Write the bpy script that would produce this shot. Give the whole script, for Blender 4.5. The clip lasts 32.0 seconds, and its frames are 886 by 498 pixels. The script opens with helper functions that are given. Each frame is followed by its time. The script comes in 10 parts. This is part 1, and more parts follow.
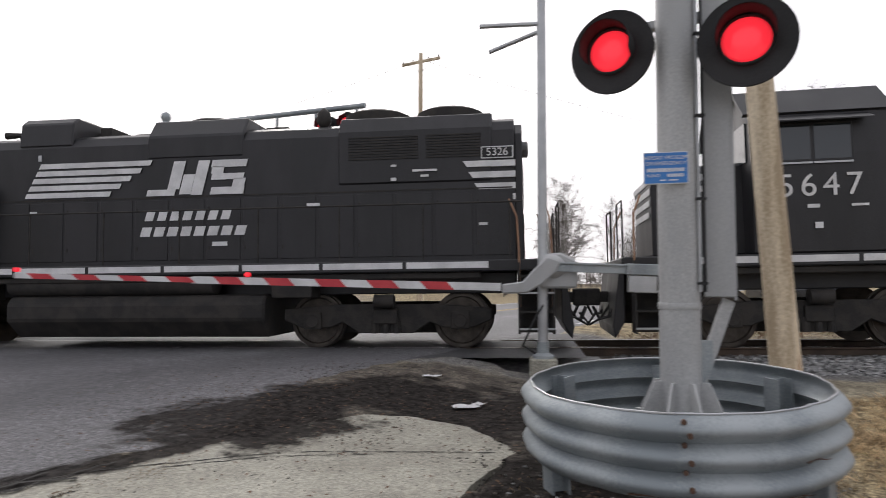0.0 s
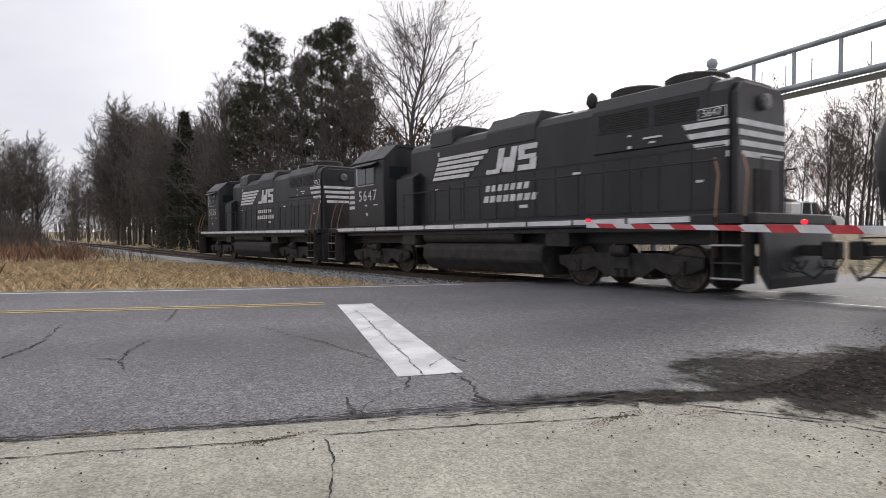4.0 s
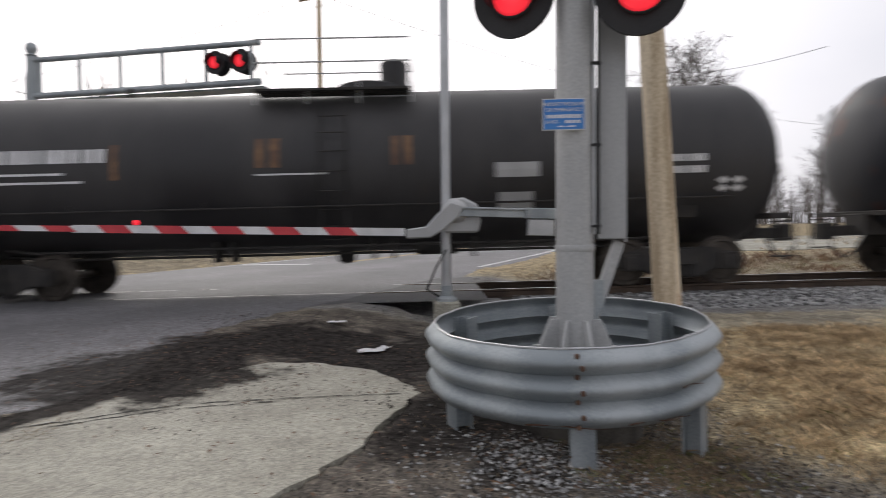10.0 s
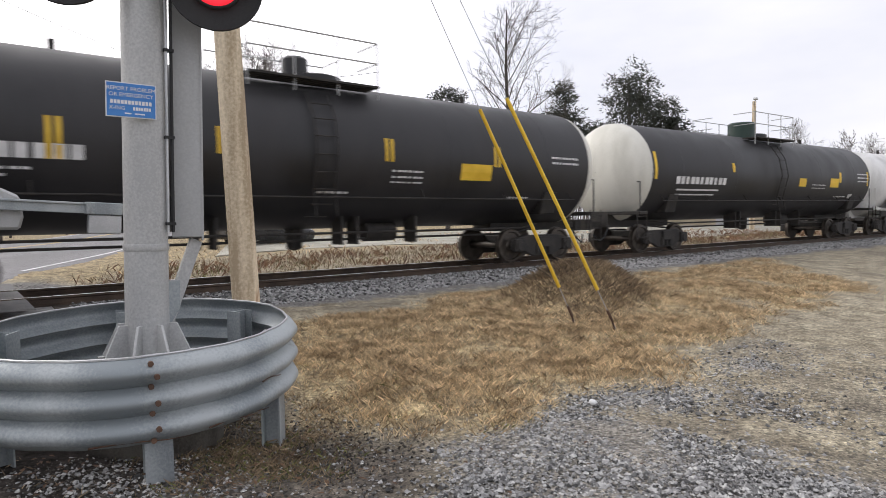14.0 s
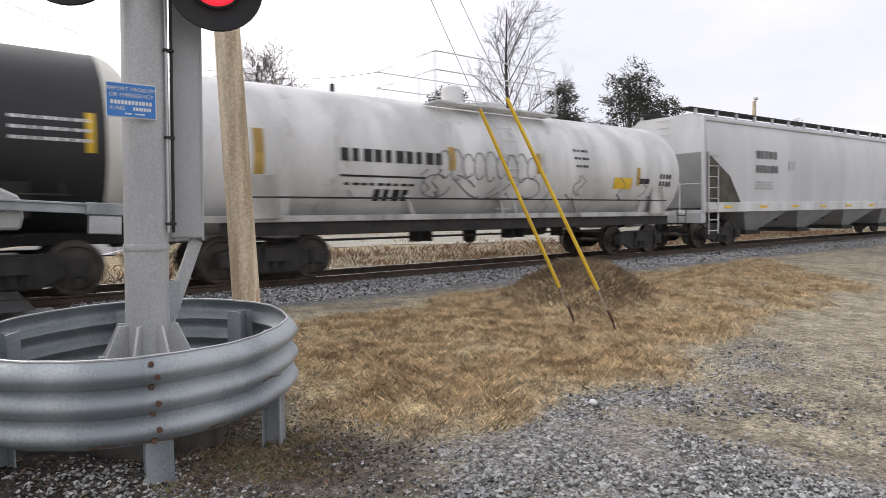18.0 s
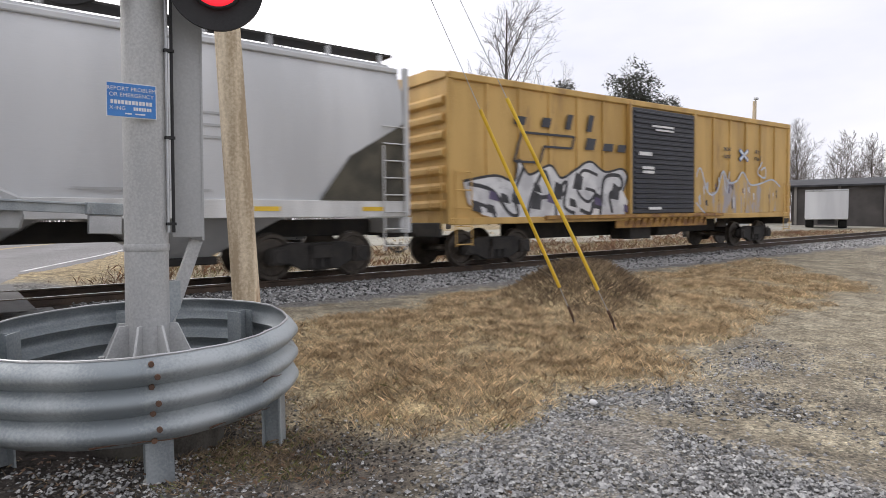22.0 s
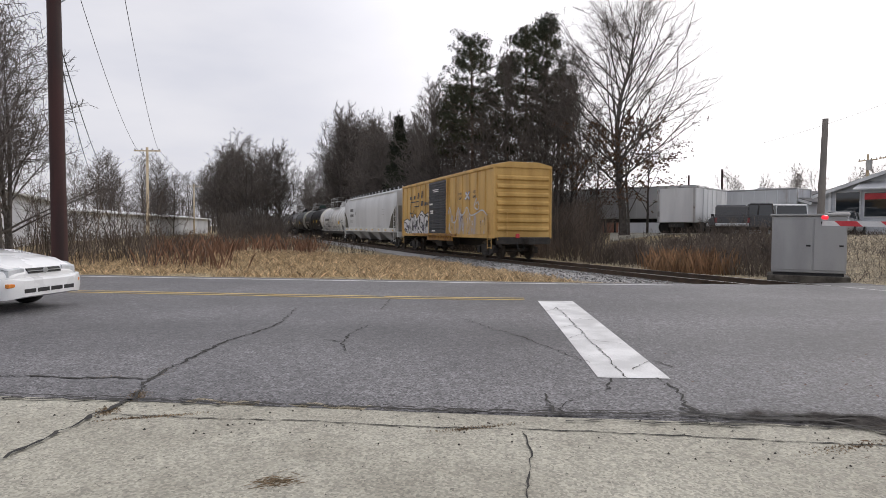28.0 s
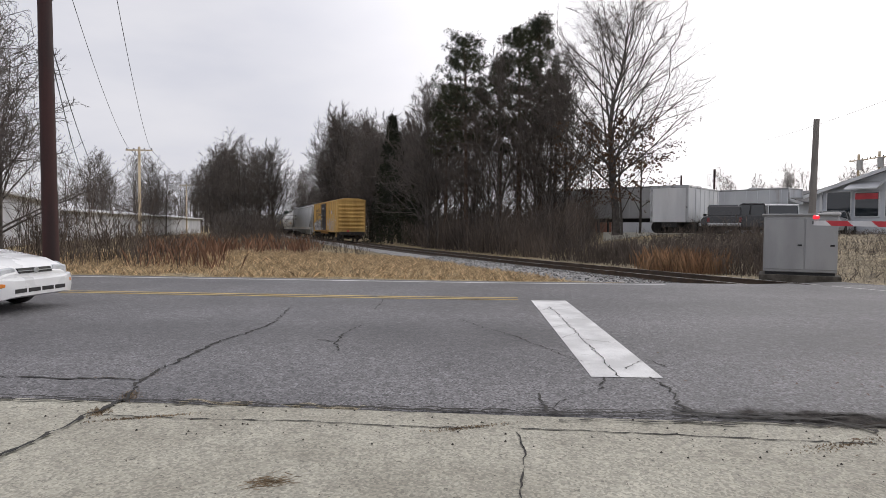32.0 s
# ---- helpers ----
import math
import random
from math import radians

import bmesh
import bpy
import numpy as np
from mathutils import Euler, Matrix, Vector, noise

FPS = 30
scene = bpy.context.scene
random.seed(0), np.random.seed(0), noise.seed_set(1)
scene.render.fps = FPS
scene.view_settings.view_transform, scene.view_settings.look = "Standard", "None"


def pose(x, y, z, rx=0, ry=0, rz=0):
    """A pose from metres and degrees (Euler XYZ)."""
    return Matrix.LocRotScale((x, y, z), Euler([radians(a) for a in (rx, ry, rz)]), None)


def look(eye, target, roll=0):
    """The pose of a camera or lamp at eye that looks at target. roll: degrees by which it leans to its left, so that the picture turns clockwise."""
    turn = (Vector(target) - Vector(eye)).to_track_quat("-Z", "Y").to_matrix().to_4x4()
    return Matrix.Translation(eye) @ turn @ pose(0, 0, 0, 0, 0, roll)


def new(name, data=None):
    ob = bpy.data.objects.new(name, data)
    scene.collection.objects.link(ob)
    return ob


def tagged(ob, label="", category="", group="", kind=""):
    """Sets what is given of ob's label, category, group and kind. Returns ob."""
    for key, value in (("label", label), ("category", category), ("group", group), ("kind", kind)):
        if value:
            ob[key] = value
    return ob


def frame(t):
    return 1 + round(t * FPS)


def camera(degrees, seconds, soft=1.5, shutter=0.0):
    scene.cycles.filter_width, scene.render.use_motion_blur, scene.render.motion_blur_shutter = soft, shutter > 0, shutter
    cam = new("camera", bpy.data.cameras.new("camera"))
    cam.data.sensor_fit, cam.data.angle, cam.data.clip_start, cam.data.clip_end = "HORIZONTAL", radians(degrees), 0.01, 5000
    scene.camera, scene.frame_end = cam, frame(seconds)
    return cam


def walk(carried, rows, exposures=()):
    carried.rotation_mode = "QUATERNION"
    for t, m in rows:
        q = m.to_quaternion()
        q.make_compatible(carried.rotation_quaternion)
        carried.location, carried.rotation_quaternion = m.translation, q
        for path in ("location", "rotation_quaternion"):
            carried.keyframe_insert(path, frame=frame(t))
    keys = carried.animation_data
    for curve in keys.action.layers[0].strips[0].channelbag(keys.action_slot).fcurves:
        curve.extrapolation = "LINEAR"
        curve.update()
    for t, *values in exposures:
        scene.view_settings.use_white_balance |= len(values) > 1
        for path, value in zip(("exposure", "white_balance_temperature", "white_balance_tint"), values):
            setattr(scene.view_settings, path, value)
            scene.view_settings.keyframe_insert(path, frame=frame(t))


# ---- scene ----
# The place: a level crossing. x right, y away over the track, z up; the eye stands at (0, 0, 1.35).
cam = camera(70.7, 32.0, soft=0.7, shutter=0.4)
EYE = (0.0, 0.0, 1.35)
# seconds, turn to the left of +y, tilt up, roll (degrees)
PATH = [
    (0, 7.27, 3.21, 0.16),
    (0.8, 21.55, 2.00, -0.27),
    (1, 24.61, 1.35, -0.15),
    (1.5, 31.32, 0.70, -0.14),
    (2, 37.16, -0.06, 0.04),
    (2.5, 42.90, -0.81, -0.18),
    (3, 48.99, -1.28, -0.22),
    (3.5, 52.68, -1.48, -0.12),
    (4, 54.65, -1.59, -0.00),
    (4.5, 55.01, -1.72, 0.06),
    (6.5, 55.15, -1.98, 0.11),
    (7, 54.62, -1.95, 0.06),
    (7.5, 53.62, -1.95, 0.03),
    (8, 52.46, -1.91, 0.05),
    (8.5, 43.71, -1.81, -0.10),
    (9, 29.92, -1.72, -0.43),
    (9.5, 14.19, -1.87, -0.20),
    (10, -1.51, -1.84, -0.56),
    (10.5, -12.89, -1.91, -0.65),
    (11, -21.98, -2.20, -0.39),
    (11.5, -28.42, -2.35, 0.35),
    (12, -34.06, -2.37, 0.50),
    (12.5, -37.72, -2.43, 0.50),
    (13, -38.98, -2.34, 0.13),
    (13.5, -38.89, -2.18, 0.10),
    (14.5, -38.84, -2.16, 0.05),
    (16.5, -38.83, -2.15, 0.05),
    (17.5, -38.82, -2.14, 0.05),
    (18.5, -38.84, -2.18, -0.01),
    (19.5, -38.82, -2.16, -0.01),
    (20.5, -38.82, -2.15, 0.04),
    (21.5, -38.83, -2.16, 0.00),
    (22, -38.82, -2.15, 0.04),
    (22.5, -38.17, -2.16, -0.01),
    (23, -27.73, -2.02, -0.59),
    (23.5, -9.00, -1.63, -0.94),
    (24, 10.23, -1.73, 0.03),
    (24.5, 27.57, -1.79, 0.33),
    (25, 43.91, -1.77, 0.41),
    (25.5, 57.35, -1.80, 0.20),
    (26, 65.60, -1.79, 0.14),
    (26.5, 73.00, -1.83, 0.28),
    (28.5, 72.91, -2.04, 0.44),
    (29, 72.84, -2.09, 0.44),
    (30, 72.74, -2.09, 0.44),
    (31, 72.66, -2.08, 0.46),
    (32, 72.38, -2.00, 0.41),
]


def aim(yaw, pitch):
    a, b = radians(yaw), radians(pitch)
    return (EYE[0] - math.sin(a) * math.cos(b), EYE[1] + math.cos(a) * math.cos(b), EYE[2] + math.sin(b))


EXPOSURES = [(0.0, -0.42), (1.0, -0.78), (2.2, -0.82), (3.6, -0.38), (7.0, -0.22), (8.5, -0.3), (10.0, -0.55), (11.2, -0.35), (12.3, -0.22), (13.2, -0.1), (22.3, -0.08), (23.2, 0.25), (24.0, 0.55), (25.0, 0.2), (26.5, 0.05), (28.5, -0.48), (32.0, -0.48)]
walk(cam, [(t, look(EYE, aim(yaw, pitch), roll)) for t, yaw, pitch, roll in PATH], EXPOSURES)

# ---- light: a bright overcast sky, the sun behind thin cloud over the track
SUN_AZ, SUN_EL = 20.0, 32.0
sun_dir = Vector((-math.sin(radians(SUN_AZ)) * math.cos(radians(SUN_EL)), math.cos(radians(SUN_AZ)) * math.cos(radians(SUN_EL)), math.sin(radians(SUN_EL))))


def build_world():
    w = bpy.data.worlds.new("overcast_sky")
    scene.world = w
    w.use_nodes = True
    nt = w.node_tree
    nt.nodes.clear()
    N, L = nt.nodes.new, nt.links.new
    out, bg = N("ShaderNodeOutputWorld"), N("ShaderNodeBackground")
    sky = N("ShaderNodeTexSky")
    sky.sky_type, sky.sun_disc = "NISHITA", False
    sky.sun_elevation, sky.sun_rotation = radians(SUN_EL), radians(-SUN_AZ)
    sky.dust_density = 4.0
    tc = N("ShaderNodeTexCoord")
    dot = N("ShaderNodeVectorMath")
    dot.operation = "DOT_PRODUCT"
    dot.inputs[1].default_value = sun_dir
    L(tc.outputs["Generated"], dot.inputs[0])
    glow = N("ShaderNodeMapRange")
    glow.interpolation_type = "SMOOTHSTEP"
    glow.inputs[1].default_value, glow.inputs[2].default_value = 0.35, 1.0
    glow.inputs[3].default_value, glow.inputs[4].default_value = 0.0, 1.0
    L(dot.outputs["Value"], glow.inputs[0])
    stretch = N("ShaderNodeMapping")
    stretch.inputs["Scale"].default_value = (1.6, 1.6, 5.0)
    L(tc.outputs["Generated"], stretch.inputs[0])
    noi = N("ShaderNodeTexNoise")
    noi.inputs["Scale"].default_value, noi.inputs["Detail"].default_value, noi.inputs["Roughness"].default_value = 1.3, 5.0, 0.55
    L(stretch.outputs[0], noi.inputs["Vector"])
    cloud = N("ShaderNodeValToRGB")
    cloud.color_ramp.elements[0].position, cloud.color_ramp.elements[0].color = 0.34, (0.99, 1.0, 1.115, 1)
    cloud.color_ramp.elements[1].position, cloud.color_ramp.elements[1].color = 0.66, (1.195, 1.18, 1.25, 1)
    L(noi.outputs["Fac"], cloud.inputs[0])
    bright = N("ShaderNodeMix")
    bright.data_type = "RGBA"
    bright.inputs["B"].default_value = (2.33, 2.25, 2.3, 1)
    L(glow.outputs[0], bright.inputs["Factor"])
    L(cloud.outputs[0], bright.inputs["A"])
    scaled = N("ShaderNodeVectorMath")
    scaled.operation = "SCALE"
    scaled.inputs["Scale"].default_value = 0.1
    L(sky.outputs[0], scaled.inputs[0])
    mix = N("ShaderNodeMix")
    mix.data_type = "RGBA"
    mix.inputs["Factor"].default_value = 0.88
    L(scaled.outputs[0], mix.inputs["A"])
    L(bright.outputs["Result"], mix.inputs["B"])
    L(mix.outputs["Result"], bg.inputs["Color"])
    bg.inputs["Strength"].default_value = 1.0
    L(bg.outputs[0], out.inputs[0])
    sun = new("sun", bpy.data.lights.new("sun", "SUN"))
    sun.data.energy, sun.data.angle, sun.data.color = 0.85, radians(12), (1.0, 0.96, 0.91)
    sun.matrix_world = look(Vector((0, 0, 40)) + sun_dir, (0, 0, 40))


build_world()

# ---- the lie of the land
R_DIR, N_DIR = Vector((0.391, 0.920)), Vector((-0.920, 0.391))  # along the road; across it, away from the eye


def sstep(a, b, x):
    t = np.clip((np.asarray(x, float) - a) / (b - a), 0, 1)
    return t * t * (3 - 2 * t)


def track_y(x):
    x = np.asarray(x, float)
    c = np.clip(x, -66.0, 45.0)
    y = 12.126 - 0.008375 * c - 0.000799 * c * c - 0.000004 * c**3
    s = -0.008375 - 0.001598 * c - 0.000012 * c * c
    return y + s * (x - c)


def rail_z(x):
    x = np.asarray(x, float)
    c = np.clip(x, -55.0, 45.0)
    return 0.223 + 0.0165 * c + 0.000148 * c * c + 0.012 * np.clip(x - 45.0, 0, 60)


def road_rn(x, y):
    return x * R_DIR.x + y * R_DIR.y, x * N_DIR.x + y * N_DIR.y


def road_edge(r):
    """The near edge of the asphalt, as a distance across the road."""
    return 4.45 + 0.85 * sstep(2.5, 6.5, r)


def land(x, y):
    x, y = np.asarray(x, float), np.asarray(y, float)
    zr, d = rail_z(x), y - track_y(x)
    r, n = road_rn(x, y)
    on_road = sstep(3.6, 4.8, n) * (1 - sstep(15.6, 17.5, n))
    near = sstep(-10.5, -2.6, d)
    base = near * (zr - 0.02 - 0.22 * (1 - on_road))
    lot = sstep(4.5, 15.0, d) * sstep(-2.0, -13.0, x) * (1 - sstep(-48.0, -62.0, x)) * (1 - on_road)
    base = base - 0.2 * np.exp(-(((x - 1.7) / 1.5) ** 2 + ((y - 4.2) / 1.6) ** 2))  # a dip round the guard ring
    return base + 1.45 * lot + 0.25 * sstep(3, 14, d) * sstep(4, 12, x) - 0.1 * sstep(15.8, 18.5, n) * (1 - near)


class Field:
    """A quantity tabled on a grid, read between its nodes."""

    def __init__(self, make, x0, x1, y0, y1, step):
        self.x0, self.y0, self.step = x0, y0, step
        xs, ys = np.arange(x0, x1 + step, step), np.arange(y0, y1 + step, step)
        gx, gy = np.meshgrid(xs, ys, indexing="ij")
        self.nx, self.ny, self.make = len(xs), len(ys), make
        self.table = np.asarray(make(gx, gy)).tolist()

    def __call__(self, x, y):
        u, v = (x - self.x0) / self.step, (y - self.y0) / self.step
        i, j = int(u), int(v)
        if u < 0 or v < 0 or i >= self.nx - 1 or j >= self.ny - 1:
            return float(self.make(x, y))
        u, v, t = u - i, v - j, self.table
        return (t[i][j] * (1 - u) + t[i + 1][j] * u) * (1 - v) + (t[i][j + 1] * (1 - u) + t[i + 1][j + 1] * u) * v


ground_z = Field(land, -72, 52, -45, 72, 0.25)


def at_angle(az, dist):
    return (-math.sin(radians(az)) * dist, math.cos(radians(az)) * dist)


# ---- building blocks
class Mesh:
    """Vertices and faces of one mesh, gathered piece by piece."""

    def __init__(self):
        self.v, self.f = [], []

    def add(self, verts, faces):
        k = len(self.v)
        self.v.extend([tuple(p) for p in verts])
        self.f.extend([tuple(i + k for i in q) for q in faces])
        return self

    def box(self, x0, x1, y0, y1, z0, z1, m=None):
        vs = [Vector((x, y, z)) for x in (x0, x1) for y in (y0, y1) for z in (z0, z1)]
        if m:
            vs = [m @ p for p in vs]
        return self.add(vs, [(0, 1, 3, 2), (4, 6, 7, 5), (0, 4, 5, 1), (2, 3, 7, 6), (0, 2, 6, 4), (1, 5, 7, 3)])

    def bar(self, a, b, w, h):
        """A straight bar of rectangular section from a to b."""
        a, b = Vector(a), Vector(b)
        d = (b - a).normalized()
        side = d.cross(Vector((0, 0, 1)))
        side = side.normalized() if side.length > 1e-4 else Vector((1, 0, 0))
        up = side.cross(d)
        vs = [p + side * (i * w / 2) + up * (j * h / 2) for p in (a, b) for i in (-1, 1) for j in (-1, 1)]
        return self.add(vs, [(0, 1, 3, 2), (4, 6, 7, 5), (0, 4, 5, 1), (2, 3, 7, 6), (0, 2, 6, 4), (1, 5, 7, 3)])

    def tube(self, pts, r, n=6, r1=None, caps=True):
        pts = [Vector(p) for p in pts]
        rings, last = [], len(pts) - 1
        side = None
        for i, p in enumerate(pts):
            d = (pts[min(i + 1, last)] - pts[max(i - 1, 0)]).normalized()
            if side is None:
                side = d.cross(Vector((0.13, 0.31, 0.94)))
                if side.length < 0.1:
                    side = d.cross(Vector((1, 0, 0)))
            side = (side - d * side.dot(d)).normalized()
            up = d.cross(side)
            rad = r if r1 is None else r + (r1 - r) * i / last
            rings.append([p + (side * math.cos(a) + up * math.sin(a)) * rad for a in (math.tau * k / n for k in range(n))])
        faces = [(i * n + k, i * n + (k + 1) % n, (i + 1) * n + (k + 1) % n, (i + 1) * n + k) for i in range(last) for k in range(n)]
        if caps:
            faces += [tuple(range(n - 1, -1, -1)), tuple(last * n + k for k in range(n))]
        return self.add([p for ring in rings for p in ring], faces)

    def cyl(self, a, b, r, n=16, r1=None):
        return self.tube([a, b], r, n, r1)

    def lathe(self, prof, n=24, axis="z", m=None, closed=True):
        """prof: (along, radius) pairs turned round an axis."""
        vs = []
        for h, r in prof:
            for k in range(n):
                a = math.tau * k / n
                c, s = r * math.cos(a), r * math.sin(a)
                p = Vector((c, s, h)) if axis == "z" else Vector((h, c, s)) if axis == "x" else Vector((s, h, c))
                vs.append(m @ p if m else p)
        fs = [(i * n + k, i * n + (k + 1) % n, (i + 1) * n + (k + 1) % n, (i + 1) * n + k) for i in range(len(prof) - 1) for k in range(n)]
        if closed:
            fs += [tuple(range(n - 1, -1, -1)), tuple((len(prof) - 1) * n + k for k in range(n))]
        return self.add(vs, fs)

    def prism(self, poly, a, b, axis="y", m=None):
        """A polygon drawn out from a to b. axis y: points are (x, z); x: (y, z); z: (x, y)."""
        put = {"y": lambda p, q: (p[0], q, p[1]), "x": lambda p, q: (q, p[0], p[1]), "z": lambda p, q: (p[0], p[1], q)}[axis]
        n = len(poly)
        vs = [Vector(put(p, q)) for q in (a, b) for p in poly]
        if m:
            vs = [m @ p for p in vs]
        return self.add(vs, [tuple(range(n)), tuple(range(2 * n - 1, n - 1, -1))] + [(i, i + n, (i + 1) % n + n, (i + 1) % n) for i in range(n)])

    def sheet(self, grid):
        """Rows of points to a surface."""
        w = len(grid[0])
        return self.add([p for row in grid for p in row], [(i * w + j, i * w + j + 1, (i + 1) * w + j + 1, (i + 1) * w + j) for i in range(len(grid) - 1) for j in range(w - 1)])

    def data(self, name, material, smooth=False, bevel=0.0, fix=True):
        me = bpy.data.meshes.new(name)
        me.from_pydata(self.v, [], self.f)
        if fix or bevel:
            bm = bmesh.new()
            bm.from_mesh(me)
            bmesh.ops.recalc_face_normals(bm, faces=bm.faces)
            if bevel:
                edges = [e for e in bm.edges if len(e.link_faces) == 2 and e.calc_face_angle(0) > 0.6]
                bmesh.ops.bevel(bm, geom=edges, offset=bevel, segments=1, affect="EDGES", clamp_overlap=True)
            bm.to_mesh(me)
            bm.free()
        if smooth:
            me.shade_smooth()
            if smooth != True:
                me.set_sharp_from_angle(angle=radians(smooth))
        me.materials.append(material)
        return me


def part(name, mesh, material, parent=None, label="", at=None, smooth=False, bevel=0.0, fix=True):
    """One mesh object under a thing or a part."""
    data = mesh if isinstance(mesh, bpy.types.Mesh) else mesh.data(name, material, smooth, bevel, fix)
    ob = new(name, data)
    if parent:
        ob.parent = parent
    if at is not None:
        ob.matrix_basis = at
    return tagged(ob, label)


def thing(name, label, category, at=None, group="", kind=""):
    ob = new(name)
    ob.empty_display_size = 0.2
    if at is not None:
        ob.matrix_basis = at
    return tagged(ob, label, category, group, kind)


def solo(name, mesh, material, label, category="", at=None, kind="", smooth=False, bevel=0.0, fix=True, group=""):
    """A thing of one single mesh."""
    return tagged(part(name, mesh, material, None, label, at, smooth, bevel, fix), "", category, group, kind)


def letters(name, body, size, material, parent, at, label="", depth=0.004, spacing=1.0):
    cu = bpy.data.curves.new(name, "FONT")
    cu.body, cu.size, cu.extrude, cu.align_x, cu.align_y = body, size, depth / 2, "CENTER", "CENTER"
    cu.space_character = spacing
    tmp = bpy.data.objects.new(name, cu)
    me = bpy.data.meshes.new_from_object(tmp)
    bpy.data.objects.remove(tmp)
    me.materials.clear()
    me.materials.append(material)
    ob = part(name, me, material, parent, label, at)
    return ob


# ---- materials
def surf(name, c1, c2, scale=4.0, rough=0.7, metal=0.0, bump=0.0, fine=60.0, spots=None, spot_at=0.62, coat=0.0, world=False, streak=0.0, spread=0.12, vary=0.0):
    """A surface of two colours mixed at a broad and a fine scale, with relief; spots: a third colour in patches; streak: runs down the face."""
    m = bpy.data.materials.new(name)
    m.use_nodes = True
    nt = m.node_tree
    N, L = nt.nodes.new, nt.links.new
    bs = nt.nodes["Principled BSDF"]
    tc = N("ShaderNodeTexCoord")
    if world:
        co = N("ShaderNodeNewGeometry").outputs["Position"]
    else:
        co = tc.outputs["Object"]
    a, b = N("ShaderNodeTexNoise"), N("ShaderNodeTexNoise")
    a.inputs["Scale"].default_value, a.inputs["Detail"].default_value = scale, 5.0
    b.inputs["Scale"].default_value, b.inputs["Detail"].default_value = fine, 3.0
    L(co, b.inputs["Vector"])
    if streak:
        mp = N("ShaderNodeMapping")
        mp.inputs["Scale"].default_value = (1, 1, 1 / streak)
        L(co, mp.inputs[0])
        L(mp.outputs[0], a.inputs["Vector"])
    else:
        L(co, a.inputs["Vector"])
    add = N("ShaderNodeMath")
    add.operation = "MULTIPLY_ADD"
    add.inputs[1].default_value = 0.35
    L(b.outputs["Fac"], add.inputs[0])
    L(a.outputs["Fac"], add.inputs[2])
    rng = N("ShaderNodeMapRange")
    rng.inputs[1].default_value, rng.inputs[2].default_value = 0.675 - spread, 0.675 + spread
    L(add.outputs[0], rng.inputs[0])
    mix = N("ShaderNodeMix")
    mix.data_type = "RGBA"
    mix.inputs["A"].default_value, mix.inputs["B"].default_value = (*c1, 1), (*c2, 1)
    L(rng.outputs[0], mix.inputs["Factor"])
    colour = mix.outputs["Result"]
    if spots:
        c = N("ShaderNodeTexNoise")
        c.inputs["Scale"].default_value, c.inputs["Detail"].default_value, c.inputs["Roughness"].default_value = scale * 0.7, 8.0, 0.7
        L(mp.outputs[0] if streak else co, c.inputs["Vector"])
        r2 = N("ShaderNodeMapRange")
        r2.inputs[1].default_value, r2.inputs[2].default_value = spot_at, spot_at + 0.08
        L(c.outputs["Fac"], r2.inputs[0])
        m2 = N("ShaderNodeMix")
        m2.data_type = "RGBA"
        m2.inputs["B"].default_value = (*spots, 1)
        L(r2.outputs[0], m2.inputs["Factor"])
        L(colour, m2.inputs["A"])
        colour = m2.outputs["Result"]
    if vary:
        isl = N("ShaderNodeMapRange")
        isl.inputs[3].default_value, isl.inputs[4].default_value = 1 - vary, 1 + vary
        L(N("ShaderNodeNewGeometry").outputs["Random Per Island"], isl.inputs[0])
        m3 = N("ShaderNodeVectorMath")
        m3.operation = "SCALE"
        L(colour, m3.inputs[0])
        L(isl.outputs[0], m3.inputs["Scale"])
        colour = m3.outputs[0]
    L(colour, bs.inputs["Base Color"])
    rr = N("ShaderNodeMapRange")
    rr.inputs[1].default_value, rr.inputs[2].default_value = 0.3, 0.7
    rr.inputs[3].default_value, rr.inputs[4].default_value = max(rough - 0.1, 0.03), min(rough + 0.1, 1.0)
    L(a.outputs["Fac"], rr.inputs[0])
    L(rr.outputs[0], bs.inputs["Roughness"])
    bs.inputs["Metallic"].default_value = metal
    bs.inputs["Coat Weight"].default_value = coat
    if bump:
        bp = N("ShaderNodeBump")
        bp.inputs["Strength"].default_value, bp.inputs["Distance"].default_value = 0.6, bump
        L(b.outputs["Fac"], bp.inputs["Height"])
        L(bp.outputs[0], bs.inputs["Normal"])
    return m


def glowing(name, colour, power):
    m = bpy.data.materials.new(name)
    m.use_nodes = True
    bs = m.node_tree.nodes["Principled BSDF"]
    bs.inputs["Base Color"].default_value = (*colour, 1)
    bs.inputs["Emission Color"].default_value = (*colour, 1)
    bs.inputs["Emission Strength"].default_value = power
    bs.inputs["Roughness"].default_value = 0.25
    return m


def glassy(name, colour, rough=0.05):
    m = bpy.data.materials.new(name)
    m.use_nodes = True
    bs = m.node_tree.nodes["Principled BSDF"]
    bs.inputs["Base Color"].default_value = (*colour, 1)
    bs.inputs["Roughness"].default_value = rough
    bs.inputs["Specular IOR Level"].default_value = 0.8
    return m




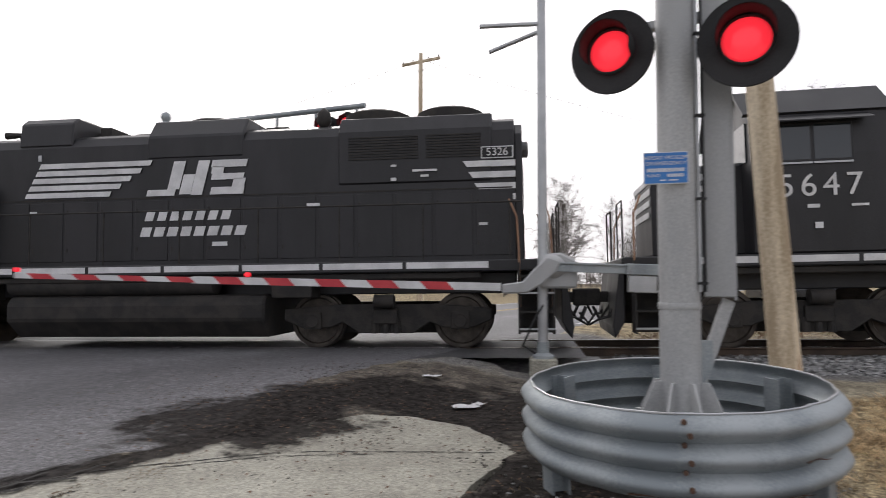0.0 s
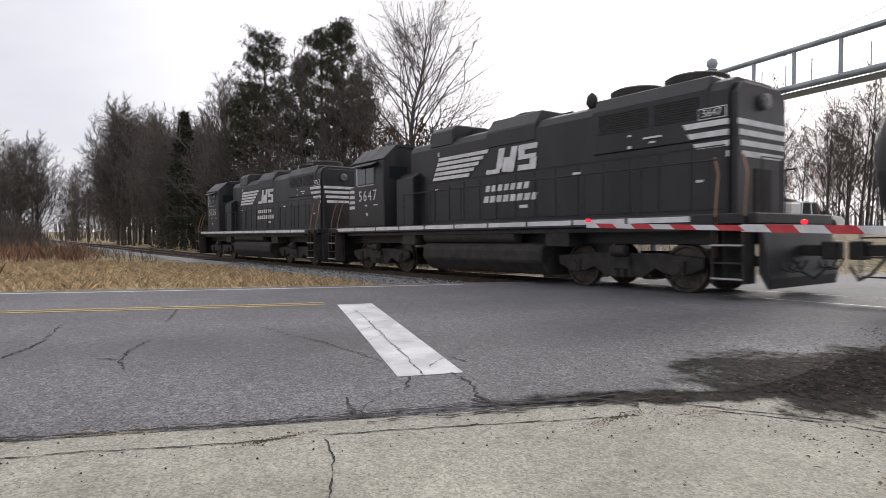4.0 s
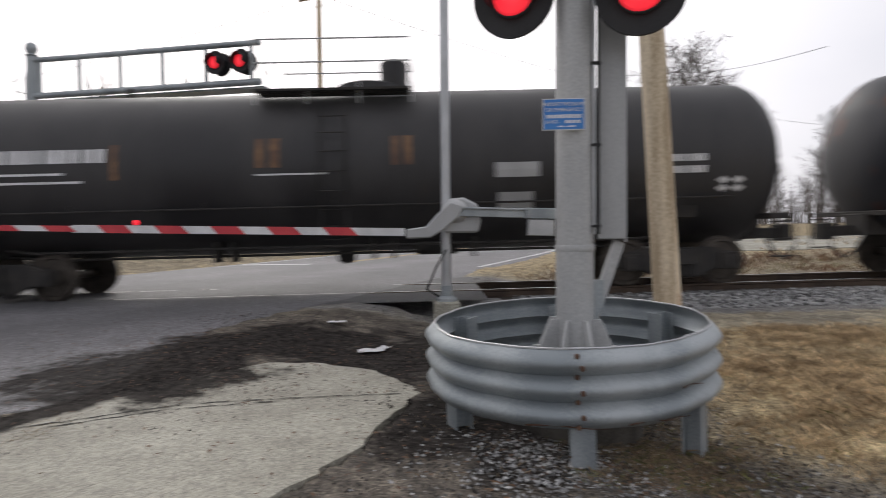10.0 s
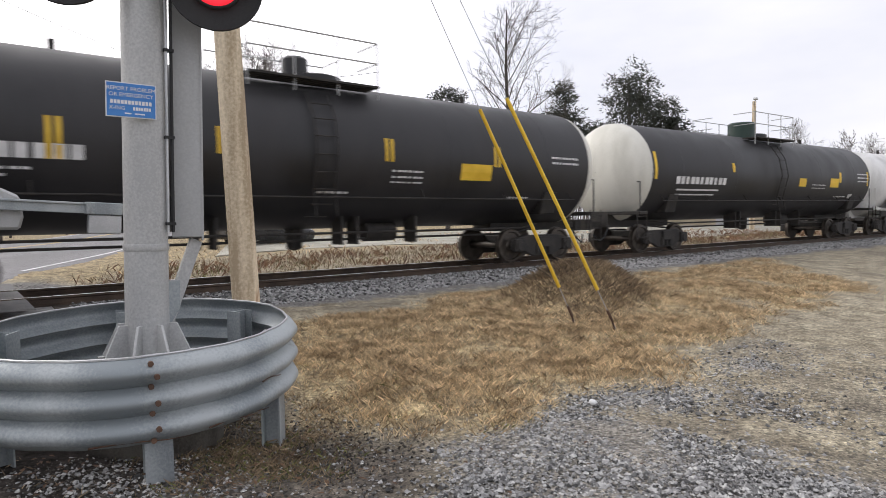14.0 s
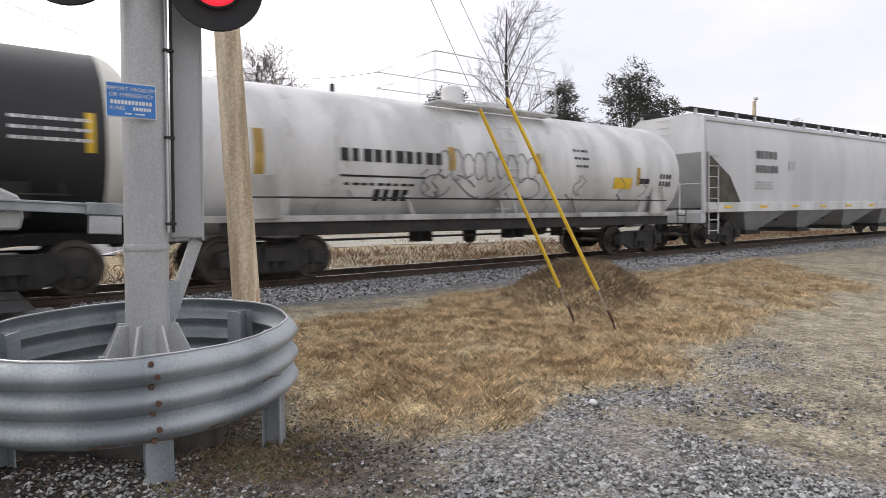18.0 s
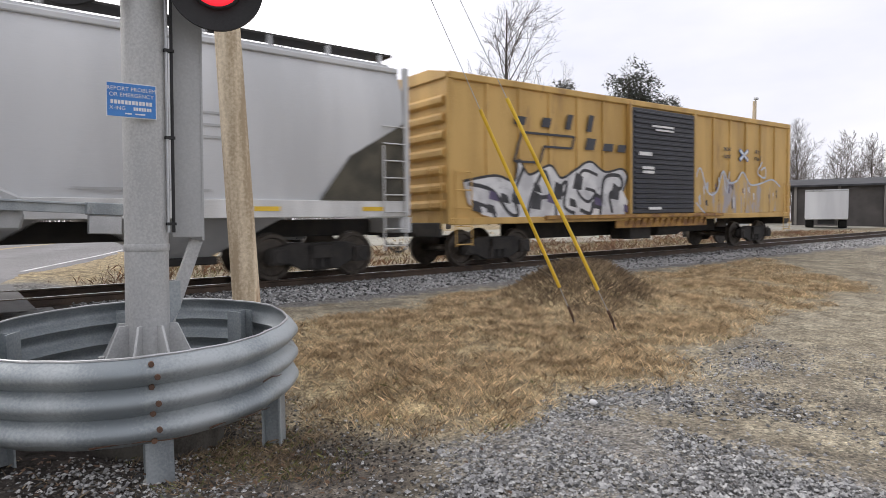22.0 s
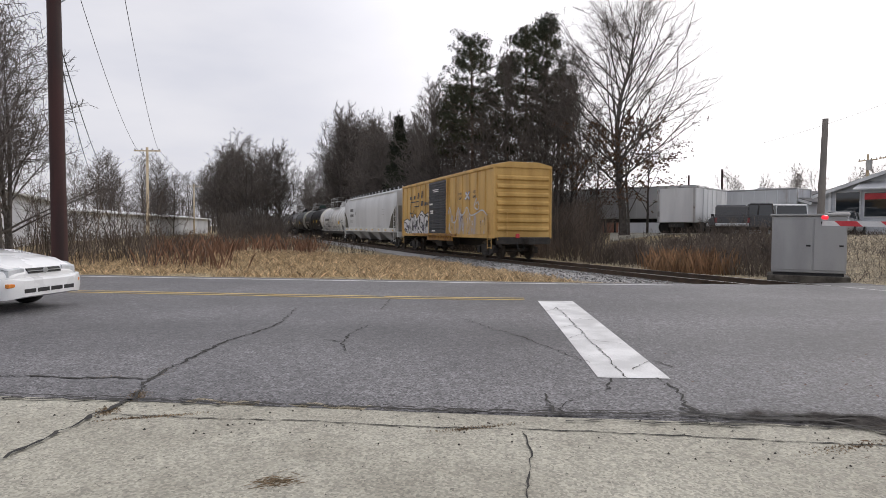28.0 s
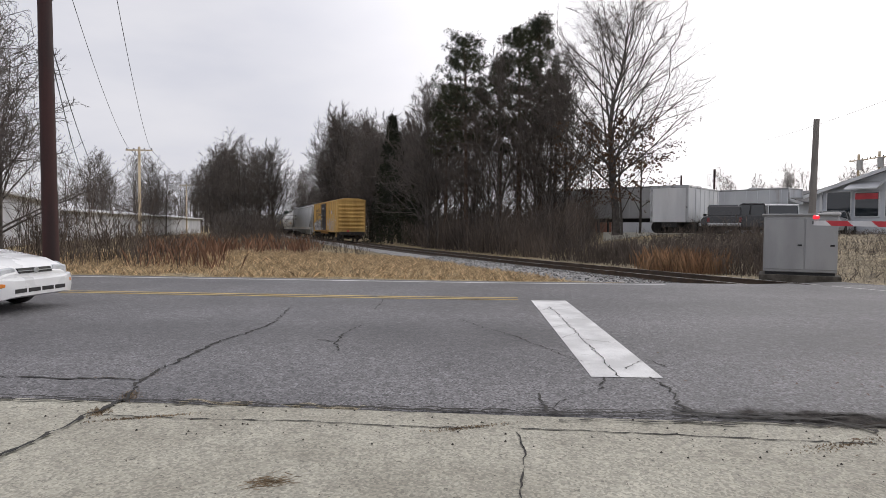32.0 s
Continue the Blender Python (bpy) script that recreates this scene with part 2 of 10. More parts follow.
def soiled(nt, pos, colour, spill):
    """Lays washed-on dark soil over a colour, in ragged patches (x, y, length, width, turn), and dulls the gloss there."""
    gloss = None
    N, L = nt.nodes.new, nt.links.new

    def noise(scale, detail):
        t = N("ShaderNodeTexNoise")
        t.inputs["Scale"].default_value, t.inputs["Detail"].default_value, t.inputs["Roughness"].default_value = scale, detail, 0.68
        L(pos, t.inputs["Vector"])
        return t.outputs["Fac"]

    for cx, cy, sx, sy, turn in spill:
        mp = N("ShaderNodeMapping")
        mp.vector_type = "TEXTURE"
        mp.inputs["Location"].default_value, mp.inputs["Rotation"].default_value, mp.inputs["Scale"].default_value = (cx, cy, 0), (0, 0, radians(turn)), (sx, sy, 50)
        L(pos, mp.inputs[0])
        ln = N("ShaderNodeVectorMath")
        ln.operation = "LENGTH"
        L(mp.outputs[0], ln.inputs[0])
        wob = N("ShaderNodeMath")
        wob.operation = "MULTIPLY_ADD"
        wob.inputs[1].default_value = 2.4
        L(noise(2.1, 9.0), wob.inputs[0])
        L(ln.outputs["Value"], wob.inputs[2])
        rg, fine = N("ShaderNodeMapRange"), N("ShaderNodeMapRange")
        rg.inputs[1].default_value, rg.inputs[2].default_value, rg.inputs[3].default_value, rg.inputs[4].default_value = 2.08, 2.44, 0.97, 0.0
        L(wob.outputs[0], rg.inputs[0])
        fine.inputs[1].default_value, fine.inputs[2].default_value = 0.35, 0.65
        L(noise(12.0, 6.0), fine.inputs[0])
        soil, over = N("ShaderNodeMix"), N("ShaderNodeMix")
        soil.data_type = over.data_type = "RGBA"
        soil.inputs["A"].default_value, soil.inputs["B"].default_value = (0.010, 0.009, 0.0085, 1), (0.052, 0.046, 0.042, 1)
        L(fine.outputs[0], soil.inputs["Factor"])
        L(rg.outputs[0], over.inputs["Factor"])
        L(colour, over.inputs["A"])
        L(soil.outputs["Result"], over.inputs["B"])
        colour = over.outputs["Result"]
        dull = N("ShaderNodeMath")
        dull.operation = "MULTIPLY_ADD"
        dull.inputs[1].default_value, dull.inputs[2].default_value = -0.48, 0.5
        L(rg.outputs[0], dull.inputs[0])
        if gloss is None:
            gloss = dull.outputs[0]
        else:
            least = N("ShaderNodeMath")
            least.operation = "MINIMUM"
            L(gloss, least.inputs[0])
            L(dull.outputs[0], least.inputs[1])
            gloss = least.outputs[0]
    if gloss is not None:
        L(gloss, nt.nodes["Principled BSDF"].inputs["Specular IOR Level"])
    return colour


def paving(name, c1, c2, grit, grit_amount, broad, band=None, pits=None, rough=0.75, spill=()):
    """Worn paving: broad stains, coarse grain, speckled grit; band: worn lanes along the road; pits: dark specks; spill: soil washed on, as (x, y, length, width, turn)."""
    m = bpy.data.materials.new(name)
    m.use_nodes = True
    nt = m.node_tree
    N, L = nt.nodes.new, nt.links.new
    bs = nt.nodes["Principled BSDF"]
    pos = N("ShaderNodeNewGeometry").outputs["Position"]

    def noi(scale, detail, rgh=0.6):
        t = N("ShaderNodeTexNoise")
        t.inputs["Scale"].default_value, t.inputs["Detail"].default_value, t.inputs["Roughness"].default_value = scale, detail, rgh
        L(pos, t.inputs["Vector"])
        return t.outputs["Fac"]

    def ranged(v, a, b, lo=0.0, hi=1.0):
        t = N("ShaderNodeMapRange")
        t.inputs[1].default_value, t.inputs[2].default_value, t.inputs[3].default_value, t.inputs[4].default_value = a, b, lo, hi
        L(v, t.inputs[0])
        return t.outputs[0]

    def times(a, b):
        t = N("ShaderNodeMath")
        t.operation = "MULTIPLY"
        L(a, t.inputs[0])
        L(b, t.inputs[1])
        return t.outputs[0]

    mix = N("ShaderNodeMix")
    mix.data_type = "RGBA"
    mix.inputs["A"].default_value, mix.inputs["B"].default_value = (*c1, 1), (*c2, 1)
    L(ranged(noi(broad, 6.0, 0.7), 0.34, 0.66), mix.inputs["Factor"])
    cell = N("ShaderNodeTexVoronoi")
    cell.inputs["Scale"].default_value = grit
    L(pos, cell.inputs["Vector"])
    one = N("ShaderNodeSeparateColor")
    L(cell.outputs["Color"], one.inputs[0])
    speck = one.outputs[0]
    value = ranged(speck, 0.0, 1.0, 1 - grit_amount, 1 + grit_amount)
    value = times(value, ranged(noi(grit * 0.2, 4.0, 0.8), 0.3, 0.7, 1 - 0.4 * grit_amount, 1 + 0.4 * grit_amount))
    if band:
        dot = N("ShaderNodeVectorMath")
        dot.operation = "DOT_PRODUCT"
        dot.inputs[1].default_value = (N_DIR.x, N_DIR.y, 0)
        L(pos, dot.inputs[0])
        wob = N("ShaderNodeMath")
        wob.operation = "MULTIPLY_ADD"
        wob.inputs[1].default_value = 1.2
        L(noi(0.35, 3.0), wob.inputs[0])
        L(dot.outputs["Value"], wob.inputs[2])
        rp = N("ShaderNodeValToRGB")
        rp.color_ramp.interpolation = "EASE"
        el = rp.color_ramp.elements
        el[0].position, el[0].color = 0.0, (1, 1, 1, 1)
        el[1].position, el[1].color = 1.0, (1, 1, 1, 1)
        for p, c in band:
            e = el.new(p)
            e.color = (c, c, c, 1)
        L(ranged(wob.outputs[0], 4.6, 16.6), rp.inputs[0])
        value = times(value, rp.outputs[0])
    if pits:
        value = times(value, ranged(noi(pits, 2.0, 0.6), 0.66, 0.74, 1.0, 0.4))
    sc = N("ShaderNodeVectorMath")
    sc.operation = "SCALE"
    L(mix.outputs["Result"], sc.inputs[0])
    L(value, sc.inputs["Scale"])
    colour = soiled(nt, pos, sc.outputs[0], spill)
    L(colour, bs.inputs["Base Color"])
    L(ranged(speck, 0.3, 0.7, rough - 0.12, rough + 0.12), bs.inputs["Roughness"])
    bp = N("ShaderNodeBump")
    bp.inputs["Strength"].default_value, bp.inputs["Distance"].default_value = 0.5, 0.004
    L(speck, bp.inputs["Height"])
    L(bp.outputs[0], bs.inputs["Normal"])
    return m


SPILL = ((-2.6, 5.75, 1.05, 0.85, 35), (-1.7, 7.2, 1.5, 0.7, 35), (-2.85, 4.55, 1.3, 0.17, 58))
ASPHALT = paving("asphalt", (0.10, 0.098, 0.104), (0.158, 0.154, 0.16), 62.0, 0.85, 0.35, band=((0.12, 1.05), (0.3, 0.78), (0.42, 1.02), (0.55, 0.85), (0.68, 1.0), (0.85, 0.9)), rough=0.68, spill=SPILL)
OLD_ASPHALT = paving("dark_asphalt", (0.05, 0.05, 0.052), (0.085, 0.084, 0.084), 50.0, 0.5, 0.6, rough=0.7)
CONCRETE = paving("concrete", (0.26, 0.245, 0.2), (0.41, 0.395, 0.33), 70.0, 0.34, 0.9, pits=22.0, rough=0.85, spill=SPILL)
WHITE_LINE = surf("road_paint_white", (0.52, 0.52, 0.52), (0.74, 0.74, 0.74), 2.0, 0.7, bump=0.003, fine=80, world=True, spots=(0.3, 0.3, 0.3), spot_at=0.66)
YELLOW_LINE = surf("road_paint_yellow", (0.42, 0.29, 0.09), (0.60, 0.44, 0.16), 2.0, 0.7, world=True, spots=(0.2, 0.18, 0.14), spot_at=0.58)
CRACK = surf("crack_filler", (0.018, 0.017, 0.016), (0.045, 0.042, 0.038), 3, 0.9, world=True)
STEEL_RAIL = surf("rail_rust", (0.05, 0.035, 0.026), (0.10, 0.07, 0.05), 3, 0.6, 0.4)
RAIL_TOP = surf("rail_polished", (0.35, 0.33, 0.31), (0.5, 0.49, 0.47), 2, 0.3, 1.0)
TIE = surf("tie_wood", (0.045, 0.035, 0.028), (0.10, 0.08, 0.065), 3, 0.9, bump=0.01, fine=30)
STONE = surf("ballast_stone", (0.17, 0.165, 0.16), (0.42, 0.41, 0.40), 9, 0.9, world=True, spread=0.2, vary=0.5)
GALV = surf("galvanised_steel", (0.25, 0.28, 0.295), (0.42, 0.45, 0.46), 1.8, 0.5, 0.3, bump=0.002, streak=3.0, spots=(0.15, 0.14, 0.13), spot_at=0.62)
MAST_GREY = surf("mast_grey", (0.37, 0.375, 0.375), (0.56, 0.56, 0.55), 1.6, 0.5, 0.15, bump=0.002, streak=4.0, spots=(0.24, 0.23, 0.21), spot_at=0.64)
GREY_PAINT = surf("grey_paint", (0.37, 0.375, 0.375), (0.46, 0.465, 0.465), 2.0, 0.5, 0.2, streak=4.0)
ALU = surf("aluminium", (0.42, 0.43, 0.44), (0.56, 0.57, 0.58), 2.0, 0.4, 0.6)
POLE_WOOD = surf("pole_wood", (0.42, 0.33, 0.22), (0.78, 0.67, 0.50), 5.0, 0.9, bump=0.01, streak=12.0, fine=30, spots=(0.34, 0.16, 0.065), spot_at=0.58)
BLACK_PAINT = surf("black_engine_paint", (0.011, 0.011, 0.0125), (0.026, 0.025, 0.028), 1.5, 0.45, bump=0.001, streak=3.0)
TANK_BLACK = surf("tank_black", (0.011, 0.0108, 0.0125), (0.025, 0.024, 0.0262), 1.2, 0.5, streak=4.0, spots=(0.04, 0.034, 0.03), spot_at=0.66)
# tank black once more, lifted so that its colour carries a veil of haze
TANK_BLACK_HAZED = surf("tank_black_haze_lifted", (0.02, 0.019, 0.02), (0.042, 0.04, 0.04), 1.2, 0.55, streak=4.0, spots=(0.05, 0.042, 0.036), spot_at=0.62)
TANK_RUST = surf("tank_black_rusty", (0.020, 0.022, 0.028), (0.035, 0.036, 0.042), 1.2, 0.55, spots=(0.10, 0.035, 0.02), spot_at=0.55)
TANK_WHITE = surf("tank_white", (0.50, 0.50, 0.49), (0.74, 0.74, 0.73), 1.3, 0.45, streak=4.0, spots=(0.33, 0.31, 0.29), spot_at=0.6)
HOPPER_GREY = surf("hopper_grey", (0.52, 0.53, 0.54), (0.64, 0.65, 0.66), 0.8, 0.5, streak=5.0, spots=(0.40, 0.39, 0.37), spot_at=0.68)
BOX_YELLOW = surf("boxcar_yellow", (0.45, 0.275, 0.075), (0.62, 0.40, 0.135), 1.3, 0.55, streak=5.0, spots=(0.25, 0.145, 0.07), spot_at=0.6)
DOOR_BLUE = surf("door_dark_blue", (0.022, 0.024, 0.032), (0.045, 0.048, 0.06), 2.0, 0.5, streak=4.0)
UNDER = surf("underframe_black", (0.018, 0.017, 0.016), (0.045, 0.040, 0.036), 4.0, 0.8)
WHEEL = surf("wheel_steel", (0.05, 0.042, 0.036), (0.11, 0.095, 0.08), 5.0, 0.5, 0.6)
WHITE = surf("white_paint", (0.62, 0.62, 0.62), (0.78, 0.78, 0.78), 3.0, 0.5)
CREAM = surf("cream_head", (0.55, 0.54, 0.48), (0.72, 0.71, 0.65), 1.2, 0.5, streak=3.0, spots=(0.38, 0.34, 0.27), spot_at=0.66)
YELLOW = surf("yellow_paint", (0.70, 0.44, 0.025), (0.84, 0.56, 0.05), 3.0, 0.5)
RED_STRIPE = surf("red_stripe", (0.52, 0.035, 0.05), (0.62, 0.06, 0.07), 3.0, 0.4)
BLUE_SIGN = surf("blue_sign", (0.03, 0.17, 0.50), (0.05, 0.22, 0.58), 3.0, 0.4)
BLACK_MATT = surf("black_matt", (0.012, 0.012, 0.013), (0.025, 0.025, 0.026), 3.0, 0.7)
GLASS_DARK = glassy("dark_glass", (0.02, 0.025, 0.03))
RED_LIT = glowing("red_lamp_lit", (1.0, 0.03, 0.05), 1.1)
RED_DARK = glassy("red_lamp_dark", (0.14, 0.012, 0.015), 0.2)

# ---- ground, road and track
def soft_noise(x, y, s, seed=0.0):
    """Cheap smooth noise of two coordinates, about -1 to 1."""
    x, y = np.asarray(x, float) / s + seed * 7.3, np.asarray(y, float) / s - seed * 3.1
    out = 0
    for k, (a, b, c) in enumerate(((1.0, 0.37, 0.3), (-0.53, 1.21, 1.9), (1.73, -0.91, 4.1), (0.4, 2.3, 2.2), (-2.6, 0.8, 0.7))):
        out = out + np.sin(a * x + b * y + c + 1.3 * np.sin(0.7 * b * x - 0.6 * a * y + k)) * (0.5 if k < 2 else 0.3)
    return out / 1.5


GRASS_PATCH = [(3.4, 7.6), (5.2, 7.7), (8.8, 8.6), (14.2, 8.4), (19.0, 8.6), (15.0, 4.6), (11.0, 4.2), (8.4, 4.0), (6.7, 3.7), (5.2, 3.25), (4.5, 3.3), (3.9, 3.3), (3.4, 3.2), (3.1, 3.15), (2.75, 3.4), (2.5, 4.0), (2.35, 4.6), (2.3, 5.6)]
GRAVEL_PATCH = [(1.9, 2.8), (2.5, 2.95), (3.0, 2.98), (3.9, 3.0), (4.9, 3.05), (4.2, 2.6), (3.75, 2.45), (3.8, 1.9), (3.9, 1.4), (4.3, 0.2), (2.0, -2.0), (0.6, 0.8), (1.2, 2.2)]
THIN_GRAVEL = [(4.2, 2.5), (5.2, 2.7), (6.6, 3.2), (7.4, 3.2), (6.2, 2.4), (5.3, 1.9), (4.5, 1.7)]
RUTS = [[(7.4, 3.0), (6.24, 2.5), (5.63, 2.05), (5.2, 1.4), (5.0, 0.4)], [(3.8, 2.6), (4.0, 2.2), (4.05, 1.8), (4.2, 1.2), (4.3, 0.2)], [(11.0, 5.0), (8.6, 4.0), (6.9, 3.2)], [(2.3, 3.4), (2.0, 3.0), (1.7, 2.6)]]
CONC_EDGE = [(-2.62, 4.2), (-2.45, 4.55), (-2.02, 4.95), (-1.9, 5.75), (-1.62, 6.33), (-1.2, 6.42), (-0.72, 6.2), (-0.28, 5.7), (-0.1, 5.2), (-0.32, 4.44), (-0.48, 3.8), (-0.66, 3.43), (-0.85, 3.0), (-1.0, 2.0), (-1.15, 0.0), (-1.3, -4.0), (-1.5, -12.0)]


def inside(poly, x, y, soft=0.35):
    """How far points lie inside a polygon, 0 to 1, with a soft edge."""
    x, y = np.asarray(x, float), np.asarray(y, float)
    dist, odd = np.full(x.shape, 1e9), np.zeros(x.shape, bool)
    for (ax, ay), (bx, by) in zip(poly, poly[1:] + poly[:1]):
        t = np.clip(((x - ax) * (bx - ax) + (y - ay) * (by - ay)) / ((bx - ax) ** 2 + (by - ay) ** 2 + 1e-9), 0, 1)
        dist = np.minimum(dist, np.hypot(x - ax - t * (bx - ax), y - ay - t * (by - ay)))
        cross = (ay > y) != (by > y)
        odd ^= cross & (x < (bx - ax) * (y - ay) / (by - ay + 1e-12) + ax)
    return sstep(-soft, soft, np.where(odd, dist, -dist))


def zones(x, y):
    """Dry grass, gravel and dark soil at a place."""
    n1, n2 = soft_noise(x, y, 0.6), soft_noise(x, y, 0.22, 2)
    jx, jy = x + 0.25 * n1 + 0.1 * n2, y + 0.25 * soft_noise(x, y, 0.6, 5) + 0.1 * n2
    d = y - track_y(x)
    r, n = road_rn(x, y)
    grass = inside(GRASS_PATCH, jx, jy) * (1 - 0.6 * sstep(0.1, 0.9, n1 + 0.5 * n2) * sstep(6.0, 10.0, x))
    rut = np.zeros(np.shape(x))
    for line in RUTS:
        for (ax, ay), (bx, by) in zip(line, line[1:]):
            t = np.clip(((jx - ax) * (bx - ax) + (jy - ay) * (by - ay)) / ((bx - ax) ** 2 + (by - ay) ** 2), 0, 1)
            rut = np.maximum(rut, 1 - sstep(0.05, 0.26, np.hypot(jx - ax - t * (bx - ax), jy - ay - t * (by - ay))))
    far_grass = np.maximum(sstep(2.8, 4.5, np.abs(d)) * ((d > 0) | (n > 15.0)), sstep(17, 30, np.hypot(x - 4, y)) * (d > 3))
    far_grass = np.maximum(far_grass, (n > 15.6) * 1.0) * sstep(2.4, 3.0, np.abs(d))
    grass = np.maximum(grass, far_grass)
    gravel = np.maximum(inside(GRAVEL_PATCH, jx, jy) * (0.72 + 0.28 * sstep(-0.3, 0.3, n1 - 0.4 * n2)), 0.5 * inside(THIN_GRAVEL, jx, jy) * sstep(-0.4, 0.4, n2))
    gravel = np.maximum(gravel * (1 - 0.8 * rut), (np.abs(d) < 2.9) * 1.0)
    soil = np.maximum(inside([(-4.6, 5.2), (-4.2, 7.6), (-1.6, 9.5), (0.5, 9.8), (2.6, 8.2), (2.4, 3.0), (1.3, 1.4), (-0.2, 1.8), (-1.2, 4.0), (-2.6, 4.5)], jx, jy, 0.5), sstep(0.35, 0.8, n1 + 0.6 * n2) * 0.5 * (grass < 0.5))
    soil = np.maximum(soil, 0.55 * rut * (0.7 + 0.5 * n2) * (grass < 0.6))
    gravel = np.clip(gravel - 0.6 * soil * (n2 > 0.2), 0, 1)
    weedy = (d > 2.9) * np.where(n < 3.8, 1 - sstep(9.5, 11.0, d), (n > 15.8) * (x > -32) * (d < 20))
    grass, soil = grass * (1 - 0.62 * weedy), np.maximum(soil, 0.55 * weedy * sstep(-0.5, 0.3, n1) + 0.4 * weedy * (n > 15.8) * sstep(4.0, 6.0, d))
    return np.clip(grass, 0, 1), gravel, np.clip(soil * (1 - 0.7 * gravel) * (1 - grass), 0, 1)


def ground_material():
    m = bpy.data.materials.new("ground_soil")
    m.use_nodes = True
    nt = m.node_tree
    N, L = nt.nodes.new, nt.links.new
    bs = nt.nodes["Principled BSDF"]
    pos = N("ShaderNodeNewGeometry").outputs["Position"]
    zone = N("ShaderNodeAttribute")
    zone.attribute_name = "zone"
    sep = N("ShaderNodeSeparateColor")
    L(zone.outputs["Color"], sep.inputs[0])

    def two(c1, c2, scale, detail=6.0):
        t = N("ShaderNodeTexNoise")
        t.inputs["Scale"].default_value, t.inputs["Detail"].default_value, t.inputs["Roughness"].default_value = scale, detail, 0.65
        L(pos, t.inputs["Vector"])
        rg = N("ShaderNodeMapRange")
        rg.inputs[1].default_value, rg.inputs[2].default_value = 0.36, 0.64
        L(t.outputs["Fac"], rg.inputs[0])
        x = N("ShaderNodeMix")
        x.data_type = "RGBA"
        x.inputs["A"].default_value, x.inputs["B"].default_value = (*c1, 1), (*c2, 1)
        L(rg.outputs[0], x.inputs["Factor"])
        return x.outputs["Result"]

    base = two((0.185, 0.155, 0.105), (0.345, 0.305, 0.22), 2.6)
    layers = ((sep.outputs[2], two((0.05, 0.042, 0.034), (0.15, 0.128, 0.10), 4.0)), (sep.outputs[1], two((0.075, 0.07, 0.065), (0.27, 0.26, 0.245), 40.0)), (sep.outputs[0], two((0.17, 0.125, 0.068), (0.40, 0.32, 0.18), 5.0)))
    for fac, col in layers:
        x = N("ShaderNodeMix")
        x.data_type = "RGBA"
        L(fac, x.inputs["Factor"])
        L(base, x.inputs["A"])
        L(col, x.inputs["B"])
        base = x.outputs["Result"]
    for scale, lo, hi in ((45.0, 0.5, 1.5), (110.0, 0.65, 1.35)):
        cell, one, rg, sc = N("ShaderNodeTexVoronoi"), N("ShaderNodeSeparateColor"), N("ShaderNodeMapRange"), N("ShaderNodeVectorMath")
        cell.inputs["Scale"].default_value = scale
        L(pos, cell.inputs["Vector"])
        L(cell.outputs["Color"], one.inputs[0])
        rg.inputs[3].default_value, rg.inputs[4].default_value = lo, hi
        L(one.outputs[0], rg.inputs[0])
        sc.operation = "SCALE"
        L(base, sc.inputs[0])
        L(rg.outputs[0], sc.inputs["Scale"])
        base = sc.outputs[0]
    for scale, lo, hi in ((5.0, 0.72, 1.28), (14.0, 0.7, 1.3)):
        t = N("ShaderNodeTexNoise")
        t.inputs["Scale"].default_value, t.inputs["Detail"].default_value, t.inputs["Roughness"].default_value = scale, 4.0, 0.75
        L(pos, t.inputs["Vector"])
        rg = N("ShaderNodeMapRange")
        rg.inputs[1].default_value, rg.inputs[2].default_value, rg.inputs[3].default_value, rg.inputs[4].default_value = 0.33, 0.67, lo, hi
        L(t.outputs["Fac"], rg.inputs[0])
        sc = N("ShaderNodeVectorMath")
        sc.operation = "SCALE"
        L(base, sc.inputs[0])
        L(rg.outputs[0], sc.inputs["Scale"])
        base = sc.outputs[0]
    base = soiled(nt, pos, base, SPILL + ((0.45, 4.5, 0.9, 0.9, 0), (0.0, 6.8, 1.6, 1.0, 30)))
    L(base, bs.inputs["Base Color"])
    bs.inputs["Roughness"].default_value = 0.95
    t = N("ShaderNodeTexNoise")
    t.inputs["Scale"].default_value, t.inputs["Detail"].default_value = 35.0, 4.0
    L(pos, t.inputs["Vector"])
    bp = N("ShaderNodeBump")
    bp.inputs["Strength"].default_value, bp.inputs["Distance"].default_value = 0.7, 0.02
    L(t.outputs["Fac"], bp.inputs["Height"])
    L(bp.outputs[0], bs.inputs["Normal"])
    return m


GROUND = ground_material()
ZONE = [Field(lambda x, y, k=k: zones(x, y)[k], -6, 21, -3, 11, 0.1) for k in range(3)]
BUMPS = Field(lambda x, y: 0.03 * soft_noise(x, y, 1.1), -6, 21, -3, 11, 0.1)
TRACK_MID = np.arange(-170.0, 170.0, 0.5)
TRACK_LINE = track_y(TRACK_MID).tolist()


def mid_y(x):
    """The track's middle line, quickly."""
    u = min(max((x + 170.0) / 0.5, 0.0), len(TRACK_LINE) - 2.001)
    i = int(u)
    return TRACK_LINE[i] + (TRACK_LINE[i + 1] - TRACK_LINE[i]) * (u - i)



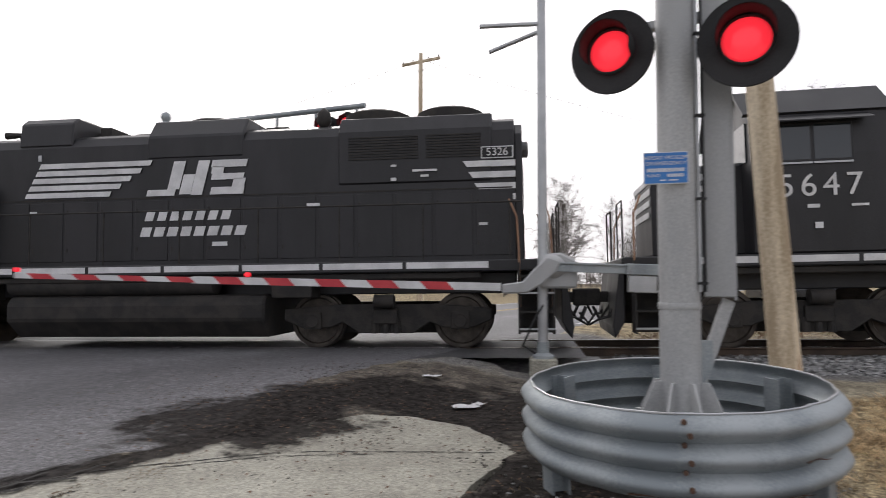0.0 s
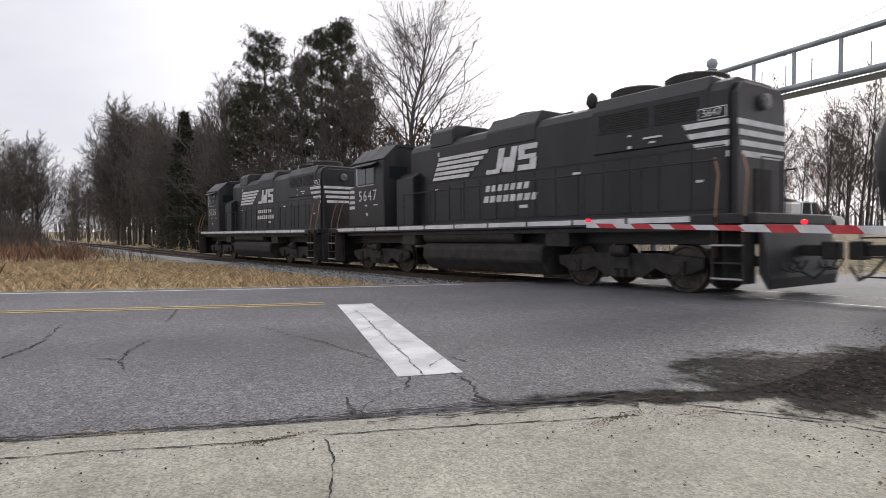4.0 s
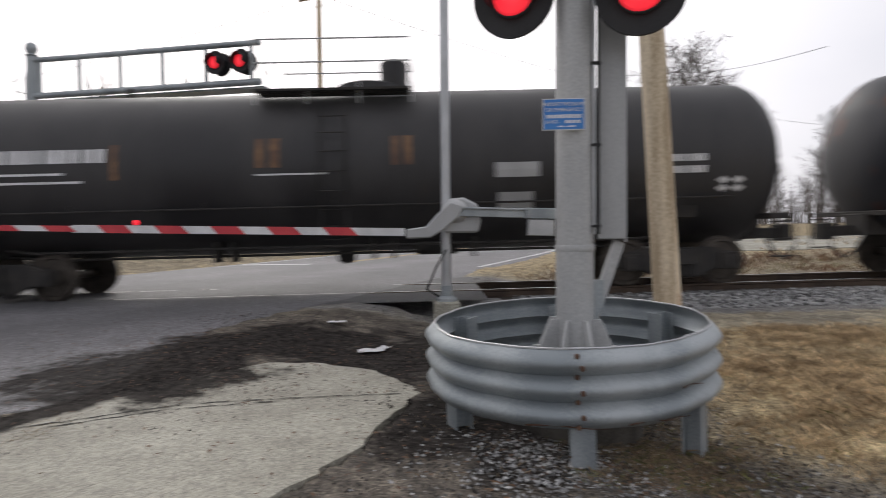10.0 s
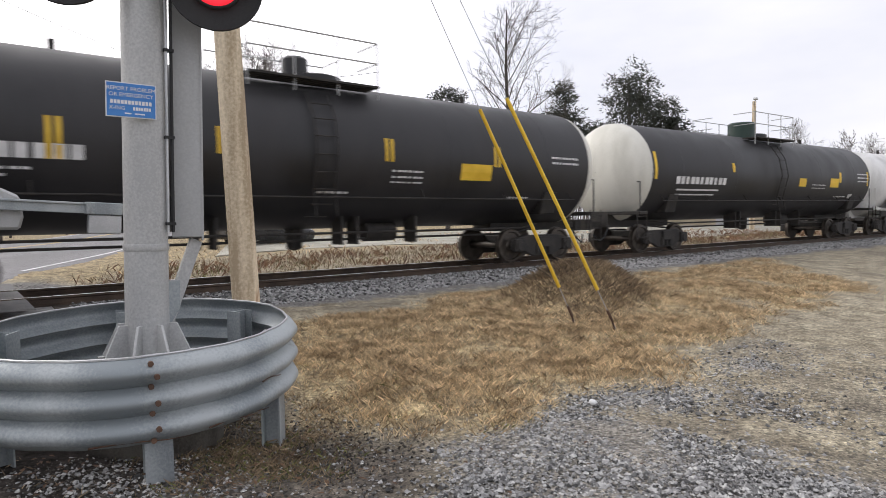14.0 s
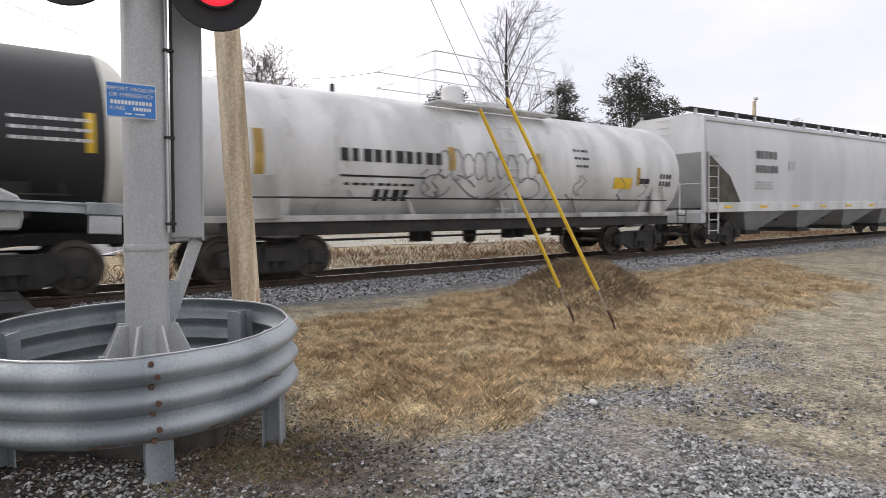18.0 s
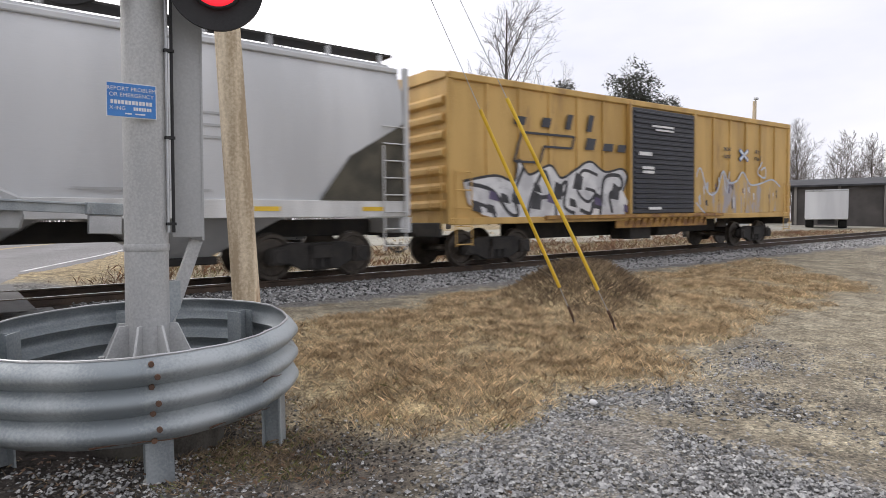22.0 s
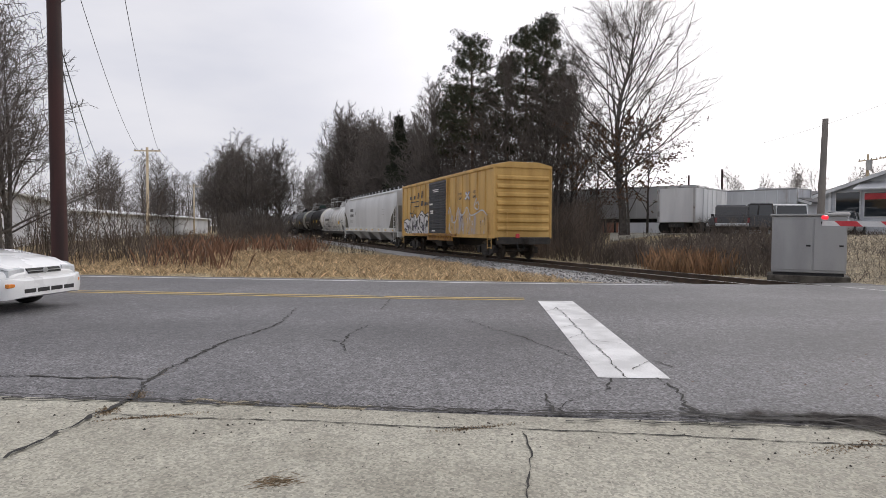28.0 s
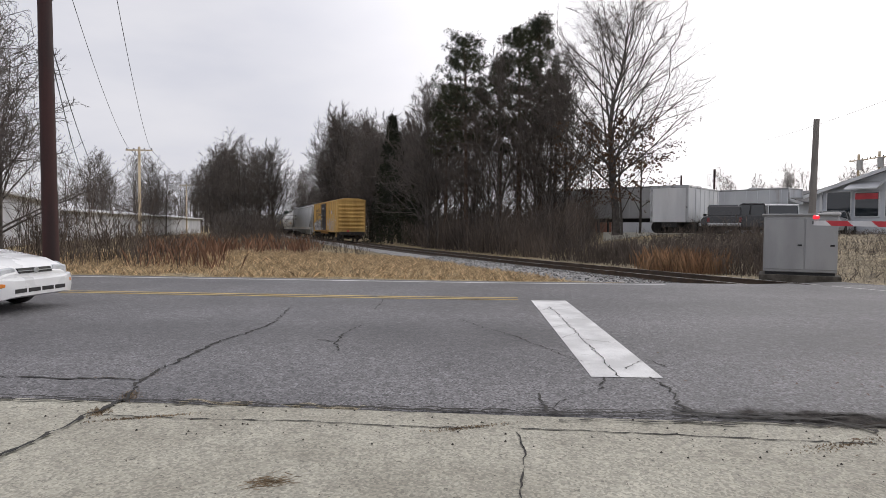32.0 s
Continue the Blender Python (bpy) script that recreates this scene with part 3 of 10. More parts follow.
def build_ground():
    ang = 480
    radii = np.r_[0.0, np.geomspace(0.35, 4000, 210)]
    a = np.linspace(0, math.tau, ang, endpoint=False)
    X, Y = (2.0 + radii[:, None] * np.cos(a)).ravel(), (4.0 + radii[:, None] * np.sin(a)).ravel()
    Z = land(X, Y)
    r, n = road_rn(X, Y)
    e = road_edge(r)
    under = sstep(e + 0.1, e + 0.45, n) * (1 - sstep(15.35, 15.6, n)) * (np.abs(r) < 118)
    conc = inside(CONC_POLY, X, Y, 0.25)
    Z = Z - 0.10 * np.maximum(under, conc * (conc > 0.55)) - 0.16 * (np.abs(Y - track_y(X)) < 2.2) * (np.abs(X) < 170)
    Z += 0.03 * soft_noise(X, Y, 1.1) * (1 - under) * (1 - conc) * sstep(0.5, 3, np.hypot(X, Y)) + 0.012 * soft_noise(X, Y, 0.3, 3) * (1 - under) * (1 - conc)
    # the grassy heap by the stays
    Z += 0.6 * np.exp(-(((X - 8.6) / 1.15) ** 2 + ((Y - 6.9) / 0.85) ** 2) ** 1.3)
    faces = [(i * ang + k, (i + 1) * ang + k, (i + 1) * ang + (k + 1) % ang, i * ang + (k + 1) % ang) for i in range(len(radii) - 1) for k in range(ang)]
    me = bpy.data.meshes.new("ground")
    me.from_pydata(np.stack([X, Y, Z], 1).tolist(), [], faces)
    g, v, s = zones(X, Y)
    col = np.stack([g, v, s, np.ones_like(g)], 1).astype(np.float32)
    me.color_attributes.new("zone", "FLOAT_COLOR", "POINT").data.foreach_set("color", col.ravel())
    me.shade_smooth()
    me.materials.append(GROUND)
    tagged(new("ground", me), "dry winter ground of soil, gravel and straw-coloured grass", "ground", kind="structure")


CONC_POLY = CONC_EDGE + [tuple(N_DIR * 4.43 + R_DIR * -14.0), tuple(N_DIR * 4.43 + R_DIR * 2.6)]
build_ground()


def draped(xs_rows, lift, name, material, label, category, thick=0.09, kind="structure"):
    """A slab that follows the land: rows of (x, y) points, with a skirt round its rim."""
    m = Mesh()
    grid = [[(x, y, ground_z(x, y) + (lift[min(k, len(lift) - 1)] if isinstance(lift, tuple) else lift)) for k, (x, y) in enumerate(row)] for row in xs_rows]
    m.sheet(grid)
    rim = grid[0] + [row[-1] for row in grid[1:]] + grid[-1][-2::-1] + [row[0] for row in grid[-2:0:-1]]
    low = [(x, y, z - thick) for x, y, z in rim]
    k = len(rim)
    m.add(rim + low, [(i, (i + 1) % k, (i + 1) % k + k, i + k) for i in range(k)])
    return solo(name, m, material, label, category, kind=kind, smooth=40, fix=True)


def build_road():
    rs = np.r_[np.arange(-110, -12, 4.0), np.arange(-12, 20, 0.4), np.arange(20, 112, 4.0)]
    rows = []
    for r in rs:
        e = float(road_edge(r)) + 0.05 * float(soft_noise(r, 0, 0.5)) * (1 if -8 < r < 18 else 0)
        rows.append([tuple(R_DIR * r + N_DIR * n) for n in np.r_[e - 0.25, e - 0.05, e + 0.15, np.linspace(e + 0.4, 15.0, 12), 15.5]])
    draped(rows, (-0.05, -0.004, 0.012, 0.02), "road", ASPHALT, "worn grey asphalt road with cracks, crossing the railway", "road")
    # concrete apron: strips from the road's gutter to its broken edge
    rows = []
    edge = CONC_EDGE[::-1]
    pts = []
    for (ax, ay), (bx, by) in zip(edge, edge[1:]):
        k = max(2, int(math.hypot(bx - ax, by - ay) / 0.12))
        pts += [(ax + (bx - ax) * i / k, ay + (by - ay) * i / k) for i in range(k)]
    pts.append(edge[-1])
    for i, (x, y) in enumerate(pts):
        t = i / (len(pts) - 1)
        w = 0.05 * float(soft_noise(x, y, 0.12)) + 0.03 * float(soft_noise(x, y, 0.04, 4))
        r0 = -13.0 + 15.6 * (1 - (1 - t) ** 1.0) if y < 3 else 0
        r_here = x * R_DIR.x + y * R_DIR.y
        a = N_DIR * 4.44 + R_DIR * min(r_here + 0.1, 3.2)
        rows.append([tuple(Vector((x + w, y + w * 0.6)).lerp(a, s)) for s in (0, 0.05, 0.15, 0.3, 0.5, 0.7, 0.85, 1)])
    draped(rows, 0.012, "concrete_apron", CONCRETE, "pale weathered concrete apron with a broken edge beside the road", "pavement")


build_road()


def ribbon(name, pts, width, material, label, lift=0.026, wob=0.0, category="", parent=None, seed=1):
    """A thin strip laid on the road along a line."""
    rnd = random.Random(seed)
    fine = []
    for (ax, ay), (bx, by) in zip(pts, pts[1:]):
        k = max(1, int(math.hypot(bx - ax, by - ay) / (0.06 if wob else 0.8)))
        fine += [(ax + (bx - ax) * i / k, ay + (by - ay) * i / k) for i in range(k)]
    fine.append(pts[-1])
    fine = [(x + rnd.uniform(-wob, wob), y + rnd.uniform(-wob, wob)) for x, y in fine]
    grid = []
    for i, (x, y) in enumerate(fine):
        d = Vector(fine[min(i + 1, len(fine) - 1)]) - Vector(fine[max(i - 1, 0)])
        s = Vector((-d.y, d.x)).normalized() * width * (0.5 if not wob else rnd.uniform(0.08, 0.75))
        grid.append([(x - s.x, y - s.y, ground_z(x, y) + lift), (x + s.x, y + s.y, ground_z(x, y) + lift)])
    return solo(name, Mesh().sheet(grid), material, label, category, kind="structure")


def rn(r, n):
    return tuple(R_DIR * r + N_DIR * n)


def build_markings():
    # stop line
    rows = [[rn(0.80 + 0.62 * k / 4 - 0.27 * (n - 5.6) / 5.7, n) for k in range(5)] for n in np.linspace(5.6, 11.32, 16)]
    m = Mesh().sheet([[(x, y, ground_z(x, y) + 0.025) for x, y in row] for row in rows])
    solo("stop_line", m, WHITE_LINE, "worn white stop line painted on the asphalt", "road marking", kind="structure")
    for k, n in enumerate((11.45, 11.72)):
        ribbon("centre_line", [rn(-60, n), rn(-30, n), rn(0.3, n)], 0.11, YELLOW_LINE, "faded yellow centre line on the asphalt", category="road marking")
        ribbon("centre_line", [rn(20, n), rn(100, n)], 0.11, YELLOW_LINE, "faded yellow centre line on the asphalt", category="road marking")
    ribbon("edge_line", [rn(-60, 15.0), rn(-20, 15.0), rn(3.8, 15.0)], 0.12, WHITE_LINE, "white edge line of the road", category="road marking")
    ribbon("edge_line", [rn(17, 15.1), rn(100, 15.1)], 0.12, WHITE_LINE, "white edge line of the road", category="road marking")
    ribbon("edge_line", [rn(17, 5.6), rn(100, 5.6)], 0.12, WHITE_LINE, "white edge line of the road", category="road marking")
    ribbon("stop_line", [rn(18.6, 12.3), rn(18.2, 15.0)], 0.5, WHITE_LINE, "white stop line beyond the railway", category="road marking")
    for i, pts in enumerate(([rn(1.05, 5.62), rn(0.98, 7.0), rn(0.9, 8.6), rn(0.8, 10.4)], [rn(0.82, 6.5), rn(1.02, 6.6)], [rn(1.0, 7.4), rn(1.3, 7.2)], [rn(0.66, 8.3), rn(0.9, 8.5)], [rn(0.9, 9.2), rn(1.2, 9.0)], [rn(0.6, 9.9), rn(0.8, 10.3), rn(1.1, 10.2)], [rn(1.15, 5.9), rn(1.38, 6.3)], [rn(0.72, 7.5), rn(0.95, 7.9)])):
        ribbon("paint_crack", pts, 0.008 if i else 0.012, CRACK, "fine crack through the stop line", lift=0.029, wob=0.025, seed=70 + i, category="crack")
    for i, (r0, r1, n) in enumerate(((-3.4, -1.2, 4.5), (-0.9, 2.4, 4.53), (-4.0, 0.6, 4.47), (0.2, 2.6, 4.62), (1.2, 2.8, 4.4), (0.4, 1.6, 4.36))):
        ribbon("gutter_debris", [rn(r0 + (r1 - r0) * k / 6, n + 0.02 * math.sin(2.1 * k + i)) for k in range(7)], 0.02, CRACK, "dark debris line along the gutter", lift=0.024, wob=0.02, seed=90 + i, category="dirt")
    lines = [
        [(-4.09, -1.36), (-4.28, -1.27), (-4.59, -1.17), (-4.85, -1.06), (-5.03, -0.99), (-5.22, -0.87), (-5.78, -0.87), (-6.31, -0.72), (-6.87, -0.54), (-7.64, -0.25), (-8.09, 0.05), (-8.87, 0.39)],
        [(-6.5, -2.6), (-6.29, -2.08), (-6.21, -1.78), (-6.06, -1.44), (-6.02, -1.19), (-5.87, -0.89)],
        [(-8.49, 2.94), (-7.64, 3.01), (-6.93, 3.11), (-6.38, 3.14), (-5.85, 3.15), (-5.34, 3.16)],
        [(-4.65, 3.4), (-4.33, 3.34), (-3.91, 3.12), (-3.7, 3.05), (-3.85, 2.99)],
        [(-5.52, -1.84), (-5.33, -1.34), (-5.17, -0.75), (-4.97, -0.39), (-4.76, 0.19), (-4.54, 0.76), (-4.29, 1.33), (-4.15, 1.79), (-3.86, 2.53), (-3.78, 2.9), (-3.59, 3.19), (-3.42, 3.55), (-3.25, 3.81), (-2.99, 3.93)],
        [(-8.3, 1.47), (-7.72, 1.18), (-7.21, 0.99), (-6.67, 0.97)],
        [(-7.21, 0.99), (-7.37, 0.79)],
        [(-4.77, 3.04), (-4.44, 2.78)],
        [(-5.19, 3.79), (-4.95, 3.83)],
        [(-11.31, 2.46), (-9.82, 1.99)],
        [(-10.42, 0.69), (-9.48, 0.51), (-8.87, 0.39)],
        [(-4.5, 2.24), (-4.2, 2.12), (-3.99, 2.1), (-4.26, 2.34)],
        [(-4.04, 2.2), (-3.8, 2.6), (-3.57, 3.04), (-3.29, 3.5), (-2.98, 3.96)],
        [(-3.8, 2.42), (-3.53, 2.96), (-3.3, 3.5), (-3.02, 4.0)],
    ]
    for i, pts in enumerate(lines):
        ribbon("crack", pts, (0.036, 0.03, 0.016, 0.02, 0.034)[i] if i < 5 else 0.018, CRACK, "dark open crack in the asphalt", wob=0.03, seed=i, category="crack")
    for i, pts in enumerate(([(-4.86, -0.96), (-4.7, -0.58), (-4.52, -0.15), (-4.32, 0.39), (-4.07, 0.9), (-3.94, 1.23), (-3.72, 1.84), (-3.47, 2.42), (-3.21, 2.96), (-2.85, 3.75)], [(-3.69, 1.69), (-3.31, 1.57), (-2.81, 1.3), (-2.3, 1.1)], [(-3.01, 4.1), (-1.93, 4.9), (-0.81, 5.08), (-0.21, 5.18)], [(-2.6, 4.3), (-2.0, 4.75), (-1.2, 4.95)])):
        ribbon("crack", pts, 0.010 if i == 1 else 0.016, CRACK, "thin dark joint in the concrete", lift=0.017, wob=0.012, seed=40 + i, category="crack")


build_markings()


def frame_at(s_x):
    """Place and heading of the track at x: the point, the direction and the side away from the eye."""
    y, z = float(track_y(s_x)), float(rail_z(s_x))
    d = Vector((1.0, float(track_y(s_x + 0.5) - track_y(s_x - 0.5)), float(rail_z(s_x + 0.5) - rail_z(s_x - 0.5)))).normalized()
    return Vector((s_x, y, z)), d, Vector((-d.y, d.x, 0)).normalized()


def build_track():
    xs = np.r_[np.arange(-170, -70, 5.0), np.arange(-70, 60, 1.0), np.arange(60, 171, 5.0)]
    frames = [frame_at(float(x)) for x in xs]
    track = thing("railway_track", "single railway track of rusty steel rails on wooden ties", "railway track", kind="structure")
    prof = [(-0.07, -0.165), (0.07, -0.165), (0.07, -0.145), (0.015, -0.13), (0.015, -0.05), (0.036, -0.035), (0.036, -0.004), (-0.036, -0.004), (-0.036, -0.035), (-0.015, -0.05), (-0.015, -0.13), (-0.07, -0.145)]
    for off in (-0.755, 0.755):
        m, top = Mesh(), Mesh()
        grid = [[tuple(p + n * (off + a) + Vector((0, 0, b))) for a, b in prof + prof[:1]] for p, d, n in frames]
        m.sheet(grid)
        part("rail", m, STEEL_RAIL, track, "rusty steel rail")
        top.sheet([[tuple(p + n * (off + a)) for a in (-0.03, 0.03)] for p, d, n in frames])
        part("rail_head", top, RAIL_TOP, track, "polished running surface of the rail")
    # ballast bed
    bed = Mesh()
    sect = [(-2.75, -0.42), (-2.2, -0.34), (-1.55, -0.17), (-0.7, -0.15), (0.7, -0.15), (1.55, -0.17), (2.2, -0.34), (2.75, -0.42)]
    bed.sheet([[tuple(p + n * a + Vector((0, 0, b))) for a, b in sect] for p, d, n in frames])
    solo("ballast_bed", bed, STONE, "bed of grey crushed stone under the track", "ballast", kind="structure", smooth=True)
    # crossing panels between and beside the rails
    planks = Mesh()
    for a, b in ((-2.3, -0.84), (-0.67, 0.67), (0.84, 2.3)):
        planks.sheet([[tuple(p + n * k + Vector((0, 0, -0.012))) for k in (a, (a + b) / 2, b)] for x, (p, d, n) in zip(xs, frames) if -12.6 <= x <= 1.6])
    solo("crossing_surface", planks, OLD_ASPHALT, "dark asphalt surface of the level crossing", "crossing", kind="structure")
    tie = Mesh().box(-0.115, 0.115, -1.3, 1.3, -0.34, -0.165).data("tie", TIE, bevel=0.012)
    x = -62.0
    while x < 48:
        p, d, n = frame_at(x)
        if not -12.4 < x < 1.4:
            rot = Matrix((d, n, d.cross(n))).transposed().to_4x4()
            part("tie", tie, TIE, track, at=Matrix.Translation(p + Vector((0, 0, 0.02))) @ rot)
        x += 0.52
    track["label"] = "single railway track of rusty steel rails on wooden ties"


build_track()

# ---- the train
S_X = np.arange(-420.0, 260.0, 0.25)
S_LEN = np.r_[0, np.cumsum(np.hypot(np.diff(S_X), np.diff(track_y(S_X))))]
S_LEN -= np.interp(0, S_X, S_LEN)


def on_track(s):
    x = float(np.interp(s, S_LEN, S_X))
    return Vector((x, float(track_y(x)), float(rail_z(x))))


def gone(t):
    """How far the train has rolled by t seconds: it gathers speed from 5.8 to 9.6 m/s."""
    return -1.14 * max(0.0, 1 - t / 5.5) ** 1.6 + 5.4768 * t + 0.08757 * t * t - 0.0021042 * t**3 + 0.0000405055 * t**4


def car_pose(u, base, t):
    a, b = on_track(u - base / 2 - gone(t)), on_track(u + base / 2 - gone(t))
    d = (b - a).normalized()
    n = Vector((-d.y, d.x, 0)).normalized()
    return Matrix.Translation((a + b) / 2) @ Matrix((d, n, d.cross(n))).transposed().to_4x4()


CARS = []  # (thing, middle along the train, distance of its bogies)
WHEELS = []  # (wheelset, place on its bogie, radius)


def wheelset_mesh(r):
    m = Mesh()
    m.cyl((0, -1.05, 0), (0, 1.05, 0), 0.08, 12)
    for s in (-1, 1):
        prof = [(s * 0.685, 0.1), (s * 0.685, r + 0.028), (s * 0.715, r + 0.025), (s * 0.72, r), (s * 0.815, r - 0.004), (s * 0.82, r - 0.07), (s * 0.785, r - 0.09), (s * 0.79, 0.16), (s * 0.83, 0.13), (s * 0.83, 0.05)]
        m.lathe(prof, 28, "y", closed=False)
    return m


def bogie(parent, x, r, base, heavy=False):
    """A two-axle truck: side frames with springs, bolster and two wheelsets."""
    b = Mesh()
    h = base / 2
    for s in (-1, 1):
        y0, y1 = s * 1.0 - 0.06, s * 1.0 + 0.06
        if heavy:
            poly = [(-h - 0.55, r + 0.22), (-h - 0.55, r + 0.02), (-h - 0.22, r - 0.12), (-h + 0.3, r - 0.12), (-h + 0.55, r - 0.02), (-0.5, r - 0.22), (0.5, r - 0.22), (h - 0.55, r - 0.02), (h - 0.3, r - 0.12), (h + 0.22, r - 0.12), (h + 0.55, r + 0.02), (h + 0.55, r + 0.22), (h - 0.4, r + 0.3), (-h + 0.4, r + 0.3)]
        else:
            poly = [(-h - 0.2, r + 0.14), (-h - 0.2, r - 0.1), (-h + 0.15, r - 0.1), (-0.38, r - 0.27), (0.38, r - 0.27), (h - 0.15, r - 0.1), (h + 0.2, r - 0.1), (h + 0.2, r + 0.14), (h - 0.3, r + 0.26), (-h + 0.3, r + 0.26)]
        b.prism(poly, y0, y1, "y")
    b.box(-0.22, 0.22, -1.15, 1.15, r - 0.05, r + 0.22)
    truck = part("bogie", b, UNDER, parent, "black cast-steel bogie", at=pose(x, 0, 0), bevel=0.015)
    for s in (-1, 1):
        for k in (-0.2, 0, 0.2):
            part("spring", Mesh().cyl((k, s * 1.06, r - 0.22), (k, s * 1.06, r + 0.02), 0.07, 8), UNDER, truck)
    for s in (-1, 1):
        for k in (-h, h):
            cap = Mesh().cyl((k, s * 1.02, r), (k, s * 1.16, r), 0.12, 12)
            cap.box(k - 0.16, k + 0.16, s * 1.05 - 0.08, s * 1.05 + 0.08, r - 0.14, r + 0.16)
            part("axle_box", cap, UNDER, truck, bevel=0.01)
    me = WHEEL_DATA.setdefault(r, wheelset_mesh(r).data("wheelset", WHEEL, smooth=35))
    for k in (-h, h):
        ws = part("wheelset", me, WHEEL, truck, "rolling steel wheelset", at=pose(k, 0, r))
        WHEELS.append((ws, (k, 0, r), r))
    return truck


WHEEL_DATA = {}


def coupler(parent, x, s):
    """A knuckle coupler with its hose at the end x, pointing along s."""
    m = Mesh().box(x - 0.05, x + s * 0.55, -0.09, 0.09, 0.78, 0.98).box(x + s * 0.45, x + s * 0.72, -0.16, 0.14, 0.72, 1.04)
    part("coupler", m, UNDER, parent, "rusty knuckle coupler", bevel=0.02)
    m = Mesh().tube([(x, -0.4, 0.85), (x + s * 0.25, -0.42, 0.5), (x + s * 0.45, -0.4, 0.38), (x + s * 0.62, -0.3, 0.6)], 0.025, 6)
    part("brake_hose", m, BLACK_MATT, parent, "hanging black rubber brake hose")


def bars(parent, name, rows, material, y, label="", t=0.006, slant=0.0):
    """Plain bars on a car's flank: rows of (x0, x1, z0, z1)."""
    for x0, x1, z0, z1 in rows:
        part(name, Mesh().prism([(x0, z0), (x1, z0), (x1 + slant * (z1 - z0), z1), (x0 + slant * (z1 - z0), z1)], y - t, y, "y"), material, parent, label)


def locomotive(u, number):
    car = thing("diesel_locomotive", "black diesel locomotive with white striped ends on the track", "locomotive", group="train")
    B = BLACK_PAINT
    # frame and walkway
    part("frame", Mesh().box(-8.4, 8.4, -1.5, 1.5, 1.36, 1.56).box(-7.6, 7.6, -0.9, 0.9, 0.98, 1.36), B, car, bevel=0.02)
    bars(car, "sill_stripe", [(-7.7 + k * 1.49, -7.7 + k * 1.49 + 1.42, 1.42, 1.53) for k in range(10)], WHITE, -1.503, "broken white stripe along the sill")
    # long hood with its rounded top edges
    w = 0.98
    hood = [(-w, 1.56), (-w, 3.92), (-w + 0.1, 4.1), (-w + 0.34, 4.2), (w - 0.34, 4.2), (w - 0.1, 4.1), (w, 3.92), (w, 1.56)]
    part("long_hood", Mesh().prism(hood, -3.3, 7.6, "x").prism([(-w + 0.06, 1.56), (-w + 0.06, 3.85), (-w + 0.3, 4.08), (w - 0.3, 4.08), (w - 0.06, 3.85), (w - 0.06, 1.56)], 7.6, 7.74, "x"), B, car, "long black engine hood", bevel=0.015)
    part("equipment_cabinet", Mesh().prism([(-1.28, 1.56), (-1.28, 3.1), (-0.9, 3.3), (0.9, 3.3), (1.28, 3.1), (1.28, 1.56)], -3.75, -2.75, "x"), B, car, "boxy equipment cabinet behind the cab", bevel=0.03)
    part("filter_housing", Mesh().prism([(-w, 3.95), (-w + 0.04, 4.42), (-w + 0.2, 4.56), (w - 0.2, 4.56), (w - 0.04, 4.42), (w, 3.95)], -2.2, -1.05, "x"), B, car, "raised air filter housing", bevel=0.03)
    blister = [(-w - 0.02, 3.62), (-w - 0.02, 4.05), (-w + 0.24, 4.42), (w - 0.24, 4.42), (w + 0.02, 4.05), (w + 0.02, 3.62)]
    part("dynamic_brake_blister", Mesh().prism(blister, 0.55, 2.5, "x"), B, car, bevel=0.03)
    rad = [(-w - 0.03, 3.0), (-w - 0.03, 3.98), (-w + 0.14, 4.28), (w - 0.14, 4.28), (w + 0.03, 3.98), (w + 0.03, 3.0)]
    part("radiator_section", Mesh().prism(rad, 4.35, 7.2, "x"), B, car, bevel=0.03)
    grille = Mesh()
    for k in range(9):
        grille.box(4.55, 5.85, -1.03, -1.012, 3.45 + k * 0.05, 3.472 + k * 0.05)
        grille.box(6.0, 7.0, -1.03, -1.012, 3.45 + k * 0.05, 3.472 + k * 0.05)
    part("radiator_grille", grille, UNDER, car)
    for x, r0 in ((1.5, 0.6), (4.9, 0.66), (6.35, 0.66)):
        part("roof_fan", Mesh().lathe([(4.1, r0), (4.38, r0), (4.43, r0 - 0.1), (4.41, 0.15), (4.44, 0.0)], 24, m=pose(x, 0, 0.1)), UNDER, car, "round roof fan", smooth=40)
    for x, z in ((-0.5, 4.3), (0.1, 4.3), (2.9, 4.32), (3.5, 4.28)):
        part("roof_hatch", Mesh().box(x - 0.25, x + 0.25, -0.35, 0.35, 4.17, z), UNDER, car, bevel=0.03)
    part("exhaust_outlet", Mesh().box(-0.95, -0.7, -0.3, 0.3, 4.18, 4.48), UNDER, car, bevel=0.02)
    part("lifting_lug", Mesh().box(-1.75, -1.68, -1.0, -0.98, 3.66, 3.78), ALU, car)
    for k in range(14):
        x = -2.6 + k * 0.73
        dr = part("hood_door", Mesh().box(x, x + 0.67, -0.995, -0.98, 1.66, 2.82), B, car, "hood access door", bevel=0.006)
        for z in (1.85, 2.6):
            part("latch", Mesh().box(x + 0.03, x + 0.06, -1.003, -0.99, z, z + 0.07), UNDER, dr)
    part("hood_seam", Mesh().box(-3.25, 7.55, -0.99, -0.978, 2.86, 2.885), UNDER, car)
    # cab with sloping eaves and a sunshade over its windows
    cab = [(-1.47, 1.56), (-1.5, 3.15), (-1.47, 3.86), (-0.98, 4.3), (0.98, 4.3), (1.47, 3.86), (1.5, 3.15), (1.47, 1.56)]
    part("cab", Mesh().prism(cab, -6.3, -4.22, "x"), B, car, "black cab", bevel=0.03)
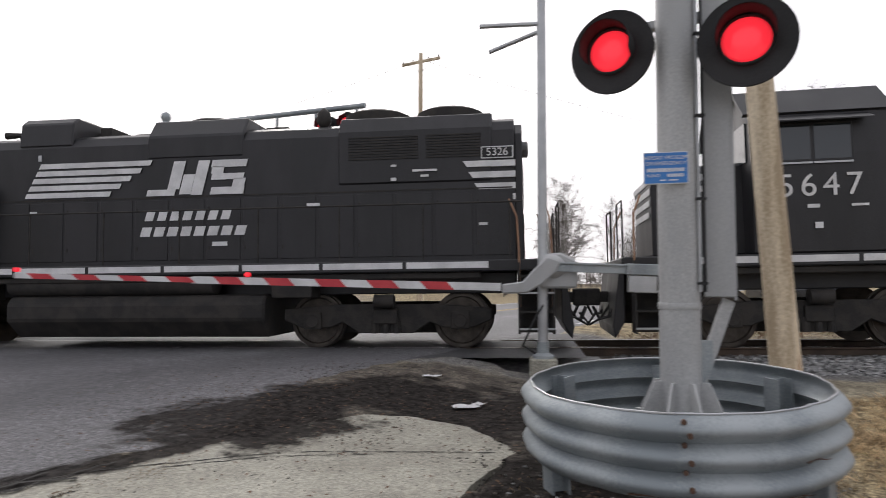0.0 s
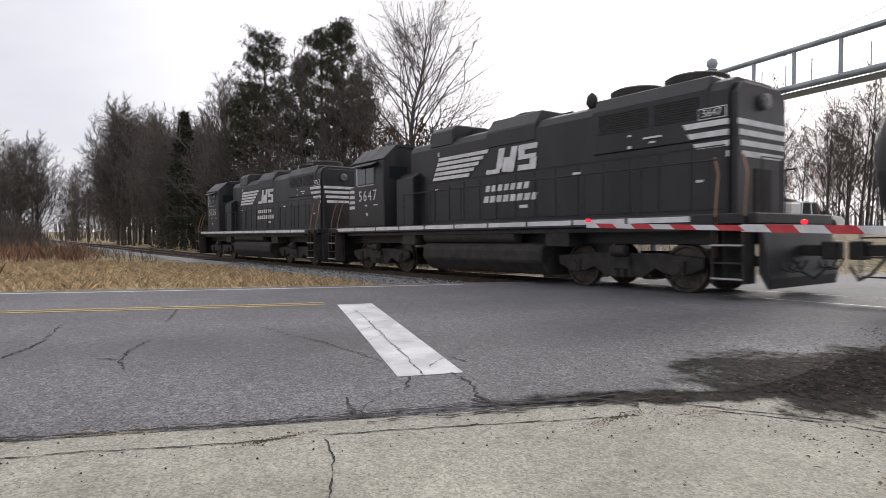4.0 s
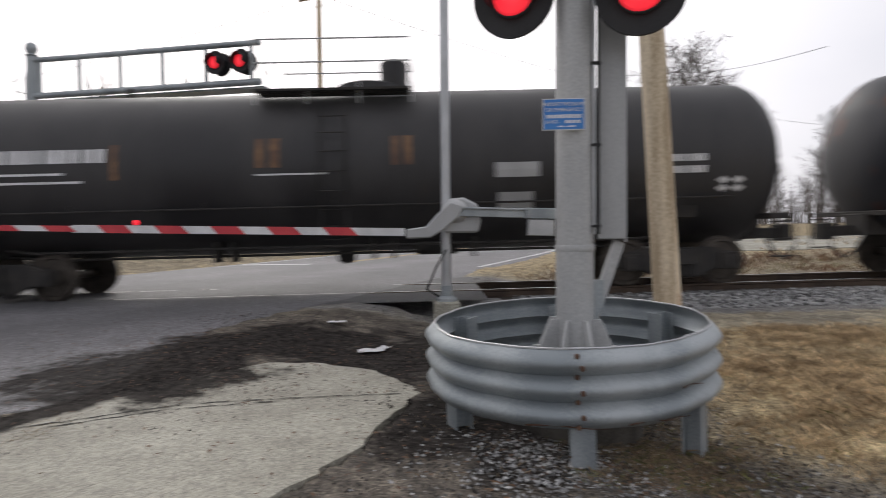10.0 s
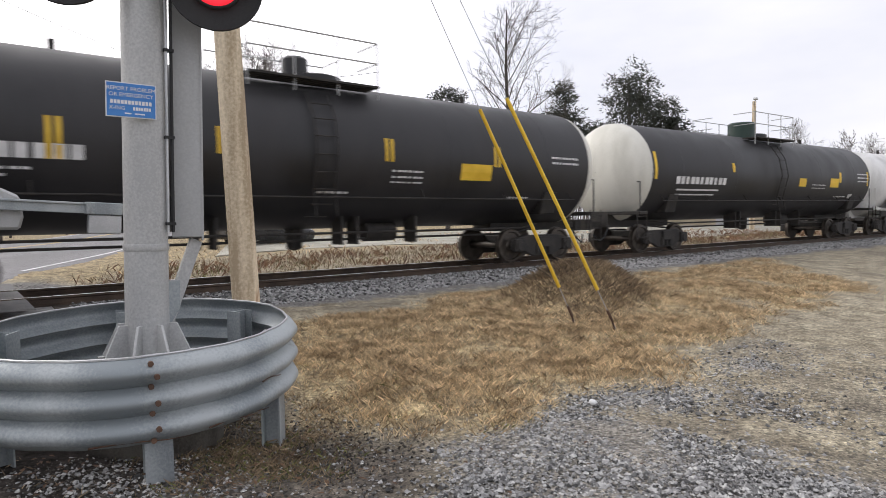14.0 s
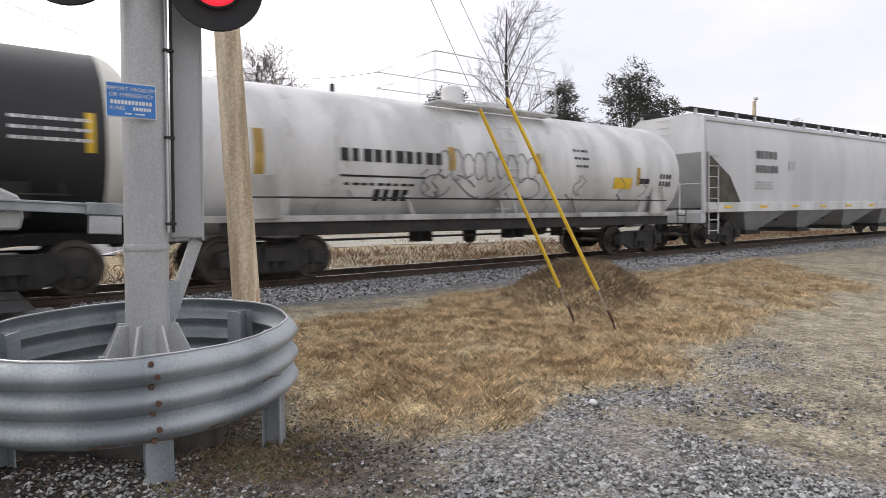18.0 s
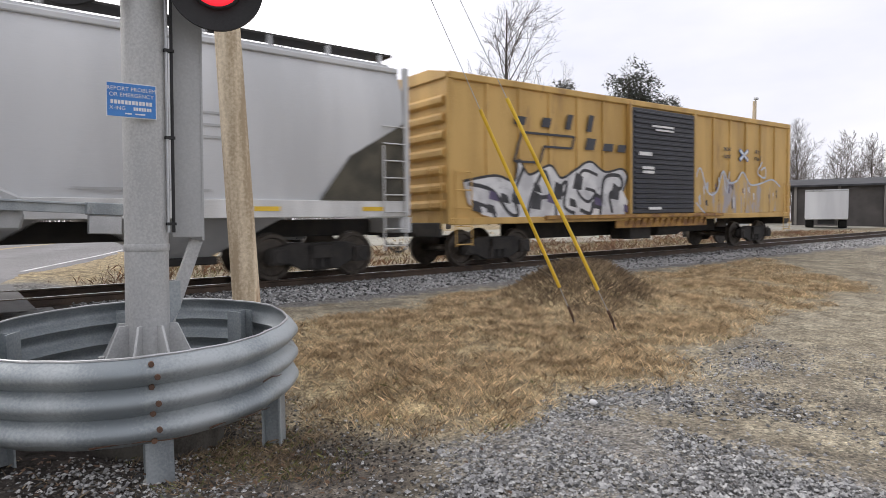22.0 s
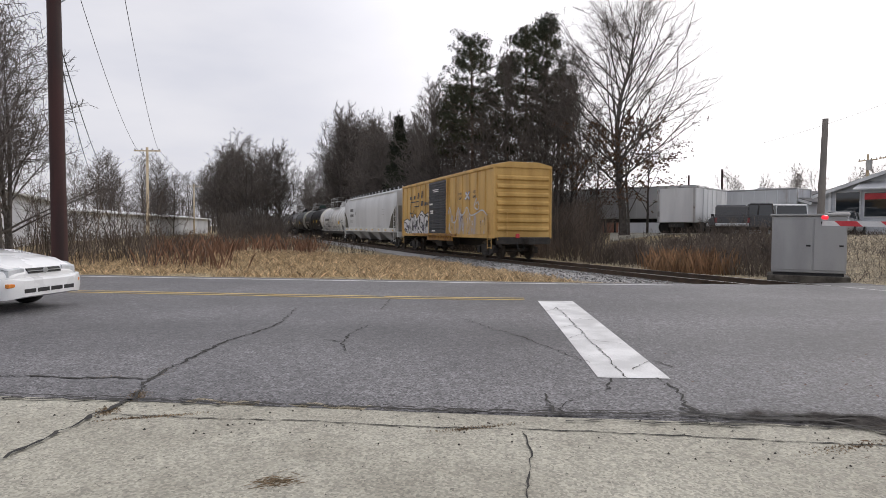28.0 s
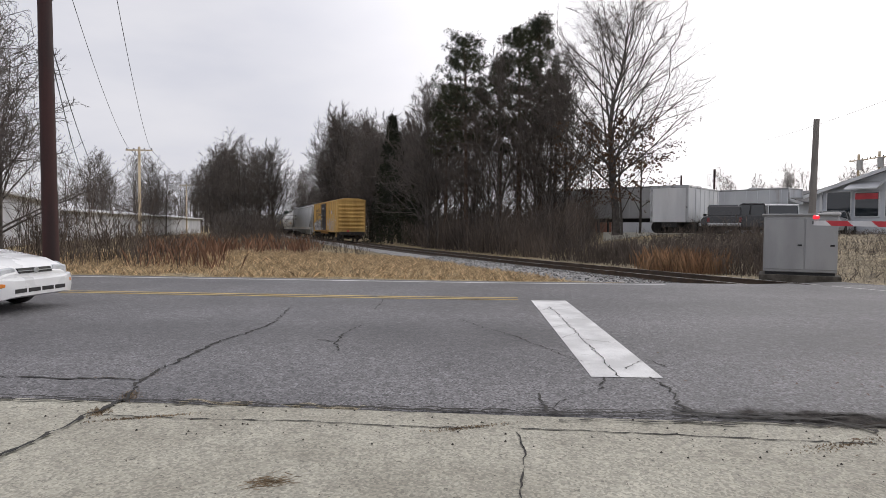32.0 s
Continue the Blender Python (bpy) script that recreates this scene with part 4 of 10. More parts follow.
    part("cab_roof", Mesh().prism([(-1.52, 3.84), (-1.0, 4.34), (1.0, 4.34), (1.52, 3.84), (1.46, 3.8), (0.98, 4.27), (-0.98, 4.27), (-1.46, 3.8)], -6.42, -4.15, "x"), B, car)
    part("roof_unit", Mesh().box(-5.75, -4.9, -0.5, 0.5, 4.3, 4.47).cyl((-5.0, 0, 4.47), (-5.0, 0, 4.56), 0.1, 10), B, car, "low box on the cab roof", bevel=0.03)
    for s in (-1, 1):
        part("sunshade", Mesh().prism([(s * 1.5, 3.78), (s * 1.74, 3.66), (s * 1.74, 3.64), (s * 1.5, 3.75)], -6.1, -4.55, "x"), B, car, "sloping window sunshade")
        for x0, x1 in ((-5.95, -5.42), (-5.36, -4.82)):
            wnd = part("window", Mesh().box(x0 - 0.04, x1 + 0.04, s * 1.49 - 0.02, s * 1.49 + 0.02, 3.02, 3.66), B, car, "dark-framed cab window", bevel=0.01)
            part("sill", Mesh().box(x0 - 0.02, x1 + 0.02, s * 1.525 - 0.01, s * 1.525 + 0.01, 2.99, 3.02), ALU, wnd, "bright window sill")
            part("pane", Mesh().box(x0, x1, s * 1.515 - 0.004, s * 1.515 + 0.004, 3.06, 3.62), GLASS_DARK, wnd)
        part("window_edge", Mesh().box(-6.08, -6.0, s * 1.512 - 0.006, s * 1.512 + 0.006, 3.05, 3.64), ALU, car, "bright window edge")
    for y0, y1 in ((-1.25, -0.55), (0.55, 1.25)):
        part("windscreen", Mesh().box(-6.325, -6.295, y0, y1, 3.1, 3.75), GLASS_DARK, car)
        part("rear_cab_window", Mesh().box(-4.225, -4.195, y0, y1, 3.2, 3.6), GLASS_DARK, car)
    # short hood
    nose = [(-7.8, 1.56), (-7.8, 2.92), (-7.62, 3.1), (-6.25, 3.16), (-6.25, 1.56)]
    part("short_hood", Mesh().prism(nose, -0.95, 0.95, "y"), B, car, "low black nose", bevel=0.05)
    # striped ends
    for x, s, z1 in ((-7.81, -1, 2.98), (7.75, 1, 3.36)):
        st = Mesh()
        y = -0.958 if x < 0 else -0.988
        for k in range(4):
            z = z1 - k * 0.2
            st.box(x, x + s * 0.008, -0.92 + 0.05 * k, 0.92 - 0.05 * k, z - 0.11, z)
            st.prism([(x - s * (1.0 - 0.1 * k), z - 0.11), (x - s * 0.14, z - 0.11), (x - s * 0.14, z), (x - s * (1.08 - 0.1 * k), z)], y - (0.05 if x > 0 and z > 2.99 else 0), y + 0.008, "y")
        part("end_stripes", st, WHITE, car, "white stripes wrapped round the end")
    # flank emblem as plain shapes: stripes, slanted blocks, rows of short bars
    bars(car, "emblem_stripe", [(-2.02 + 0.073 * k, -0.22 + 0.21 * k, 2.92 + k * 0.145, 3.02 + k * 0.145) for k in range(5)], WHITE, -1.0, "white speed stripe", slant=0.45)
    bars(car, "emblem_block", [(x0, x1, z0, z1) for x0, x1, z0, z1 in ((0.55, 1.12, 2.9, 3.02), (0.98, 1.22, 3.02, 3.56), (1.22, 1.45, 2.92, 3.3), (1.45, 1.68, 2.9, 3.56), (1.84, 2.5, 2.9, 3.04), (2.28, 2.52, 3.04, 3.2), (1.86, 2.5, 3.18, 3.3), (1.86, 2.1, 3.3, 3.44), (1.86, 2.56, 3.42, 3.56))], WHITE, -1.0, "white block emblem", slant=0.25)
    for row in [(0.52 + k * 0.256, 0.52 + k * 0.256 + 0.17, 2.42, 2.6) for k in range(7)] + [(0.43 + k * 0.272, 0.43 + k * 0.272 + 0.2, 2.12, 2.3) for k in range(8)]:
        bars(car, "name_bar", [row], WHITE, -1.0, "slanted white bar", slant=0.3)
    letters("road_number", number, 0.52, WHITE, car, pose(-5.3, -1.508, 2.63, 90), "white road number", spacing=1.3)
    board = part("number_board", Mesh().box(7.0, 7.58, -1.016, -1.0, 3.4, 3.62), WHITE, car, "number board with a pale rim", bevel=0.006)
    part("board_face", Mesh().box(7.02, 7.56, -1.022, -1.015, 3.42, 3.6), BLACK_MATT, board)
    letters("board_number", number, 0.2, WHITE, board, pose(7.29, -1.025, 3.51, 90), "white number on the board")
    for row in ((-5.5, -5.32, 2.28, 2.34), (-4.85, -4.6, 2.29, 2.33), (-5.4, -5.28, 1.95, 2.05)):
        bars(car, "data_bar", [row], WHITE, -1.503, "small white lettering bar")
    for row in ((5.75, 6.2, 3.2, 3.24), (5.9, 6.05, 3.1, 3.14), (5.35, 5.45, 3.3, 3.34), (5.35, 5.45, 3.04, 3.1), (3.75, 4.0, 2.62, 2.68), (1.9, 2.2, 1.92, 2.0), (6.95, 7.1, 2.2, 2.25), (-1.9, -1.75, 2.6, 2.66)):
        bars(car, "data_bar", [row], WHITE, -1.036 if row[2] > 3 else -1.0, "small white lettering bar")
    # rear lamps and end door
    part("rear_headlight", Mesh().lathe([(7.74, 0.16), (7.84, 0.16), (7.86, 0.12), (7.86, 0.0)], 16, "x", m=pose(0, 0, 3.75)), LAMP_GREY, car, "twin rear headlight", smooth=40)
    part("end_door", Mesh().box(7.74, 7.76, -0.32, 0.32, 1.6, 2.45), UNDER, car, bevel=0.008)
    # fuel tank and end pieces
    part("fuel_tank", Mesh().prism([(-1.3, 1.0), (-1.42, 0.85), (-1.42, 0.55), (-1.1, 0.22), (1.1, 0.22), (1.42, 0.55), (1.42, 0.85), (1.3, 1.0)], -2.0, 3.1, "x"), UNDER, car, "black fuel tank", bevel=0.04)
    part("air_reservoir", Mesh().lathe([(-2.1, 0.02), (-2.0, 0.2), (2.1, 0.2), (2.2, 0.02)], 14, "x", m=pose(0, -1.2, 1.2)), UNDER, car, smooth=40)
    for x in (-2.85, 3.6):
        part("underframe_box", Mesh().box(x - 0.37, x + 0.37, -1.4, -0.85, 0.93, 1.36), UNDER, car, bevel=0.02)
    part("side_skirt", Mesh().box(-7.0, 7.0, -1.42, -1.36, 1.24, 1.36), UNDER, car, bevel=0.02)
    for x, s in ((-8.4, -1), (8.4, 1)):
        part("pilot", Mesh().prism([(x - s * 0.05, 1.36), (x - s * 0.05, 0.5), (x + s * 0.12, 0.2), (x + s * 0.16, 0.4), (x + s * 0.03, 1.36)], -1.35, 1.35, "y"), B, car, "black pilot plate", bevel=0.015)
        for y in (-1.4, 1.4):
            well = part("step_well", Mesh().box(x - s * 0.78, x - s * 0.17, y * 0.86 - 0.01, y * 0.86 + 0.01, 0.3, 1.5), UNDER, car, "corner steps")
            for k in range(4):
                part("tread", Mesh().box(x - s * 0.75, x - s * 0.2, y - 0.22, y + 0.1, 0.35 + k * 0.3, 0.38 + k * 0.3), UNDER, well)
            for z in (0.37, 0.97):
                part("tread_edge", Mesh().box(x - s * 0.76, x - s * 0.18, y * 1.16 - 0.012, y * 1.16 + 0.012, z, z + 0.03), ALU, well, "worn bright tread edge")
            for dx in (0.76, 0.19):
                part("side_plate", Mesh().box(x - s * dx - 0.02, x - s * dx + 0.02, y - 0.2, y + 0.1, 0.3, 1.5), UNDER, well)
            for dx in (0.2, 0.75):
                m = Mesh().tube([(x - s * dx, y - 0.1, 0.75), (x - s * dx, y - 0.1, 1.7), (x - s * (dx + 0.03), y * 0.97, 2.3), (x - s * (dx + 0.16), y * 0.9, 2.62)], 0.018, 6)
                part("grab_iron", m, GRAB, car, "dull orange curved hand iron")
        for y0, y1 in ((-1.2, -0.5), (0.5, 1.2)):
            part("end_railing", Mesh().tube([(x - s * 0.06, y0, 1.5), (x - s * 0.06, y0, 2.55), (x - s * 0.06, y1, 2.55), (x - s * 0.06, y1, 1.5)], 0.018, 5), UNDER, car, "end platform railing")
        coupler(car, x + s * 0.02, s)
        for y in (-0.9, -0.65, 0.6, 0.85):
            part("hose", Mesh().tube([(x + s * 0.02, y, 0.95), (x + s * 0.15, y, 0.55), (x + s * 0.32, y + 0.05, 0.5), (x + s * 0.42, y + 0.08, 0.72)], 0.022, 6), BLACK_MATT, car, "hanging air hose")
    for y in (-1.46, 1.46):
        rail = Mesh().tube([(-3.1, y, 2.55), (7.7, y, 2.55)], 0.016, 6)
        for k in range(8):
            rail.tube([(-3.0 + k * 1.5, y, 1.5), (-3.0 + k * 1.5, y, 2.55)], 0.016, 5)
        part("handrail", rail, UNDER, car, "walkway handrail")
    part("bell", Mesh().lathe([(4.18, 0.05), (4.34, 0.15), (4.5, 0.13), (4.6, 0.03)], 12, m=pose(3.92, -0.5, 0)), UNDER, car, smooth=True)
    part("horn", Mesh().tube([(-3.0, 0, 4.2), (-3.0, 0, 4.45)], 0.03).cyl((-3.35, 0, 4.47), (-2.7, 0, 4.47), 0.08, 10, 0.03), UNDER, car)
    for s in (-1, 1):
        truck = bogie(car, s * 5.25, 0.5, 2.7, heavy=True)
        part("brake_cylinder", Mesh().lathe([(-0.2, 0.02), (-0.18, 0.12), (0.18, 0.12), (0.2, 0.02)], 12, "x", m=pose(0, -1.2, 0.86)), UNDER, truck, smooth=40)
        for x in (-0.75, 0.75):
            part("traction_motor", Mesh().box(x - 0.45, x + 0.45, -0.55, 0.55, 0.25, 0.75), UNDER, truck, bevel=0.03)
    CARS.append((car, u, 10.5))


DARK_GREEN = surf("faded_dark_green", (0.013, 0.03, 0.025), (0.026, 0.052, 0.042), 1.5, 0.5, streak=3.0)
GRAB = surf("grab_iron_orange", (0.24, 0.12, 0.07), (0.34, 0.19, 0.11), 3.0, 0.6)
LAMP_GREY = surf("lamp_grey", (0.10, 0.10, 0.10), (0.2, 0.2, 0.2), 3.0, 0.3)


def head(x0, s, r, n=9, depth=0.75):
    """Profile of a dished tank head from the seam at x0."""
    return [(x0 + s * depth * math.sin(math.pi / 2 * k / n), max(r * math.cos(math.pi / 2 * k / n) ** 0.85, 0.004)) for k in range(n + 1)]


def tank_car(u, length, material, heads, label, style="low", r=1.5, panels="", tall=0.0, valve=-0.5, drop=0.0, housing=0.27):
    car = thing("tank_car", label, "tank car", group="train")
    zc, h = 2.56 - drop, length / 2 - 0.95
    prof = head(-h, -1, r)[::-1]
    body = [(x, rad) for x, rad in prof] + head(h, 1, r)
    part("tank", Mesh().lathe(body, 48, "x", m=pose(0, 0, zc)), material, car, "cylindrical tank", smooth=50)
    for k in range(-2, 3):
        seams = Mesh().lathe([(k * h / 2.5 - 0.03, r - 0.01), (k * h / 2.5 - 0.012, r + 0.002), (k * h / 2.5 + 0.012, r + 0.002), (k * h / 2.5 + 0.03, r - 0.01)], 48, "x", m=pose(0, 0, zc), closed=False)
        part("weld_seam", seams, material, car, smooth=40)
    if heads:
        for s in (-1, 1):
            part("tank_head", Mesh().lathe([(x + s * 0.006, rad + 0.006) for x, rad in head(s * h, s, r)], 48, "x", m=pose(0, 0, zc), closed=False), heads, car, "cream-white dished tank end", smooth=True)
    # stub sills, bolsters, side rails
    for s in (-1, 1):
        under = Mesh().box(s * (h - 2.4), s * (length / 2 - 0.35), -0.35, 0.35, 0.78, 1.2)
        under.prism([(-1.2, 1.2), (1.2, 1.2), (1.35, 1.75), (0.7, 1.45), (-0.7, 1.45), (-1.35, 1.75)], s * (h - 1.25) - 0.25, s * (h - 1.25) + 0.25, "x")
        under.box(s * (length / 2 - 0.75), s * (length / 2 - 0.4), -1.45, 1.45, 1.15, 1.25)
        part("stub_sill", under, UNDER if style != "white" else TANK_WHITE, car, "black stub sill and saddle", bevel=0.015)
    for s in (-1, 1):
        rails = Mesh()
        x = s * (length / 2 - 0.55)
        rails.tube([(x, -1.35, 1.25), (x, -1.35, 2.1), (x, -0.75, 2.12), (x, 0.75, 2.12), (x, 1.35, 2.1), (x, 1.35, 1.25)], 0.02, 6)
        for y in (-0.5, 0.5):
            rails.tube([(x, y, 1.25), (x, y, 2.12)], 0.018, 6)
        part("end_handrail", rails, material if style != "white" else TANK_WHITE, car, "end platform handrail")
        for y in (-1.42, 1.42):
            steps = Mesh()
            for k in range(3):
                steps.tube([(x - 0.22, y, 0.5 + k * 0.3), (x + 0.22, y, 0.5 + k * 0.3)], 0.014, 5)
            for dx in (-0.22, 0.22):
                steps.tube([(x + dx, y, 0.45), (x + dx, y, 1.3)], 0.016, 5)
            part("corner_ladder", steps, UNDER, car)
        coupler(car, s * (length / 2 - 0.35), s)
        bogie(car, s * (h - 1.25), 0.42, 1.75)
    hr = Mesh()
    for s in (-1, 1):
        hr.tube([(-h + 0.5, s * 1.46, 1.55), (h - 0.5, s * 1.46, 1.55)], 0.018, 6)
        for k in range(7):
            x = -h + 0.6 + k * (2 * h - 1.2) / 6
            hr.tube([(x, s * 1.3, 1.78), (x, s * 1.46, 1.55)], 0.014, 5)
    part("side_handrail", hr, UNDER, car)
    for y, z in ((-0.95, 0.86), (-0.6, 0.72)):
        part("brake_pipe", Mesh().tube([(-h + 1.0, y * 0.6, z + 0.1), (-h + 1.9, y, z), (h - 1.9, y, z), (h - 1.0, y * 0.6, z + 0.1)], 0.025, 6), UNDER, car, "brake pipe along the underside")
    for x in (-2.2, -1.9, 0.6, 0.95, 2.4):
        part("pipe_hanger", Mesh().box(x - 0.025, x + 0.025, -0.98, -0.55, 0.62, zc - r + 0.25), UNDER, car)
    part("outlet_valve", Mesh().lathe([(0.5, 0.05), (0.55, 0.16), (zc - r + 0.1, 0.2), (zc - r + 0.3, 0.2)], 14), UNDER, car, "bottom outlet valve", smooth=40)
    part("brake_reservoir", Mesh().lathe([(1.3, 0.03), (1.36, 0.2), (2.1, 0.2), (2.16, 0.03)], 14, "x", m=pose(0, -0.5, 0.85)), UNDER, car, smooth=40)
    # dome, valve box, top platform
    part("manway_dome", Mesh().lathe([(zc + r - 0.12, 0.62), (zc + r + 0.12, 0.6), (zc + r + 0.16, 0.5), (zc + r + 0.18, 0.0)], 20, m=pose(0.5, 0, 0)), material, car, smooth=40)
    part("valve_box", Mesh().lathe([(zc + r - 0.05, housing), (zc + r + 0.46 + tall, housing), (zc + r + 0.51 + tall, housing - 0.05), (zc + r + 0.53 + tall, 0.0)], 24, m=pose(valve, 0, 0)), DARK_GREEN if housing > 0.3 else material, car, "round valve housing", smooth=40)
    for x in (-h * 0.55, h * 0.6):
        part("top_fitting", Mesh().cyl((x, 0, zc + r - 0.03), (x, 0, zc + r + 0.2), 0.06, 8), UNDER, car)
    rl = []
    px = 1.35 if style == "low" else 1.9
    for s in (-1, 1):
        for k in range(4):
            part("platform_slat", Mesh().box(-px, px, s * (0.75 + 0.14 * k), s * (0.86 + 0.14 * k), zc + r - 0.18, zc + r - 0.14), UNDER if style != "white" else TANK_WHITE, car)
        if style != "bare":
            zt = zc + r + 0.72 + (0.2 if style == "white" else 0)
            for z in (zt, zt - 0.4):
                rl.append(((-px, s * 1.2, z), (px, s * 1.2, z)))
            for k in range(4):
                x = -px + 2 * px * k / 3
                rl.append(((x, s * 1.2, zc + r - 0.4), (x, s * 1.2, zt)))
    if style != "bare":
        for x in (-px, px):
            for z in (zt, zt - 0.4):
                rl += [((x, -1.2, z), (x, -0.4, z)), ((x, 0.4, z), (x, 1.2, z))]
        for a, b in rl:
            part("railing_bar", Mesh().tube([a, b], 0.015, 5), GREY_PAINT if style != "white" else TANK_WHITE, car, "bar of the platform railing")
    for s in (-1, 1):
        paint = UNDER if style != "white" else TANK_WHITE
        for dx in (-0.22, 0.22):
            part("ladder_stile", Mesh().tube([(dx, s * 1.5, 1.2)] + [(dx, s * (r + 0.1) * math.cos(a), zc + (r + 0.1) * math.sin(a)) for a in (-0.5, 0, 0.4, 0.75)], 0.016, 5), paint, car)
        for k in range(8):
            a = -0.9 + k * 0.21
            part("ladder_rung", Mesh().tube([(-0.22, s * (r + 0.1) * math.cos(a), zc + (r + 0.1) * math.sin(a)), (0.22, s * (r + 0.1) * math.cos(a), zc + (r + 0.1) * math.sin(a))], 0.014, 5), paint, car)

    def decal(name, x0, x1, z0, z1, mat, lab=""):
        """A patch that hugs the near flank."""
        k = max(2, int(abs(z1 - z0) / 0.12) + 1)
        rows = []
        for i in range(k):
            z = z0 + (z1 - z0) * i / (k - 1)
            y = -math.sqrt(max((r + 0.008) ** 2 - (z - zc) ** 2, 0.01))
            rows.append([(x0, y, z), (x1, y, z)])
        return part(name, Mesh().sheet(rows), mat, car, lab)

    def flank(z):
        return -math.sqrt((r + 0.008) ** 2 - (z - zc) ** 2)

    for kind in panels.split():
        p = kind.split(",")
        mats = {"y": (YELLOW, "reflector_tab", "yellow reflective tab"), "w": (WHITE, "lettering_bar", "white lettering bar"), "k": (BLACK_MATT, "lettering_bar", "black lettering bar"), "p": (YELLOW, "placard", "yellow placard"), "m": (MUSTARD, "reflector_tab", "mustard-yellow tab"), "o": (TAB_RUST, "reflector_tab", "dull rust-amber tab"), "a": (GREY_PAINT, "data_panel", "pale grey data panel"), "d": (WHITE, "placard", "white diamond"), "g": (SPRAY, "graffiti_stroke", "dark spray-painted stroke")}[p[0]]
        x0, x1, z0, z1 = map(float, p[1:5])
        z0, z1 = z0 - drop, z1 - drop
        if p[0] == "d":  # four diamonds in a cluster
            for dx, dz in ((-0.13, 0.07), (0.13, 0.07), (-0.13, -0.07), (0.13, -0.07)):
                xc, zz = (x0 + x1) / 2 + dx, (z0 + z1) / 2 + dz
                part(mats[1], Mesh().add([(xc - 0.11, flank(zz), zz), (xc, flank(zz - 0.07), zz - 0.07), (xc + 0.11, flank(zz), zz), (xc, flank(zz + 0.07), zz + 0.07)], [(0, 1, 2, 3)]), mats[0], car, mats[2])
            continue
        if len(p) > 5:  # a row of glyph-wide bars
            c = int(p[5])
            for i in range(c):
                a = x0 + (x1 - x0) * i / c
                b = a + (x1 - x0) / c * (0.6 + 0.2 * ((i * 5 + c) % 3) / 2)
                part(mats[1], Mesh().add([(a, flank(z0), z0), (b, flank(z0), z0), (b, flank(z1), z1), (a, flank(z1), z1)], [(0, 1, 2, 3)]), mats[0], car, mats[2])
        else:
            decal(mats[1], x0, x1, z0, z1, mats[0], mats[2])
    CARS.append((car, u, 2 * (h - 1.25)))
    return car


def dress_white_tank(car, length):
    """Side sill, saddle posts, spray-painted loops and scrawls of the white tank car."""
    h, zc, r = length / 2 - 0.95, 2.34, 1.5

    def hug(z, lift=0.012):
        return -math.sqrt(max((r + lift) ** 2 - (z - zc) ** 2, 0.01))

    for s in (-1, 1):
        part("side_sill", Mesh().box(-h - 0.4, h + 0.4, s * 1.34 - 0.05, s * 1.34 + 0.05, 1.1, 1.22), GRIME_WHITE, car, "grimy side sill", bevel=0.01)
        # the shadow below the sill, put in as a black plate
        part("sill_shadow_plate", Mesh().box(-h + 0.2, h - 0.2, s * 1.3 - 0.02, s * 1.3 + 0.02, 0.86, 1.1), UNDER, car, "black plate standing in for the shadow under the sill")
        for x in (-h + 0.9, h - 0.9):
            part("saddle_post", Mesh().prism([(x - 0.34, 1.16), (x + 0.34, 1.16), (x + 0.24, 1.95), (x - 0.24, 1.95)], s * 1.42 - 0.05, s * 1.42 + 0.05, "y"), GRIME_WHITE, car, "white saddle post", bevel=0.01)
        for x in (-2.6, 0.0, 2.6):
            part("sill_bracket", Mesh().bar((x, s * 1.3, 1.2), (x - 0.22, s * 1.33, 1.62), 0.05, 0.06), GRIME_WHITE, car)
    paths = []
    for k in range(9):
        x0 = -1.9 + 0.33 * k
        paths.append([(x0 + 0.16 * math.cos(a), 2.28 + (0.3 + 0.05 * math.sin(k * 2.1)) * math.sin(a)) for a in (0.4 + 5.2 * i / 14 for i in range(15))])
    for k, x0 in enumerate((-2.1, -1.2, -0.2, 0.7)):
        paths.append([(x0 + 0.38 * math.cos(a + k), 1.82 + 0.24 * math.sin(a * (1 if k % 2 else -1))) for a in (5.4 * i / 14 for i in range(15))])
    for k, x0 in enumerate((-2.4, -2.1, 2.4, 2.6, 4.3, 5.3)):
        paths.append([(x0 + 0.14 * math.sin(1.7 * i + k), 1.65 + 0.13 * i) for i in range(5)])
    for path in paths:
        rows = []
        for i, (x, z) in enumerate(path):
            ax, az = path[max(i - 1, 0)]
            bx, bz = path[min(i + 1, len(path) - 1)]
            n = math.hypot(bx - ax, bz - az) or 1.0
            ox, oz = -(bz - az) / n * 0.013, (bx - ax) / n * 0.013
            rows.append([(x - ox, hug(z - oz), z - oz), (x + ox, hug(z + oz), z + oz)])
        part("graffiti_stroke", Mesh().sheet(rows), FADED_MARK, car, "dark looping spray-painted stroke")


GRIME_WHITE = surf("grimy_white", (0.30, 0.29, 0.27), (0.58, 0.57, 0.55), 1.6, 0.6, streak=3.0, spots=(0.16, 0.14, 0.12), spot_at=0.56)
MUSTARD = surf("mustard_tab", (0.36, 0.23, 0.05), (0.52, 0.35, 0.09), 5.0, 0.6)
TAB_RUST = surf("rusty_amber_tab", (0.10, 0.05, 0.03), (0.24, 0.13, 0.06), 5.0, 0.6)
SPRAY = surf("spray_paint_dark", (0.022, 0.022, 0.026), (0.06, 0.06, 0.068), 4.0, 0.6)


# dim olive tone that paints the shade inside the hopper's end openings
OPENING_SHADE = surf("olive_opening_shade", (0.05, 0.047, 0.036), (0.11, 0.10, 0.075), 2.0, 0.85)
FADED_MARK = surf("faded_mark", (0.10, 0.10, 0.105), (0.2, 0.2, 0.205), 3.0, 0.6)


